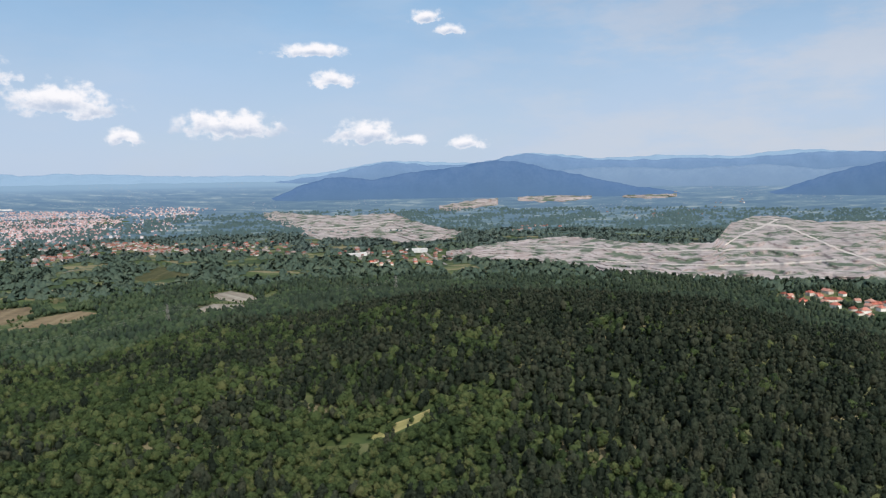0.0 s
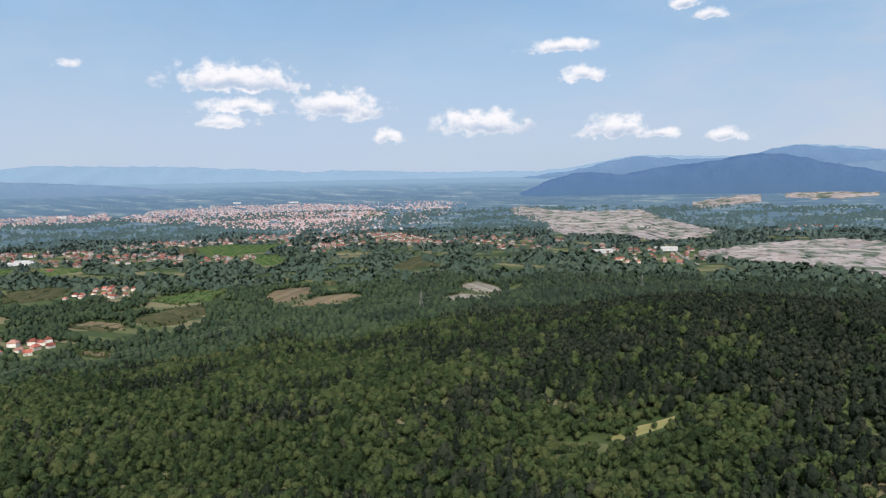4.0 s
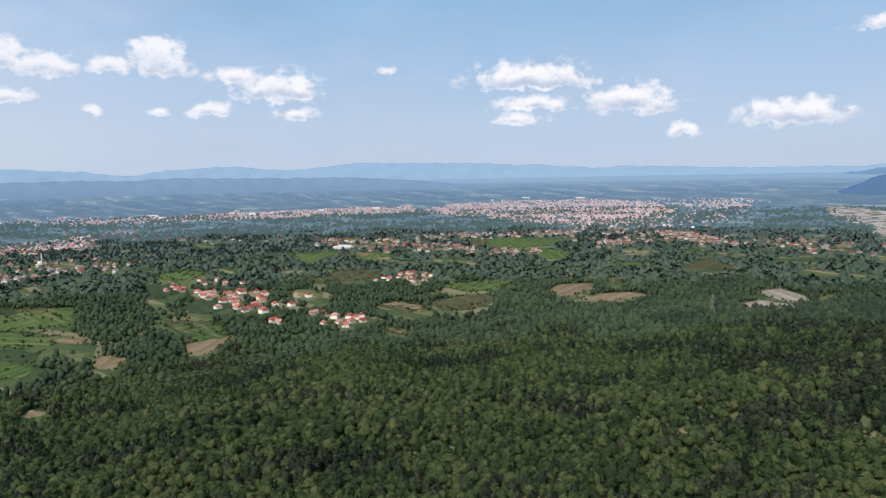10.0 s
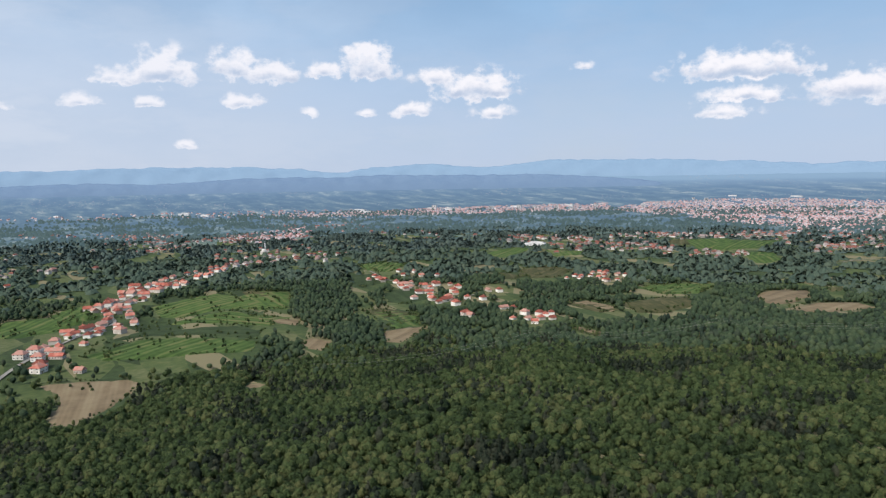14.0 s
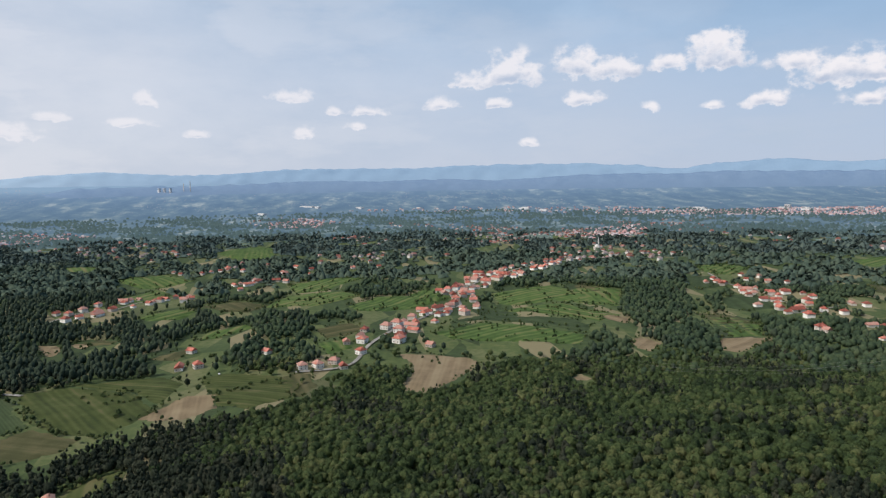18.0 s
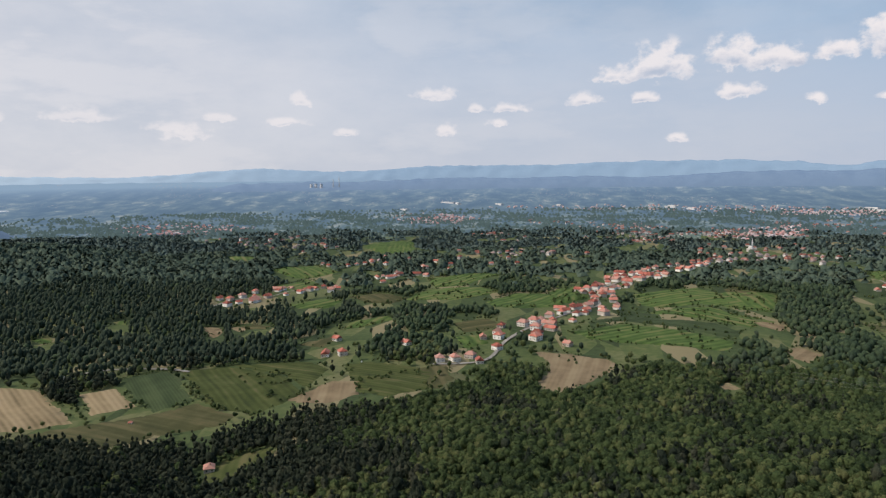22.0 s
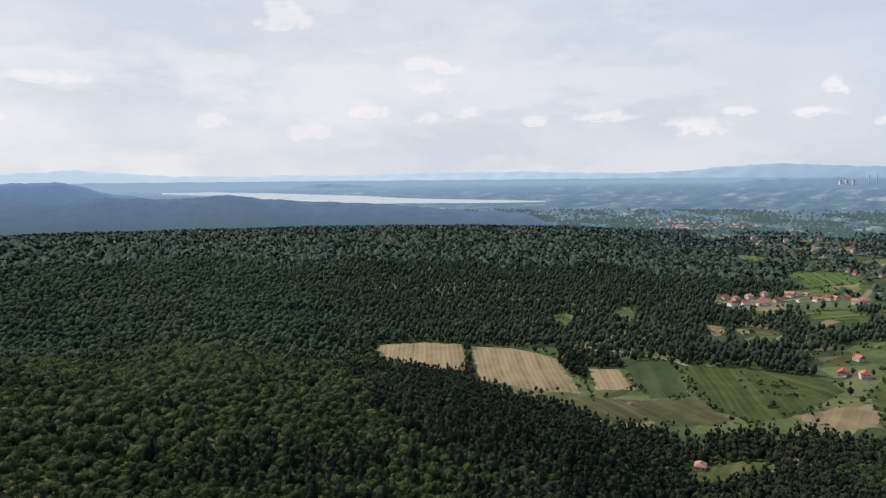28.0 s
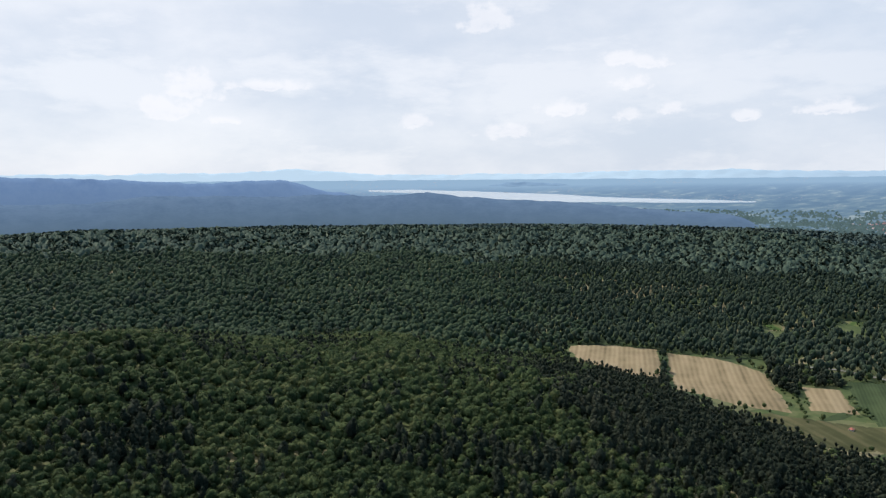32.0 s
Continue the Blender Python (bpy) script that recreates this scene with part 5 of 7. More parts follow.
field(MEADOW, "meadow below the ridge village",
      ((109.8, 1192), (106.8, 1242), (105.5, 1202), (106.9, 1152), (109, 1154)))
field(MEADOW, "meadow on the slope",
      ((111.1, 1620), (107.5, 1714), (105.4, 1578), (109.3, 1524)))
field(MEADOW, "round green meadow",
      ((88.7, 1298), (86.3, 1364), (85.1, 1324), (86.3, 1208), (87.9, 1202)))
field(CORN, "dark green field",
      ((66.6, 1550), (64.3, 1576), (63.6, 1444), (65.6, 1354), (66.5, 1366)))
field(MEADOW, "light green meadow",
      ((65.8, 1702), (63.7, 1766), (61.9, 1720), (63.3, 1564), (65.1, 1616)))
field(CORN, "dark green field beside the hamlet",
      ((63.9, 1314), (61.5, 1360), (59.6, 1232), (62, 1178), (63.6, 1224)))
field(ROUGH, "pale olive field",
      ((66.2, 1140), (63.6, 1162), (60.7, 1088), (63.9, 1052)))
field(MEADOW, "green field",
      ((64.3, 1062), (60.9, 1076), (60.7, 980), (63.1, 962)))
field(ROUGH, "tan strip field",
      ((54.5, 1558), (52.1, 1468), (53.5, 1382)))
field(ROUGH, "straw-coloured strip fields",
      ((52.7, 1584), (50.5, 1640), (48.2, 1594), (49.6, 1444), (51.7, 1438)))
field(DRY, "tan olive field",
      ((48.6, 1174), (47.3, 1220), (45, 1158), (44.9, 1098), (46.9, 1120)))
field(ROUGH, "tan olive field",
      ((44.4, 1176), (41.7, 1234), (39.1, 1216), (39.1, 1140), (40.8, 1092), (43.3, 1094)))
field(MEADOW, "bright green field",
      ((42.8, 1392), (37.3, 1452), (37.7, 1356), (39.5, 1274), (41.7, 1280)))
field(DRY, "tan field among woods",
      ((34.6, 1288), (32.8, 1402), (31, 1420), (30.8, 1350), (32.8, 1182), (33.9, 1198)))
field(DRY, "tan crescent field among woods",
      ((32.8, 1156), (30.4, 1272), (27.8, 1312), (26.7, 1268), (28.5, 1212), (31.2, 1168)))
field(ROUGH, "tan patch",
      ((29.9, 1448), (28.8, 1496), (28.7, 1396), (29.6, 1406)))
field(MEADOW, "green slope with fruit trees",
      ((55.4, 1946), (53.1, 2084), (51.7, 2052), (53.8, 1822)))
field(MEADOW, "green slope",
      ((50.5, 2046), (47.5, 1974), (49.6, 1816)))
field(MEADOW, "green slope",
      ((35.5, 1946), (33.5, 2012), (32.8, 1876), (34.3, 1794)))
field(MEADOW, "green slope",
      ((40, 2340), (36.6, 2418), (35.9, 2226), (38.7, 2112)))
field(MEADOW, "meadow strips",
      ((75.6, 1306), (73.7, 1356), (71.3, 1314), (71.4, 1196), (74, 1166)))
field(MEADOW, "meadow",
      ((88, 1330), (85.9, 1374), (85.2, 1222), (86.7, 1182), (88.1, 1172)))
field(DRY, "narrow tan strip at the wood's edge",
      ((48.5, 990), (45.9, 952), (45.9, 916), (47.5, 938)))
field(MEADOW, "meadow strip",
      ((65.4, 1708), (63.9, 1772), (62.9, 1704), (64.5, 1624)))
field(ROUGH, "dry field on a knoll with a chapel",
      ((24.3, 1662), (23.1, 1812), (21.9, 1936), (21.6, 1794), (20, 1678), (21.6, 1656), (23.4, 1604)))
field(MEADOW, "small meadow",
      ((27.1, 3468), (25.6, 3560), (24.1, 3452), (26, 3324)))
field(ROUGH, "grass verge",
      ((49, 1182), (46.9, 1200), (44.4, 1126), (46.1, 1096), (47.5, 1122)))
field(ROUGH, "tan olive field",
      ((44.5, 1192), (41.6, 1244), (39.2, 1238), (39.5, 1154), (42.3, 1096)))
field(MEADOW, "green field",
      ((43.4, 1360), (40.3, 1420), (37.4, 1402), (38.6, 1282), (41.2, 1268)))
field(ROUGH, "tan strip",
      ((52.6, 1582), (50.6, 1640), (49.3, 1600), (50.9, 1504), (52.7, 1452)))
field(ROUGH, "narrow tan strip",
      ((48.7, 978), (47.3, 956), (45.9, 934), (46.1, 910), (47.7, 940)))
field(GLADE, "grassy track and clearing in the wood",
      ((12, 362), (9.2, 368), (6.8, 370), (4.5, 386), (1.1, 402), (0.7, 386), (4.5, 368), (7.4, 360), (9.2, 360)))
field(GRAVEL, "small pale track",
      ((4.7, 300), (4.4, 312), (3.9, 308), (3.8, 300)))
field(GRAVEL, "pale gravel quarry floor",
      ((18.9, 1318), (17.2, 1388), (15.7, 1312), (15.2, 1234), (16.5, 1202), (18.3, 1268)))
field(GRAVEL, "pale quarry edge",
      ((20.2, 1134), (18.7, 1226), (16.3, 1192), (16, 1070), (18.4, 1114), (19.5, 1102)))
field(GRAVEL, "pale quarry ramp",
      ((14.8, 1298), (13.7, 1348), (13.4, 1324), (14.2, 1268)))
field(MEADOW, "striped green fields on a low hill",
      ((135.5, 3420), (133.2, 3344), (130.2, 3116), (127.9, 2912), (131.8, 2720), (134.8, 3056)))
field(MEADOW, "far green fields",
      ((135.5, 3300), (133.7, 3336), (131.2, 3080), (134.5, 3080)))
field(MEADOW, "forest glade",
      ((123.4, 1120), (122.5, 1150), (121.5, 1148), (121.9, 1110)))
field(MEADOW, "forest glade",
      ((128.2, 1052), (127.1, 1062), (126.7, 1044), (127.2, 1016)))
field(DRY, "tan plot",
      ((116.5, 1062), (115.7, 1078), (114.8, 1056), (115.2, 1002), (116, 1018)))
field(ROUGH, "tan plot",
      ((114.1, 1084), (110.9, 1038), (111.6, 1018), (113.2, 1036)))
field(MEADOW, "far meadow",
      ((110.8, 1404), (108.1, 1524), (107.1, 1434), (109.5, 1302)))
field(MEADOW, "far meadow",
      ((114.4, 1962), (112.2, 1922), (112.6, 1844), (114, 1844)))
field(MEADOW, "far striped meadow",
      ((103.8, 2170), (100.6, 2360), (99.4, 2258), (101.5, 2050)))

# roads and lanes
lane(ROADPALE, "pale country road behind the fields", 6,
     ((126.9, 818), (124.4, 838), (121.7, 836), (118.9, 814), (117.6, 796)))
lane(ROADPALE, "village street", 5,
     ((98.1, 772), (93.9, 788), (91.8, 900), (89.1, 996), (86.3, 1108), (84.4, 1166), (84.9, 1288), (82.6, 1438), (79.8, 1616), (77.1, 1730), (74.5, 1874)))
lane(ROADPALE, "ridge village lane", 4,
     ((115.9, 1206), (113.8, 1252), (111, 1270), (108.1, 1360), (105.5, 1362)))
lane(ROADPALE, "hamlet lane", 4,
     ((64.9, 1606), (63.2, 1442), (61.5, 1414), (59.7, 1298), (57.6, 1212), (55.9, 1256)))
lane(ROADPALE, "mine village road", 7,
     ((2.5, 2128), (1.2, 1858), (-0.2, 1668)))
lane(ROADPALE, "valley road", 5,
     ((32.3, 1672), (29.5, 1836), (25.5, 1952), (22.5, 1856)))

# houses
house_at("cottage", polar(116.45, 528), 25, "small white cottage with a red hipped roof in a garden meadow")
house_at("long", polar(106.95, 842), 10, "white farmhouse with a red roof beside the meadow")
house_at("hip", polar(105.56, 836), 30, "white two-storey farmhouse with a red hipped roof")
house_at("gable", polar(105.99, 918), 60, "small farm building with a red roof")
house_at("hip", polar(97.51, 786), 20, "white house with a red roof at the village end")
house_at("hip", polar(96.25, 790), 35, "white house with a red roof at the village end")
house_at("gable", polar(94.19, 780), 15, "white house with a red roof at the village end")
house_at("hip", polar(94.94, 806), 70, "white house with a red roof at the village end")
house_at("hip", polar(92.71, 850), 40, "white house with a dark red roof")
house_at("gable", polar(93.87, 902), 10, "small house with a red roof")
house_at("long", polar(88.11, 1010), 5, "white house with a long red roof")
house_at("gable", polar(86.91, 880), 50, "small house with a red roof")
house_at("gable", polar(100.27, 874), 50, "small house among fruit trees")
house_at("gable", polar(51.36, 992), 50, "small house with a red roof")
house_at("gable", polar(56.66, 1048), 20, "house with a bright red roof")
village("white house with a red tiled roof along the village street", "village street houses", 96, 26, ((91.8, 900), (90.6, 942), (89.1, 996), (87.7, 1036), (86.3, 1108), (84.4, 1138), (83.7, 1164), (84.9, 1276), (82.6, 1438), (79.8, 1616), (77.1, 1730), (74.5, 1874)), 1.15)
village("house with a brown-red roof on the ridge", "ridge village houses", 26, 22, ((115.3, 1214), (113, 1258), (111, 1280), (108.1, 1360), (105.5, 1362)), 1.0)
village("house with a red roof among meadows", "ridge village houses", 14, 24, ((102.9, 1462), (100.6, 1480), (97.9, 1646), (96, 1650)), 1.0)
village("house with a red roof in the hamlet", "hamlet houses", 28, 24, ((64.2, 1494), (61.5, 1414), (59.7, 1298), (57.3, 1184), (55, 1102), (53.8, 1068)), 1.1)
village("house with a red roof in the valley", "valley houses", 30, 60, ((81.7, 2520), (78.2, 2628), (75.4, 2644), (69.9, 2536)), 1.0)
village("house with a red roof near the mosque", "valley houses", 30, 45, ((77.1, 1950), (73.4, 2060), (71.3, 2016), (68.7, 1884)), 1.0)
village("house with a red roof on the low hill", "low hill houses", 38, 40, ((53.1, 2170), (49.8, 2264), (46.2, 2004), (40.8, 1986), (35.3, 1922)), 1.0)
village("white house with a red roof", "valley houses", 8, 25, ((47.8, 1502), (43.9, 1466)), 1.0)
village("white house with a red roof on the slope", "slope houses", 34, 50, ((32.2, 2190), (28.6, 2248), (25.5, 2588), (20.3, 2174)), 1.0)
village("white house with a red roof on the slope", "slope houses", 24, 45, ((31.2, 2266), (28, 2300), (24.2, 2420), (20.7, 2200)), 1.0)
village("white house with a red roof near the mine", "mine village houses", 22, 50, ((17.3, 2460), (14.8, 2292), (11.2, 2148)), 1.0)
village("white house with a red roof near the mine", "mine village houses", 44, 50, ((8.1, 1904), (4.4, 1960), (2.1, 1818), (0.2, 1702)), 1.0)
village("white house with a red roof across the mine", "mine village houses", 14, 40, ((-3.5, 2648), (-7.2, 2772), (-9.4, 2860)), 1.0)
village("white house with a red roof in the next valley", "eastern houses", 24, 40, ((-26.5, 1368), (-28.9, 1284), (-31, 1230), (-32.7, 1182)), 1.0)
village("far house with a red roof", "eastern houses", 22, 60, ((-13.9, 3216), (-18.6, 3352), (-22.2, 3776), (-24.5, 3940)), 1.0)
village("far house with a red roof", "far houses", 14, 40, ((112.1, 2292), (109.8, 2264), (106.6, 2080)), 1.0)
village("far house with a red roof", "far houses", 24, 60, ((100.6, 3376), (97.8, 3276), (94.6, 3136)), 1.0)
village("far house with a red roof", "far houses", 14, 40, ((94.2, 2704), (92.4, 2264)), 1.0)
village("far house with a red roof", "far houses", 24, 60, ((85.1, 2756), (83, 2864), (81, 2262)), 1.0)
village("far house with a red roof", "far houses", 26, 70, ((123, 3124), (118.8, 3144), (114.4, 2892)), 1.0)
village("far house with a red roof", "far houses", 12, 40, ((106.2, 1658), (103.4, 1766), (100.6, 1824)), 1.0)
village("far house with a red roof", "far houses", 12, 50, ((95.1, 1818), (91.5, 1872), (88.4, 1998)), 1.0)
village("far house with a red roof", "far houses", 20, 70, ((116.9, 2676), (113.9, 2720), (109.5, 2358)), 1.0)
village("far house with a red roof", "far houses", 20, 60, ((65.5, 2880), (62.7, 2728), (59.1, 2418)), 1.0)
village("far house with a red roof", "far houses", 16, 30, ((67.2, 3188), (66.6, 2956), (66, 3392)), 1.0)
village("far house with a red roof by the lake road", "far houses", 12, 60, ((142.6, 3056), (139.2, 3144), (136.4, 2848)), 1.0)
village("house with a red roof on the knoll", "north valley houses", 8, 30, ((52.9, 1050), (51.2, 1032), (49.4, 1044)), 1.0)
village("house with a red roof", "north valley houses", 8, 25, ((47.4, 1512), (45.9, 1490), (44, 1446)), 1.0)
village("house with a red roof among meadows", "valley houses", 10, 50, ((96, 1682), (92.3, 1886), (88.6, 1968)), 1.0)
village("house with a red roof among meadows", "valley houses", 12, 60, ((72.4, 2312), (69.8, 1918), (67.4, 1796)), 1.0)
village("house with a red roof among meadows", "valley houses", 14, 60, ((64.2, 1578), (61.9, 1530), (59.7, 1348), (57.6, 1198)), 1.0)
village("far white house with a red roof", "far houses", 45, 30, ((77.7, 2572), (75.2, 2616), (72.9, 2688), (70.2, 2632)), 1.0)
village("far white house with a red roof", "far houses", 40, 32, ((84.5, 2904), (82.2, 2876), (80.5, 2940), (81.3, 2434)), 1.0)
village("far white house with a red roof", "far houses", 14, 14, ((73.3, 3020), (69.9, 3056)), 1.0)
village("far white house with a red roof", "far houses", 60, 28, ((52.7, 2484), (47.5, 2342), (45.3, 2152), (41.2, 2036)), 1.0)
village("far white house with a red roof", "far houses", 64, 34, ((44.5, 2424), (41.2, 2520), (36.1, 2452), (31.4, 2532), (28.6, 2716)), 1.0)
village("far white house with a red roof", "far houses", 12, 16, ((39.2, 1982), (35.3, 1990)), 1.0)
village("far white house with a red roof", "far houses", 12, 14, ((30.3, 2246), (28, 2272)), 1.0)
village("far white house with a red roof", "far houses", 20, 26, ((25.8, 2616), (23.1, 2422)), 1.0)
village("far white house with a red roof", "far houses", 20, 20, ((41.9, 2596), (38.7, 2512), (36.4, 2444)), 1.0)
village("far white house with a red roof", "far houses", 10, 14, ((42.3, 2050), (40.9, 2034)), 1.0)
village("far white house with a red roof", "far houses", 10, 12, ((39, 1986), (37.6, 1962), (35.1, 1968)), 1.0)
village("far white house with a red roof", "far houses", 26, 22, ((35.4, 2664), (32.3, 2576)), 1.0)
village("far white house with a red roof", "far houses", 14, 18, ((30.4, 2256), (27.7, 2218)), 1.0)
village("far white house with a red roof", "far houses", 18, 26, ((25.5, 2680), (22.7, 2210)), 1.0)
village("far white house with a red roof", "far houses", 20, 24, ((17.1, 2368), (14.5, 2108), (12.4, 1974)), 1.0)
village("far white house with a red roof", "far houses", 20, 24, ((24.2, 2516), (23.1, 2340), (19.7, 2236)), 1.0)
village("far white house with a red roof", "far houses", 12, 20, ((52.8, 2424), (49.3, 2370)), 1.0)
village("far white house with a red roof", "far houses", 14, 20, ((90.4, 3116), (87.2, 2968), (83.9, 3040)), 1.0)
village("far white house with a red roof", "far houses", 20, 30, ((83.9, 2916), (81.2, 2716), (82.1, 2212)), 1.0)
village("far white house with a red roof", "far houses", 30, 34, ((77.6, 2512), (74.5, 2740), (71.5, 2676), (70.3, 2552)), 1.0)
village("far white house with a red roof", "far houses", 14, 22, ((69.5, 2952), (67, 3004)), 1.0)
field(MEADOW, "long green slope behind the low hill village",
      ((39.1, 2206), (35.7, 2334), (32.9, 2424), (34.5, 2108), (37, 2080)))
field(MEADOW, "bright green meadow",
      ((35.5, 2010), (33.2, 2008), (33.4, 1868), (35.1, 1882)))
field(ROUGH, "pale plot",
      ((41, 2368), (39.1, 2374), (39.3, 2208), (41, 2186)))
field(MEADOW, "green plot",
      ((50.1, 2002), (47.3, 1970), (47.8, 1850), (49.8, 1842)))
field(MEADOW, "far striped meadow",
      ((102.3, 2216), (99.6, 2344), (99.4, 2038), (102.3, 2042)))

# landmarks
MOSQUE = polar(73.26, 2082)
FACTORY = polar(51.30, 2122)
PYLON_A = polar(21.94, 980)
PYLON_B = polar(4.05, 1232)
PLANT = polar(107.67, 4404)
LAKE = ((159, 4390), (155.5, 4390), (151, 4325), (147.4, 4266), (143.5, 4187), (140.5, 4092), (135.4, 4015), (131.4, 3978), (128.8, 3935), (128.8, 3893), (131.4, 3873), (135.4, 3867), (139.5, 3887), (143.2, 3879), (145.5, 3899), (147.8, 3943), (150.1, 4008), (151.9, 4103), (154.6, 4243), (159, 4330))
LAKE_ARM = ((185.2, 4392), (182.1, 4492), (179.4, 4492), (179.4, 4400), (183.1, 4320), (185.2, 4284))

# opencast mine
mine("mine_terraces", "pale pinkish terraced opencast mine", 38,
     ((-36.02, -7.59, -3.51), (-33.5, -7.67, -3.42), (-30.83, -7.77, -3.48), (-28.37, -7.92, -3.61), (-26.91, -7.92, -3.47), (-25.4, -8, -3.2), (-23.87, -8.08, -3.26), (-22.3, -8.11, -3.79), (-21.11, -8.07, -5.27), (-18.64, -8.07, -5.4), (-16.52, -8, -5.39), (-14.35, -7.92, -5.37), (-12.59, -7.64, -5.11), (-9.9, -7.13, -4.9), (-7.17, -6.96, -5.12), (-4.41, -6.96, -5.39), (-2.09, -6.75, -5.83), (-0.04, -6.59, -6.18)),
     (((-33.57, -7.01), (-31.54, -6.23), (-29.79, -5.67), (-27.98, -4.84), (-26.1, -3.98), (-24.2, -3.84)),
      ((-28.01, -5.74), (-24.25, -5.7), (-21.49, -5.86), (-16.51, -6.14), (-12.14, -5.84), (-9.9, -5.67), (-6.71, -5.77), (-3.49, -5.84)),
      ((-25.52, -3.49), (-24.4, -4.09), (-23.06, -4.71), (-21.89, -5.51)),
      ((-29.47, -6.33), (-26.57, -6.7), (-22.72, -7.02), (-18.64, -7.07), (-14.36, -6.98), (-11.7, -6.84))))
mine("mine_pit", "pale pink and white mine face", 30,
     ((-1.56, -4.72, -4.49), (0.69, -5.3, -4.02), (2.51, -5.39, -3.55), (4.11, -5.19, -2.89), (5.26, -5, -2.88), (7.57, -4.97, -3.03), (9.88, -4.93, -2.9), (11.5, -4.44, -2.83), (13.1, -3.58, -2.75), (14.48, -3, -2.77)),
     (((4.1, -3.54), (6.64, -3.87), (9.42, -4.02), (11.96, -3.88)), ((-0.22, -4.76), (2.51, -4.38), (4.8, -4.17))))
mine("spoil_heap", "grey spoil heap", 16,
     ((-11.92, -1.86, -1.65), (-10.1, -2.07, -1.55), (-8.03, -2.1, -1.57), (-5.92, -1.99, -1.82)))
mine("spoil_heap", "pale spoil heap", 14,
     ((-18.37, -1.8, -1.64), (-16.36, -1.92, -1.59), (-14.27, -1.83, -1.66)))
mine("spoil_heap", "pale spoil heap in scrub", 12,
     ((-4.41, -2.34, -2.03), (-2.88, -2.51, -2.1), (-1.11, -2.76, -2.31), (0.46, -2.84, -2.57)))
house_at("cottage", polar(122.00, 658), 15, "tiny field shed with a rusty roof", "", True, 0.45)


# ---- landmarks ----
def water(name, label, shore):
    ob = draped(name, [polar(a, d) for a, d in shore], M_WATER, 1.5, 40)
    tagged(ob, label, "lake", kind="structure")


M_WATER = plain("lake_water", (0.36, 0.42, 0.47), 0.16)
M_WATER.node_tree.nodes["Principled BSDF"].inputs["Specular IOR Level"].default_value = 1.0
water("water_lake", "wide pale lake under a hazy sky", LAKE)
water("water_lake_arm", "distant pale arm of the lake", LAKE_ARM)


def ring(bm, radius, z, n=16):
    return [bm.verts.new((radius * math.cos(i * 6.2832 / n), radius * math.sin(i * 6.2832 / n), z)) for i in range(n)]


def lathe(bm, profile, n=16):
    rings = [ring(bm, r, z, n) for r, z in profile]
    for a, b in zip(rings, rings[1:]):
        for i in range(n):
            bm.faces.new((a[i], a[(i + 1) % n], b[(i + 1) % n], b[i]))
    bm.faces.new(rings[0][::-1])
    bm.faces.new(rings[-1])


def mosque():
    x, y = MOSQUE
    root = new("mosque")
    root.location = (x, y, float(ground_z(x, y)))
    bm = bmesh.new()
    box(bm, -9, 9, -9, 9, -2, 8)
    part("prayer_hall", bm, M_WALL, root)
    bm = bmesh.new()
    lathe(bm, [(7.5, 8), (7.3, 10), (6.2, 12.6), (4.2, 14.6), (1.5, 15.6), (0.2, 15.9)], 20)
    part("dome", bm, M_CONC, root, "pale grey dome")
    bm = bmesh.new()
    lathe(bm, [(1.7, 0), (1.6, 24), (2.4, 25), (2.4, 26.3), (1.4, 26.4), (1.3, 31), (1.5, 31.2), (0.1, 38)], 12)
    for v in bm.verts:
        v.co.x += 12
    part("minaret", bm, M_WHITE, root, "slender white minaret with a balcony")
    tagged(root, "white village mosque with a slender minaret", "mosque")


def long_hall(xy, turn, w, d, h, label, k=1.0):
    root = new("factory_hall")
    root.matrix_world = pose(xy[0], xy[1], float(ground_z(*xy)), 0, 0, turn)
    bm = bmesh.new()
    box(bm, -w / 2 * k, w / 2 * k, -d / 2 * k, d / 2 * k, -3, h * k)
    part("wall", bm, M_WHITE, root)
    bm = bmesh.new()
    gable_roof(bm, w * k, d * k, h * k, 2.0 * k, 0.5 * k)
    part("roof", bm, M_CONC, root, "low grey sheet roof")
    tagged(root, label, "factory")


def power_plant():
    x, y = PLANT
    d = math.hypot(x, y)
    k = d / float(true_range(d)) * 1.25
    z = float(ground_z(x, y))
    across = Vector((y, -x)).normalized()
    for i, off in enumerate((0, 70, 150)):
        t = new("cooling_tower")
        t.matrix_world = pose(x + across.x * off * k, y + across.y * off * k, z) @ Matrix.Scale(k, 4)
        bm = bmesh.new()
        lathe(bm, [(34, -10), (30, 12), (24, 40), (20.5, 66), (21, 84), (22.5, 92)], 20)
        part("shell", bm, M_WHITE, t)
        tagged(t, "white concrete cooling tower on the plain", "cooling tower", "power plant towers")
    for off, h in ((330, 160), (420, 190)):
        t = new("chimney")
        t.matrix_world = pose(x + across.x * off * k, y + across.y * off * k, z) @ Matrix.Scale(k, 4)
        bm = bmesh.new()
        lathe(bm, [(9, -10), (7, 60), (5.5, h * 0.8), (5.5, h)], 10)
        part("shaft", bm, M_CONC, t)
        tagged(t, "tall slim power plant chimney", "chimney", "power plant chimneys")


M_STEEL = plain("weathered_steel", (0.30, 0.29, 0.27), 0.6, 0.5)


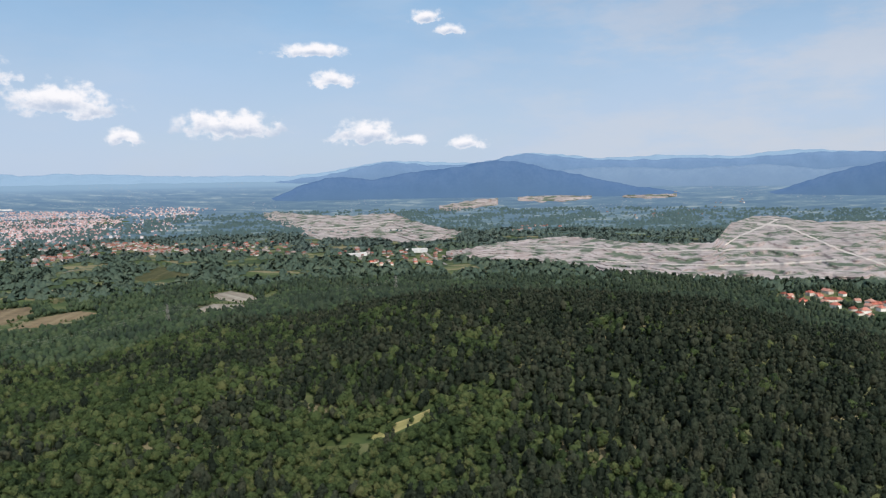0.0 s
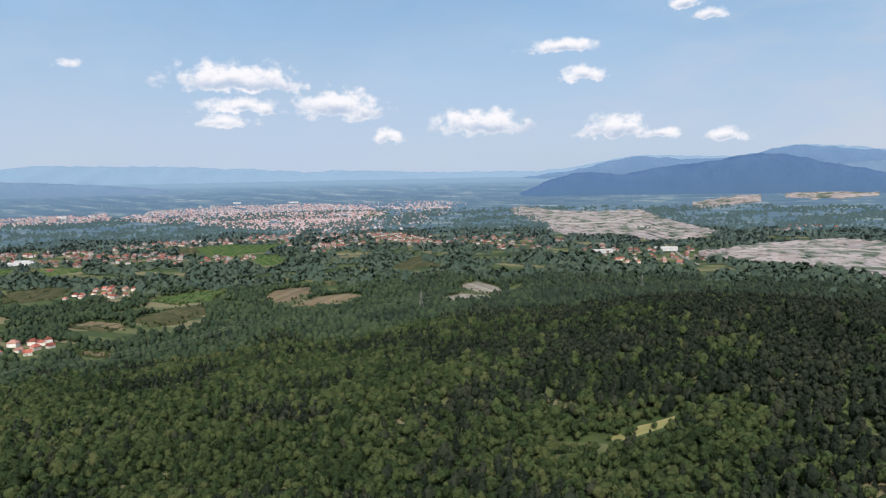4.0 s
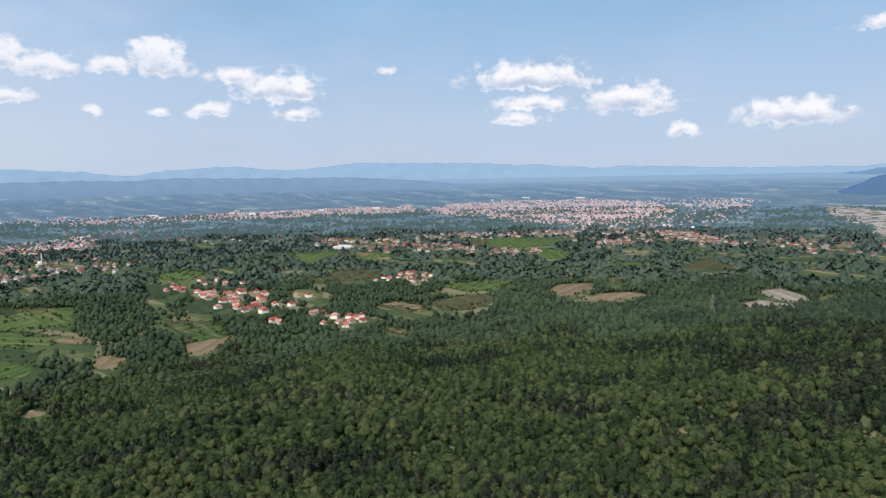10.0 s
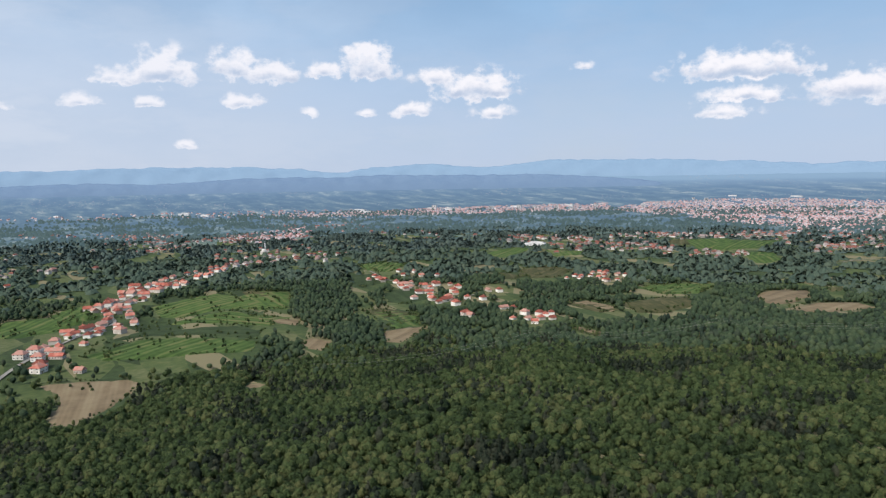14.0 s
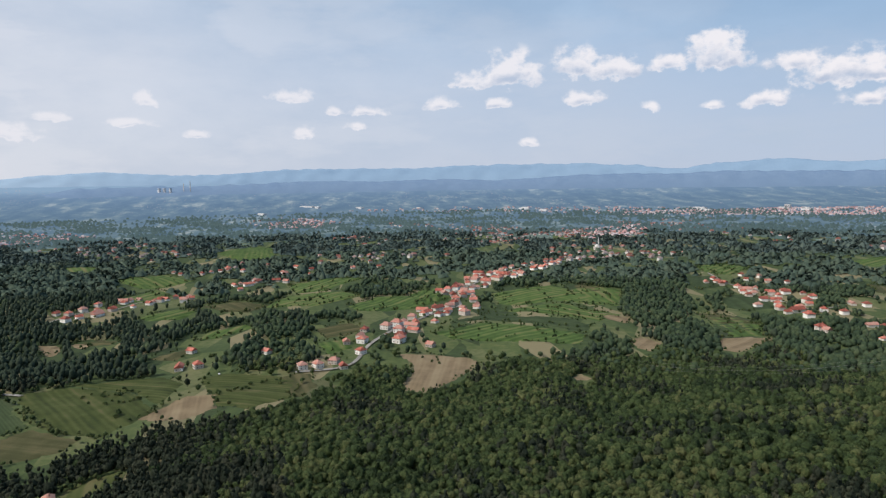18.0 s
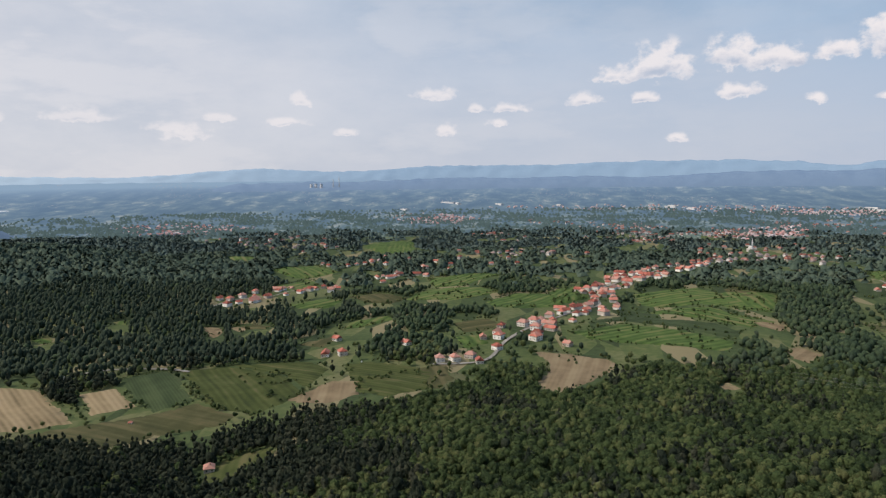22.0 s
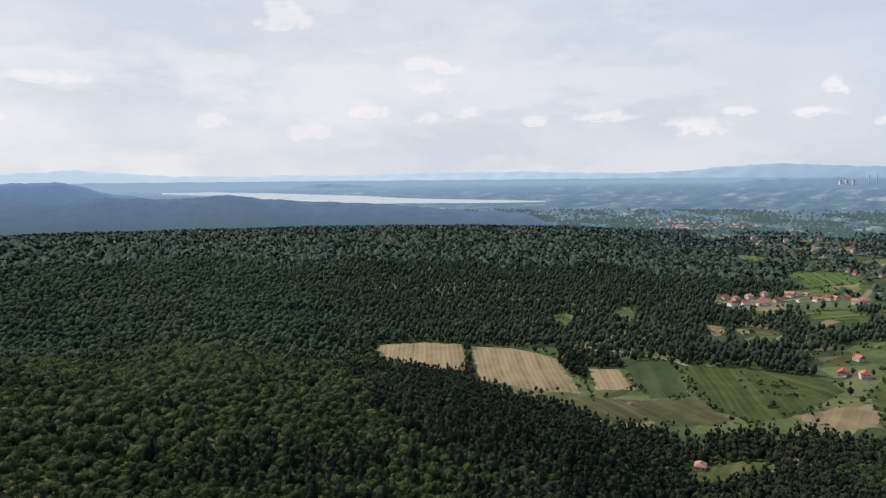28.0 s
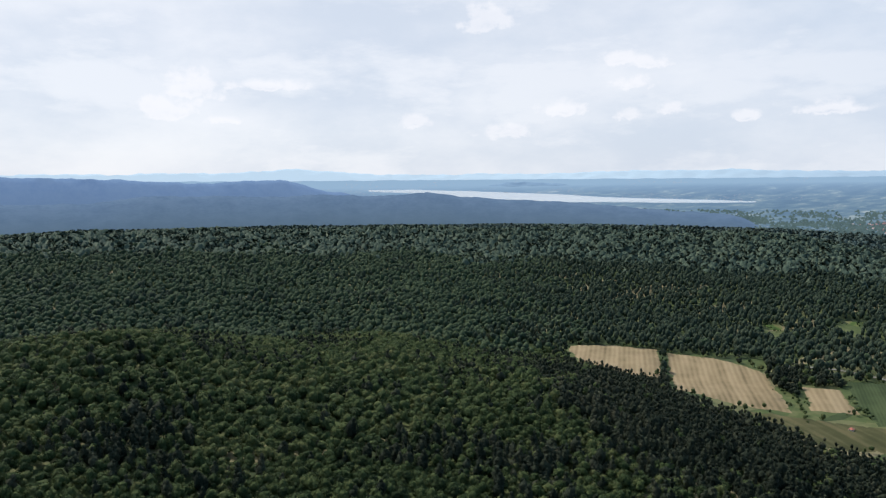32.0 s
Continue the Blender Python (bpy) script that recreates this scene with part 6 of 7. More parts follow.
def pylon(xy, turn, height):
    root = new("pylon")
    root.matrix_world = pose(xy[0], xy[1], float(ground_z(*xy)), 0, 0, turn)

    def bar(bm, a, b, t):
        a, b = Vector(a), Vector(b)
        w = (b - a).normalized()
        u = w.orthogonal().normalized() * t
        s = w.cross(u)
        vs = [bm.verts.new(p + o) for p in (a, b) for o in (u, s, -u, -s)]
        for i in range(4):
            bm.faces.new((vs[i], vs[(i + 1) % 4], vs[4 + (i + 1) % 4], vs[4 + i]))

    levels = [(0, 3.2), (0.3, 2.2), (0.55, 1.4), (0.78, 0.8), (1.0, 0.35)]
    for sx, sy in ((1, 1), (1, -1), (-1, 1), (-1, -1)):
        bm = bmesh.new()
        for (f0, w0), (f1, w1) in zip(levels, levels[1:]):
            bar(bm, (sx * w0, sy * w0, f0 * height), (sx * w1, sy * w1, f1 * height), 0.16)
        part("leg", bm, M_STEEL, root)
    bm = bmesh.new()
    for (f0, w0), (f1, w1) in zip(levels, levels[1:]):
        for a, b in (((1, 1), (1, -1)), ((1, -1), (-1, -1)), ((-1, -1), (-1, 1)), ((-1, 1), (1, 1))):
            bar(bm, (a[0] * w0, a[1] * w0, f0 * height), (b[0] * w1, b[1] * w1, f1 * height), 0.1)
            bar(bm, (b[0] * w0, b[1] * w0, f0 * height), (a[0] * w1, a[1] * w1, f1 * height), 0.1)
    part("bracing", bm, M_STEEL, root)
    for f in (0.72, 0.84, 0.95):
        bm = bmesh.new()
        half = 5.5 if f < 0.9 else 4.2
        bar(bm, (-half, 0, f * height), (half, 0, f * height), 0.2)
        bar(bm, (-half, 0, f * height), (0, 0, f * height + 1.6), 0.1)
        bar(bm, (half, 0, f * height), (0, 0, f * height + 1.6), 0.1)
        part("crossarm", bm, M_STEEL, root)
    tagged(root, "grey steel lattice power pylon in the wood", "pylon", "pylons")


def cables(a, b, height, turn):
    """Three sagging wires between two pylons."""
    pa, pb = Vector((*a, float(ground_z(*a)))), Vector((*b, float(ground_z(*b))))
    side = Vector((math.cos(radians(turn)), math.sin(radians(turn)), 0))
    for off, f in ((-5.3, 0.72), (5.3, 0.72), (-5.3, 0.84), (5.3, 0.84)):
        pts = []
        for i in range(21):
            t = i / 20
            p = pa.lerp(pb, t) + side * off
            p.z += f * height - 4 * 9.0 * t * (1 - t)
            pts.append(p)
        cu = bpy.data.curves.new("power_cable", "CURVE")
        cu.dimensions, cu.bevel_depth, cu.bevel_resolution = "3D", 0.04, 0
        sp = cu.splines.new("POLY")
        sp.points.add(len(pts) - 1)
        for q, p in zip(sp.points, pts):
            q.co = (*p, 1)
        cu.materials.append(M_STEEL)
        ob = new("power_cable", cu)
        tagged(ob, "thin sagging power cable between pylons", "cable", "power cables")


mosque()
power_plant()
PYLONS = [polar(70, 681), polar(52, 762), polar(37, 862), PYLON_A, PYLON_B]
for i, q in enumerate(PYLONS):
    j = PYLONS[min(i + 1, len(PYLONS) - 1)] if i < len(PYLONS) - 1 else q
    o = PYLONS[i - 1] if i == len(PYLONS) - 1 else q
    way = math.degrees(math.atan2(j[1] - o[1], j[0] - o[0])) + 90
    if q in (PYLON_A, PYLON_B):
        pylon(q, way, 30.0)
    if i < len(PYLONS) - 1:
        cables(q, j, 30.0, way)
long_hall(FACTORY, 40, 60, 26, 8, "long white factory hall with a low roof")
long_hall(polar(65.52, 3612), 18, 90, 26, 9, "long white industrial hall on the plain", 0.78)
long_hall(polar(59.69, 3624), 48, 60, 26, 9, "long white industrial hall on the plain", 0.77)
long_hall(polar(58.27, 3560), 23, 50, 26, 9, "long white industrial hall on the plain", 0.80)
long_hall(polar(52.74, 3644), 33, 70, 26, 9, "long white industrial hall on the plain", 0.76)
long_hall(polar(48.52, 3672), 8, 60, 26, 9, "long white industrial hall on the plain", 0.75)
long_hall(polar(32.00, 3956), 8, 90, 26, 9, "long white industrial hall on the plain", 0.61)
long_hall(polar(36.35, 3988), 33, 70, 26, 9, "long white industrial hall on the plain", 0.59)
long_hall(polar(79.06, 3620), 56, 70, 26, 9, "long white industrial hall on the plain", 0.77)
long_hall(polar(77.51, 3548), 36, 60, 26, 9, "long white industrial hall on the plain", 0.80)
long_hall(polar(65.18, 3536), 26, 100, 26, 9, "long white industrial hall on the plain", 0.81)
long_hall(polar(95.90, 3804), 23, 120, 26, 9, "long white industrial hall on the plain", 0.69)
long_hall(polar(92.46, 3752), 38, 70, 26, 9, "long white industrial hall on the plain", 0.71)
long_hall(polar(100.20, 3588), 48, 60, 26, 9, "long white industrial hall on the plain", 0.79)
long_hall(polar(78.95, 3648), 33, 60, 26, 9, "long white industrial hall on the plain", 0.76)
long_hall(polar(65.11, 3516), 3, 90, 26, 9, "long white industrial hall on the plain", 0.81)
long_hall(polar(96.66, 3840), 56, 130, 26, 9, "long white industrial hall on the plain", 0.67)
long_hall(polar(87.62, 3696), 21, 60, 26, 9, "long white industrial hall on the plain", 0.74)
long_hall(polar(2.33, 1948), 15, 60, 26, 9, "long white industrial hall on the plain", 1.00)
long_hall(polar(7.18, 1888), 30, 50, 26, 9, "long white industrial hall on the plain", 1.00)
long_hall(polar(51.10, 2158), 13, 45, 26, 9, "long white industrial hall on the plain", 1.00)


def apartment_block(xy, turn, w, h, k):
    """A pale block of flats with a flat roof and a window band on every floor."""
    root = new("apartment_block")
    root.matrix_world = pose(xy[0], xy[1], float(ground_z(*xy)), 0, 0, turn) @ Matrix.Scale(k, 4)
    bm = bmesh.new()
    box(bm, -w / 2, w / 2, -7, 7, -4, h)
    part("wall", bm, M_WHITE, root)
    bm = bmesh.new()
    box(bm, -w / 2 - 0.5, w / 2 + 0.5, -7.5, 7.5, h, h + 0.8)
    part("roof", bm, M_CONC, root, "flat grey roof")
    for f in range(int(h / 3)):
        for s in (-1, 1):
            bm = bmesh.new()
            box(bm, -w / 2 + 1, w / 2 - 1, s * 7 - 0.1, s * 7 + 0.1, f * 3 + 1.0, f * 3 + 2.3)
            part("window_band", bm, M_GLASS, root)
    tagged(root, "pale block of flats at the edge of town", "apartment block", "apartment blocks")


apartment_block(polar(39.12, 3880), 0, 22, 15, 0.65)
apartment_block(polar(38.20, 3832), 47, 29, 20, 0.68)
apartment_block(polar(59.49, 3608), 24, 36, 25, 0.78)
apartment_block(polar(58.34, 3572), 1, 43, 17, 0.79)
apartment_block(polar(54.87, 3568), 48, 26, 22, 0.79)
apartment_block(polar(52.56, 3572), 25, 33, 27, 0.79)
apartment_block(polar(51.27, 3564), 2, 40, 19, 0.80)
apartment_block(polar(49.57, 3552), 49, 23, 24, 0.80)
apartment_block(polar(48.43, 3568), 26, 30, 16, 0.79)
apartment_block(polar(42.83, 3612), 3, 37, 21, 0.78)
apartment_block(polar(33.37, 3752), 50, 44, 26, 0.71)
apartment_block(polar(46.49, 3608), 27, 27, 18, 0.78)


def car(xy, turn, paint, label):
    root = new("car")
    root.matrix_world = pose(xy[0], xy[1], float(ground_z(*xy)) + 1.45, 0, 0, turn)
    bm = bmesh.new()
    profile = [(-2.1, 0.35), (-2.1, 0.85), (-1.3, 0.95), (-0.8, 1.42), (0.7, 1.42), (1.25, 0.95), (2.1, 0.8), (2.1, 0.35)]
    sides = [[bm.verts.new((x, y, z)) for x, z in profile] for y in (-0.85, 0.85)]
    bm.faces.new(sides[0])
    bm.faces.new(sides[1][::-1])
    for i in range(len(profile)):
        j = (i + 1) % len(profile)
        bm.faces.new((sides[0][j], sides[0][i], sides[1][i], sides[1][j]))
    body = part("body", bm, paint, root)
    for y in (-0.87, 0.87):
        bm = bmesh.new()
        box(bm, -0.8, 0.75, y - 0.02, y + 0.02, 0.98, 1.34)
        part("window", bm, M_GLASS, body)
    for x in (-1.3, 1.3):
        for y in (-0.85, 0.85):
            bm = bmesh.new()
            lathe(bm, [(0.33, -0.1), (0.33, 0.1)], 10)
            w = part("wheel", bm, M_TYRE, root)
            w.matrix_local = pose(x, y, 0.33, 90)
    tagged(root, label, "car", "parked cars")


M_TYRE = plain("black_tyre", (0.03, 0.03, 0.03), 0.8)
car(polar(104.02, 792), 20, M_WHITE, "white car parked on the meadow edge")
car(polar(126.25, 828), 40, M_WHITE, "white van parked by the country road")
car(polar(93.44, 798), 30, M_STEEL, "grey car parked by the village houses")
car(polar(106.83, 830), 70, M_WHITE, "white car in the farmyard")
car(polar(90.57, 942), 40, M_DOOR, "dark red car on the village street")
car(polar(96.02, 774), 80, M_STEEL, "grey car beside a white house")



# ---- town ----
def town(label, outline, count, seed, big=1.0):
    """Hundreds of small roofs on the plain: walls and roofs joined."""
    r = np.random.RandomState(seed)
    o = np.array([polar(a, d) for a, d in outline])
    x = r.uniform(o[:, 0].min(), o[:, 0].max(), count * 12)
    y = r.uniform(o[:, 1].min(), o[:, 1].max(), count * 12)
    ok = inside(x, y, o) & (waves(x, y, 260, seed) > -0.75)
    x, y = x[ok][:count], y[ok][:count]
    d = np.hypot(x, y)
    joined_houses(label, x, y, d / true_range(d) * big, r.choice([0.3, 1.87], len(x)) + r.normal(0, 0.15, len(x)), r)


def joined_houses(label, x, y, k, a, r, walls=None, roofs=None):
    z = ground_z(x, y)
    n = len(x)
    w, l, h = r.uniform(9, 15, n) * k, r.uniform(8, 11, n) * k, r.choice([3.0, 3.5, 4.5, 5, 7], n) * k
    c, s = np.cos(a), np.sin(a)

    def spot(ux, uy, uz):
        lx, ly = ux * w / 2, uy * l / 2
        return np.stack([x + c * lx - s * ly, y + s * lx + c * ly, z + uz], -1)

    base = [spot(ux, uy, -3 * k) for ux, uy in ((-1, -1), (1, -1), (1, 1), (-1, 1))]
    top = [spot(ux, uy, h) for ux, uy in ((-1, -1), (1, -1), (1, 1), (-1, 1))]
    V = np.stack(base + top, 1).reshape(-1, 3)
    quad = np.array([[0, 1, 5, 4], [1, 2, 6, 5], [2, 3, 7, 6], [3, 0, 4, 7]])
    Fq = (quad[None] + (np.arange(n) * 8)[:, None, None]).reshape(-1, 4)
    tint = np.repeat(r.uniform(0, 1, n), 8)
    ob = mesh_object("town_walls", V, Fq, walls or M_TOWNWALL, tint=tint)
    tagged(ob, "pale walls of " + label, "town", kind="stuff")
    e = 1.12
    eave = [spot(ux * e, uy * e, h - 0.3 * k) for ux, uy in ((-1, -1), (1, -1), (1, 1), (-1, 1))]
    rid = [spot(ux * 0.7, 0, h + 3.8 * k) for ux in (-1, 1)]
    V = np.stack(eave + rid, 1).reshape(-1, 3)
    tri = np.array([[0, 1, 5], [0, 5, 4], [2, 3, 4], [2, 4, 5], [1, 2, 5], [3, 0, 4]])
    Ft = (tri[None] + (np.arange(n) * 6)[:, None, None]).reshape(-1, 3)
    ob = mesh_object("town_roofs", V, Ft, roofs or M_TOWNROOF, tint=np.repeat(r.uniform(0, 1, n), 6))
    tagged(ob, "red and brown roofs of " + label, "town", kind="stuff")


# town walls and roofs: haze put into the colours, greyed and washed out
M_TOWNWALL = surface("hazed_town_render", [(0.30, 0.29, 0.30), (0.40, 0.385, 0.39), (0.54, 0.53, 0.54)], 0.02, tint="tint", bump=0)
M_TOWNROOF = surface("hazed_town_tiles", [(0.31, 0.175, 0.165), (0.39, 0.22, 0.21), (0.42, 0.27, 0.265), (0.42, 0.38, 0.39)], 0.02, tint="tint", bump=0)
town("the red-roofed town on the plain",
     ((45.6, 3508), (42.8, 3784), (36.8, 3904), (30.9, 3908), (26.4, 3800), (24.6, 3496), (26.4, 2996), (31.3, 2840), (35.5, 2960), (40.1, 3272)), 4300, 41, 0.72)
town("the town's western quarters",
     ((71.3, 3476), (66.1, 3548), (59.1, 3656), (51.9, 3716), (45.6, 3768), (45.1, 3504), (52.8, 3428), (60.3, 3388), (67.9, 3392), (71.4, 3364)), 1700, 42, 0.75)
town("the town's eastern suburbs",
     ((32.4, 3652), (28.2, 3912), (20.1, 3936), (19.3, 3620), (22.2, 2836), (26.9, 2720), (32.5, 2676)), 520, 43, 0.8)
town("settlements along the plain's edge",
     ((95, 3664), (88.5, 3744), (79.4, 3716), (70.7, 3676), (65.5, 3636), (65.5, 3432), (72.8, 3424), (81.7, 3528), (88.5, 3568)), 200, 44, 0.95)
town("a suburb behind the hills",
     ((123, 3124), (118.7, 3272), (114.3, 3128), (111.6, 2960), (116.2, 2776), (120.5, 2844)), 150, 45, 1.0)
town("a far suburb",
     ((101, 3200), (97.3, 3408), (94.2, 3224), (96, 3000), (99.6, 3016)), 150, 46, 1.0)
town("the far roofs",
     ((25.5, 3712), (20.4, 3900), (17.9, 3772), (21.2, 3488)), 110, 47, 1.0)
town("scattered far houses",
     ((75.4, 2696), (72.8, 2892), (69.9, 3000), (69.5, 2792), (71.1, 2396), (74.1, 2406)), 120, 48, 1.0)
if FAR_HOUSES:
    fh = np.array(FAR_HOUSES)
    joined_houses("the far villages", fh[:, 0], fh[:, 1], fh[:, 2] * 0.9, fh[:, 3], np.random.RandomState(5),
                  surface("village_render", [(0.20, 0.19, 0.18), (0.30, 0.29, 0.28), (0.50, 0.49, 0.48)], 0.02, tint="tint", bump=0),
                  surface("village_tiles", [(0.15, 0.065, 0.050), (0.22, 0.088, 0.066), (0.26, 0.12, 0.095), (0.24, 0.20, 0.19)], 0.02, tint="tint", bump=0))


# ---- single trees, hedges, orchards ----
def tree_proto(kind, seed):
    root = new("tree")
    bm = bmesh.new()
    if kind == "pine":
        lathe(bm, [(0.28, -0.5), (0.2, 5), (0.08, 12)], 7)
    else:
        lathe(bm, [(0.34, -0.5), (0.24, 2.4), (0.14, 5.5)], 7)
        for i in range(4):
            a = i * 1.6 + seed
            p, q = Vector((0, 0, 2.6)), Vector((2.0 * math.cos(a), 2.0 * math.sin(a), 5.0))
            vs = [bm.verts.new(p + Vector(o)) for o in ((0.12, 0, 0), (-0.06, 0.1, 0), (-0.06, -0.1, 0))] + [bm.verts.new(q)]
            for f in ((0, 1, 3), (1, 2, 3), (2, 0, 3)):
                bm.faces.new([vs[g] for g in f])
    part("trunk", bm, M_BARK, root, "brown trunk")
    v, f = (pine_proto if kind == "pine" else broad_proto)(seed, 130, 0.5, 4)
    cr = mesh_object("crown", v, f, M_PINE if kind == "pine" else M_GREEN, tint=np.full(len(v), 0.25 + 0.2 * (seed % 4)), smooth=True)
    cr.parent = root
    return root


TREES = {}


def tree_at(kind, seed, xy, size, turn, label, group=""):
    m = pose(xy[0], xy[1], float(ground_z(*xy)), 0, 0, turn) @ Matrix.Scale(size, 4)
    if (kind, seed) not in TREES:
        ob = TREES[kind, seed] = tree_proto(kind, seed)
        ob.matrix_world = m
    else:
        src = TREES[kind, seed]
        keep = src.scale.copy()
        src.scale = (1, 1, 1)
        ob = copy_thing(src, m)
        src.scale = keep
    return tagged(ob, label, "tree", group)


def tree_line(label, group, count, line, spread, size):
    p = [Vector(polar(a, d)) for a, d in line]
    r = random.Random(count + int(p[0].x * 3))
    for k in range(count):
        u = (k + r.uniform(-0.3, 0.3) + 0.5) / count * (len(p) - 1)
        i = min(max(int(u), 0), len(p) - 2)
        q = p[i].lerp(p[i + 1], u - i)
        xy = (q.x + r.gauss(0, spread), q.y + r.gauss(0, spread))
        tree_at("broad", r.randint(1, 4), xy, size * r.uniform(0.7, 1.25), r.uniform(0, 360), label, group)


tree_line("leafy tree between the stubble fields", "field trees", 5, ((135.5, 765), (135.3, 742), (135, 712)), 3, 0.6)
tree_line("hedge tree between stubble and maize", "field hedge", 16, ((126.3, 768), (125.8, 726), (125.2, 690), (124.7, 654)), 1.5, 0.42)
tree_line("fruit tree in the meadow", "meadow fruit trees", 12, ((113.6, 768), (112.3, 762), (110.8, 762)), 5, 0.4)
tree_line("fruit tree in the meadow", "meadow fruit trees", 10, ((112.9, 740), (111.3, 730), (109.8, 734)), 4, 0.42)
tree_line("round bush in the meadow", "meadow bushes", 3, ((111.7, 686), (111.4, 694)), 2, 0.6)
tree_line("fruit tree in the meadow", "meadow fruit trees", 16, ((104, 708), (102.5, 714), (100.9, 740)), 5, 0.42)
tree_line("tree along the field edge", "field trees", 14, ((118, 770), (117.2, 714), (115.7, 676), (112.8, 636)), 4, 0.5)
tree_line("bush along the road", "road trees", 22, ((133.2, 862), (129, 824), (124.4, 812), (119.1, 806), (115.8, 820)), 5, 0.6)
tree_line("garden tree in the village", "village trees", 40, ((97.2, 806), (93.9, 836), (90.6, 942), (86.3, 1064), (84, 1212), (81.2, 1404), (77.1, 1674)), 22, 0.6)
tree_line("garden tree by the farm", "farm trees", 14, ((105.3, 890), (103.5, 850), (101.3, 792), (98.6, 762)), 8, 0.55)
tree_line("tree among strip fields", "strip field trees", 26, ((85.9, 938), (81.7, 978), (77.6, 1000), (74, 970)), 16, 0.45)
tree_line("tree among strip fields", "strip field trees", 26, ((83.1, 1088), (79.4, 1128), (74.9, 1144), (71.4, 1144)), 14, 0.5)
tree_line("tree beside the cottage", "cottage trees", 9, ((115.6, 550), (114.3, 556), (112.7, 546)), 5, 0.55)
tree_line("tree by the ridge village", "village trees", 18, ((115, 1170), (111.8, 1204), (107.7, 1246), (105.1, 1304)), 14, 0.6)
tree_line("broad green tree among the meadows", "meadow trees", 22, ((105.1, 1146), (101.6, 1156), (97.9, 1248), (93.3, 1254)), 14, 0.7)
tree_line("green garden tree in the hamlet", "hamlet trees", 22, ((63.8, 1444), (61, 1334), (57.3, 1158), (53.6, 1050)), 16, 0.6)
tree_line("bush in the clearing", "clearing bushes", 6, ((6.4, 368), (4.5, 374), (2.3, 386)), 3, 0.45)
tree_line("tree on the fallow field", "field trees", 5, ((86.1, 830), (86.5, 792), (87.4, 822)), 3, 0.5)

# ---- planting ----
def plant_band(tag, d0, d1, step, broad, pines, mats, grow, seed, reach=(0, 0)):
    """A belt of woodland, whose inner and outer edges wander and mingle with the next belt."""
    x, y = scatter(d0 - reach[0], d1 + reach[1], step, seed)
    r = np.random.RandomState(seed + 1)
    d = np.hypot(x, y)
    own = d + 55 * waves(x, y, 260, 95) + r.normal(0, 30, len(x))
    keep = (r.uniform(0, 1, len(x)) < wooded(x, y)) & ((own >= d0) | (reach[0] == 0)) & ((own < d1) | (reach[1] == 0))
    x, y, d = x[keep], y[keep], d[keep]
    pine = r.uniform(0, 1, len(x)) < pine_share(x, y)
    k = d / true_range(d) * grow
    b = ~pine
    plant_all("broadleaf_wood", x[b], y[b], broad, k[b], mats[0], "dense green broadleaf trees on " + tag, seed + 2, True)
    plant_all("pine_wood", x[pine], y[pine], pines, k[pine] * (1.15 if d0 < 700 else 1.0), mats[1], "dark pine trees on " + tag, seed + 3, True)


plant_band("the hilltop", 30, 250, 9.5, [dome_proto(60 + i) for i in range(4)], [pine_proto(70 + i, 0, 1.0, 2) for i in range(4)], (M_GREEN, M_PINE), 1.0, 50)
plant_band("the near hillside", 250, 420, 4.9, [broad_proto(110 + i, 80, 0.66, 3) for i in range(9)],
           [pine_proto(130 + i, 78, 0.62, 3) for i in range(8)], (M_GREEN, M_PINE), 0.70, 100, (0, 140))
plant_band("the hillside", 420, 800, 5.5, [broad_proto(210 + i, 22, 1.05, 1) for i in range(10)],
           [pine_proto(230 + i, 18, 0.95, 2) for i in range(8)], (M_GREEN, M_PINE), 0.76, 200, (140, 140))
# from here outward the tree colours carry the painted haze
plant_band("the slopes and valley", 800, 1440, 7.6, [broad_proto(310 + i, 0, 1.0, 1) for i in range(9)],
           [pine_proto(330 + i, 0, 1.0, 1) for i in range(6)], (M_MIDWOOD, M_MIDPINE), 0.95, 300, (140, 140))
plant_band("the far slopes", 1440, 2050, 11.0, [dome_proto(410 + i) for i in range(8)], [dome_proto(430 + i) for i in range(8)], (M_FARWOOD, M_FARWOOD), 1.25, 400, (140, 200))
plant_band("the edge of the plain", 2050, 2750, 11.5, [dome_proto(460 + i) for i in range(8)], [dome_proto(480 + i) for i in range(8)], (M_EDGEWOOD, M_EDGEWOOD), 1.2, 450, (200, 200))


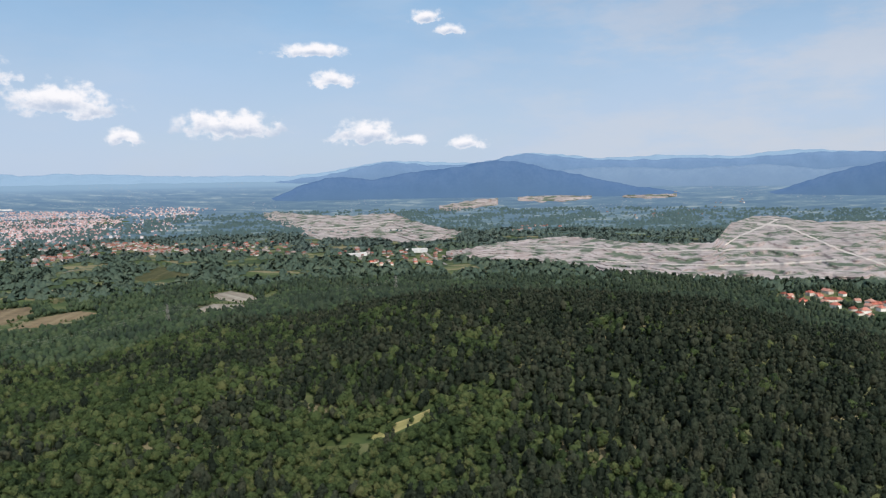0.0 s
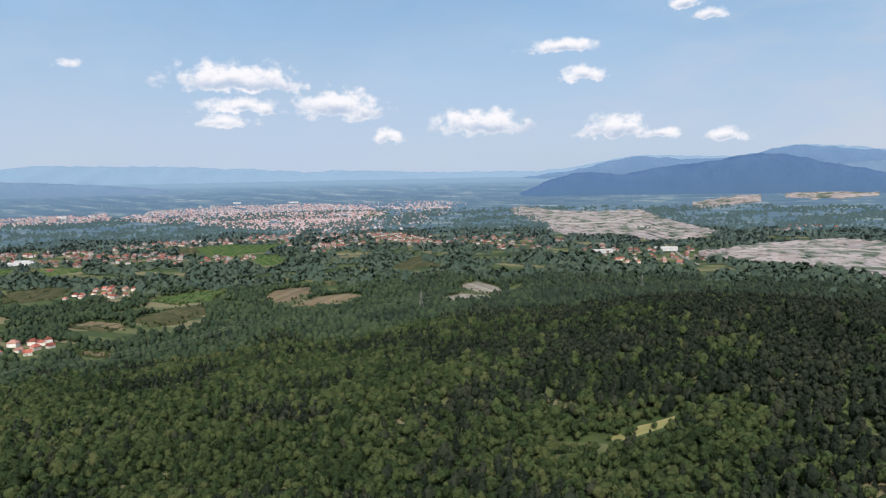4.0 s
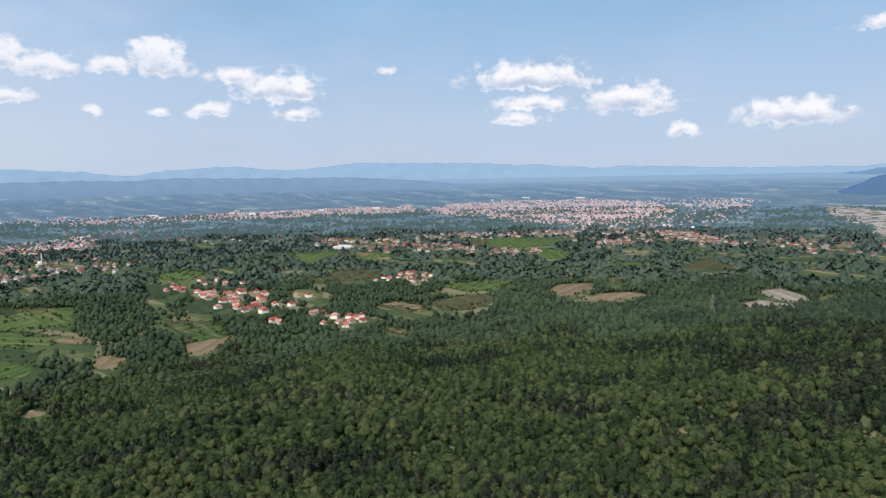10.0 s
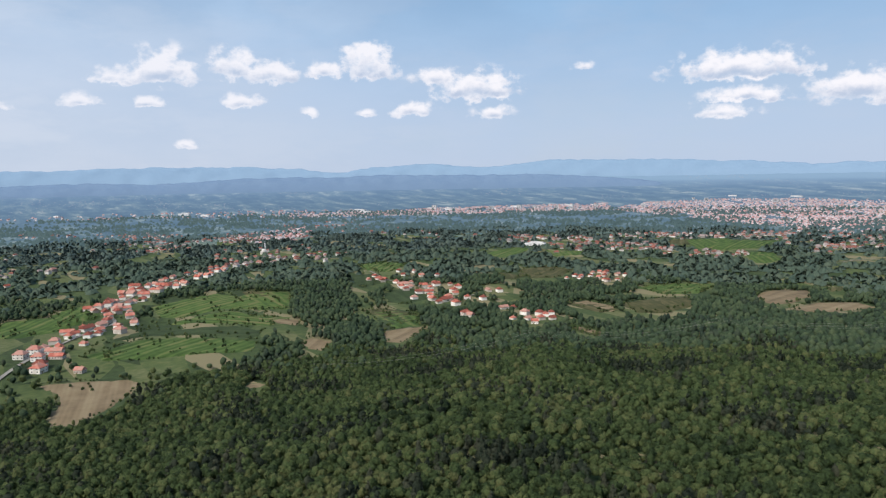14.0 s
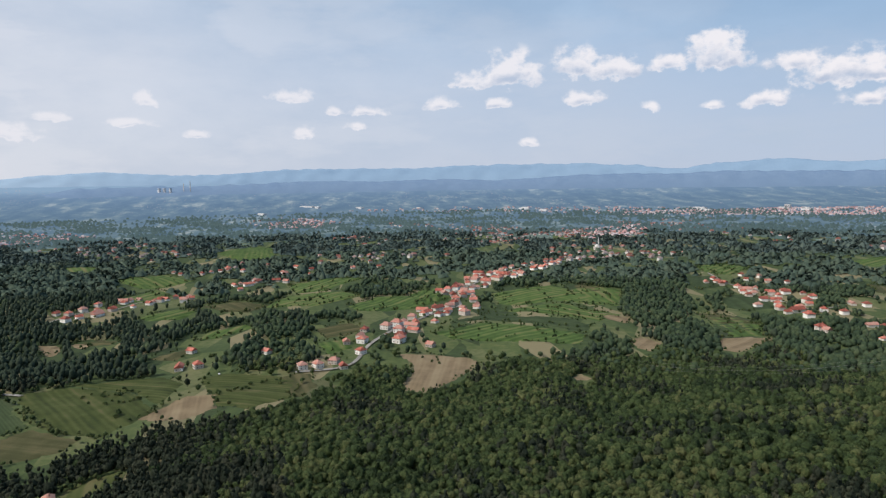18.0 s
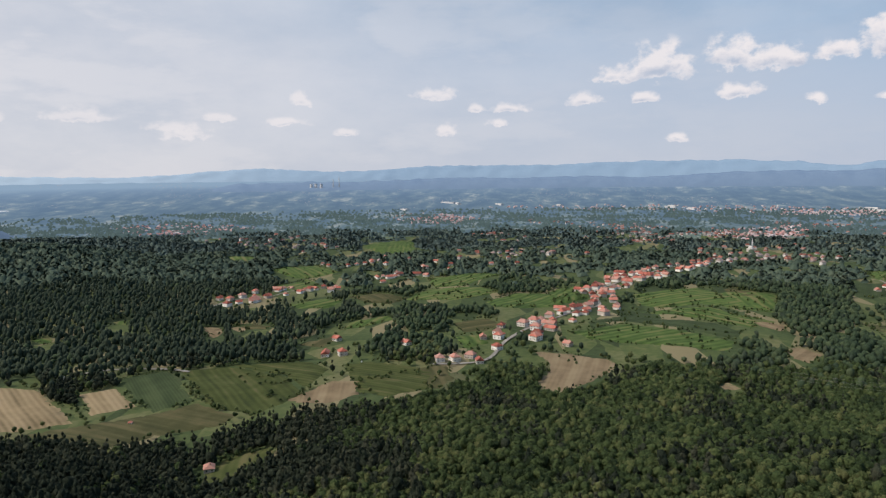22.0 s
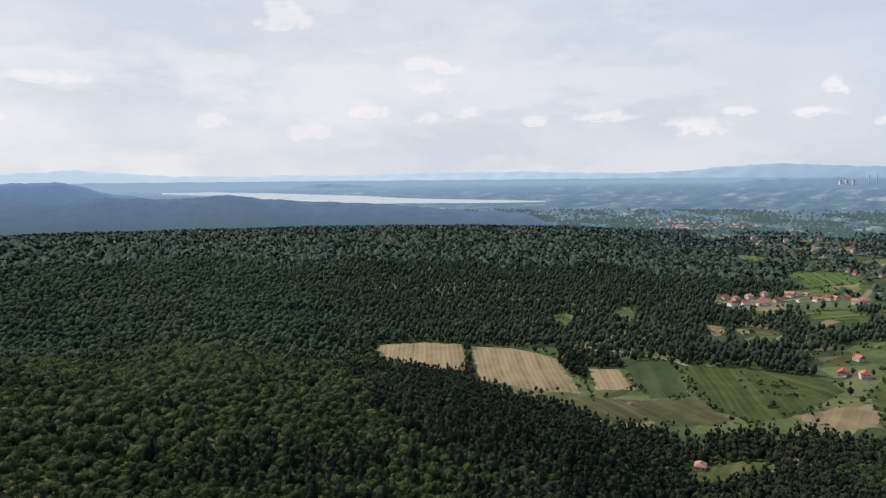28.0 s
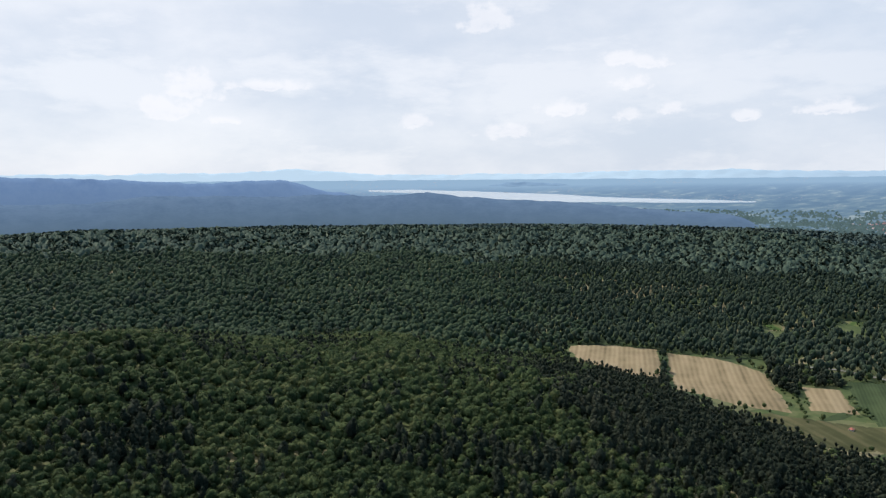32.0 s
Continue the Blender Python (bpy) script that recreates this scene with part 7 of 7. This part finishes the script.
def hedgerows():
    """Bushes and small trees along the edges of the fields."""
    r = np.random.RandomState(77)
    X, Y = [], []
    for mat, outline, far in FIELD_SHAPES:
        if far > 1900:
            continue
        for k in range(len(outline)):
            (x0, y0), (x1, y1) = outline[k - 1], outline[k]
            n = max(2, int(math.hypot(x1 - x0, y1 - y0) / 4.5))
            t = (np.arange(n) + r.uniform(0, 1, n)) / n
            X.append(x0 + (x1 - x0) * t + r.normal(0, 1.6, n))
            Y.append(y0 + (y1 - y0) * t + r.normal(0, 1.6, n))
        if mat is MEADOW and far > 640:
            # rows of fruit trees and bushes between the strips
            p = np.array(outline)
            side = max((p[i] - p[i - 1] for i in range(len(p))), key=lambda v: math.hypot(v[0], v[1]))
            u = side / math.hypot(side[0], side[1])
            v = np.array((-u[1], u[0]))
            mid = p.mean(0)
            for off in np.arange(-160, 161, 21.0):
                t = np.arange(-200, 200, 5.0) + r.uniform(-1.5, 1.5, 80)
                q = mid + u * t[:, None] + v * (off + r.normal(0, 0.9, 80))[:, None]
                ok = inside(q[:, 0], q[:, 1], outline) & (waves(t, t * 0 + off * 5, 70, 74) > 0.25)
                X.append(q[ok, 0])
                Y.append(q[ok, 1])
    x, y = np.concatenate(X), np.concatenate(Y)
    keep = waves(x, y, 60, 71) + 0.5 * waves(x, y, 23, 72) > 0.0
    for a, b in PLOTS:
        keep &= (x - a) ** 2 + (y - b) ** 2 > 110
    x, y = x[keep], y[keep]
    plant_all("hedgerow", x, y, [broad_proto(700 + i, 8, 0.9, 2) for i in range(5)], r.uniform(0.22, 0.62, len(x)), M_GREEN, "leafy hedges and bushes along the field edges", 79, True)


hedgerows()
# trees between the roofs of the town and on the near plain, glowing with painted haze
x, y = scatter(2640, 3600, 17.0, 900)
a = bearing(x, y)
keep = np.random.RandomState(7).uniform(0, 1, len(x)) < np.where((a > 139) & (np.hypot(x, y) < 3050) & (waves(x, y, 500, 63) > -0.9), 0.9, np.where(waves(x, y, 420, 61) + 0.6 * waves(x, y, 150, 62) > 0.1, 0.85, 0.14))
x, y = x[keep], y[keep]
d = np.hypot(x, y)
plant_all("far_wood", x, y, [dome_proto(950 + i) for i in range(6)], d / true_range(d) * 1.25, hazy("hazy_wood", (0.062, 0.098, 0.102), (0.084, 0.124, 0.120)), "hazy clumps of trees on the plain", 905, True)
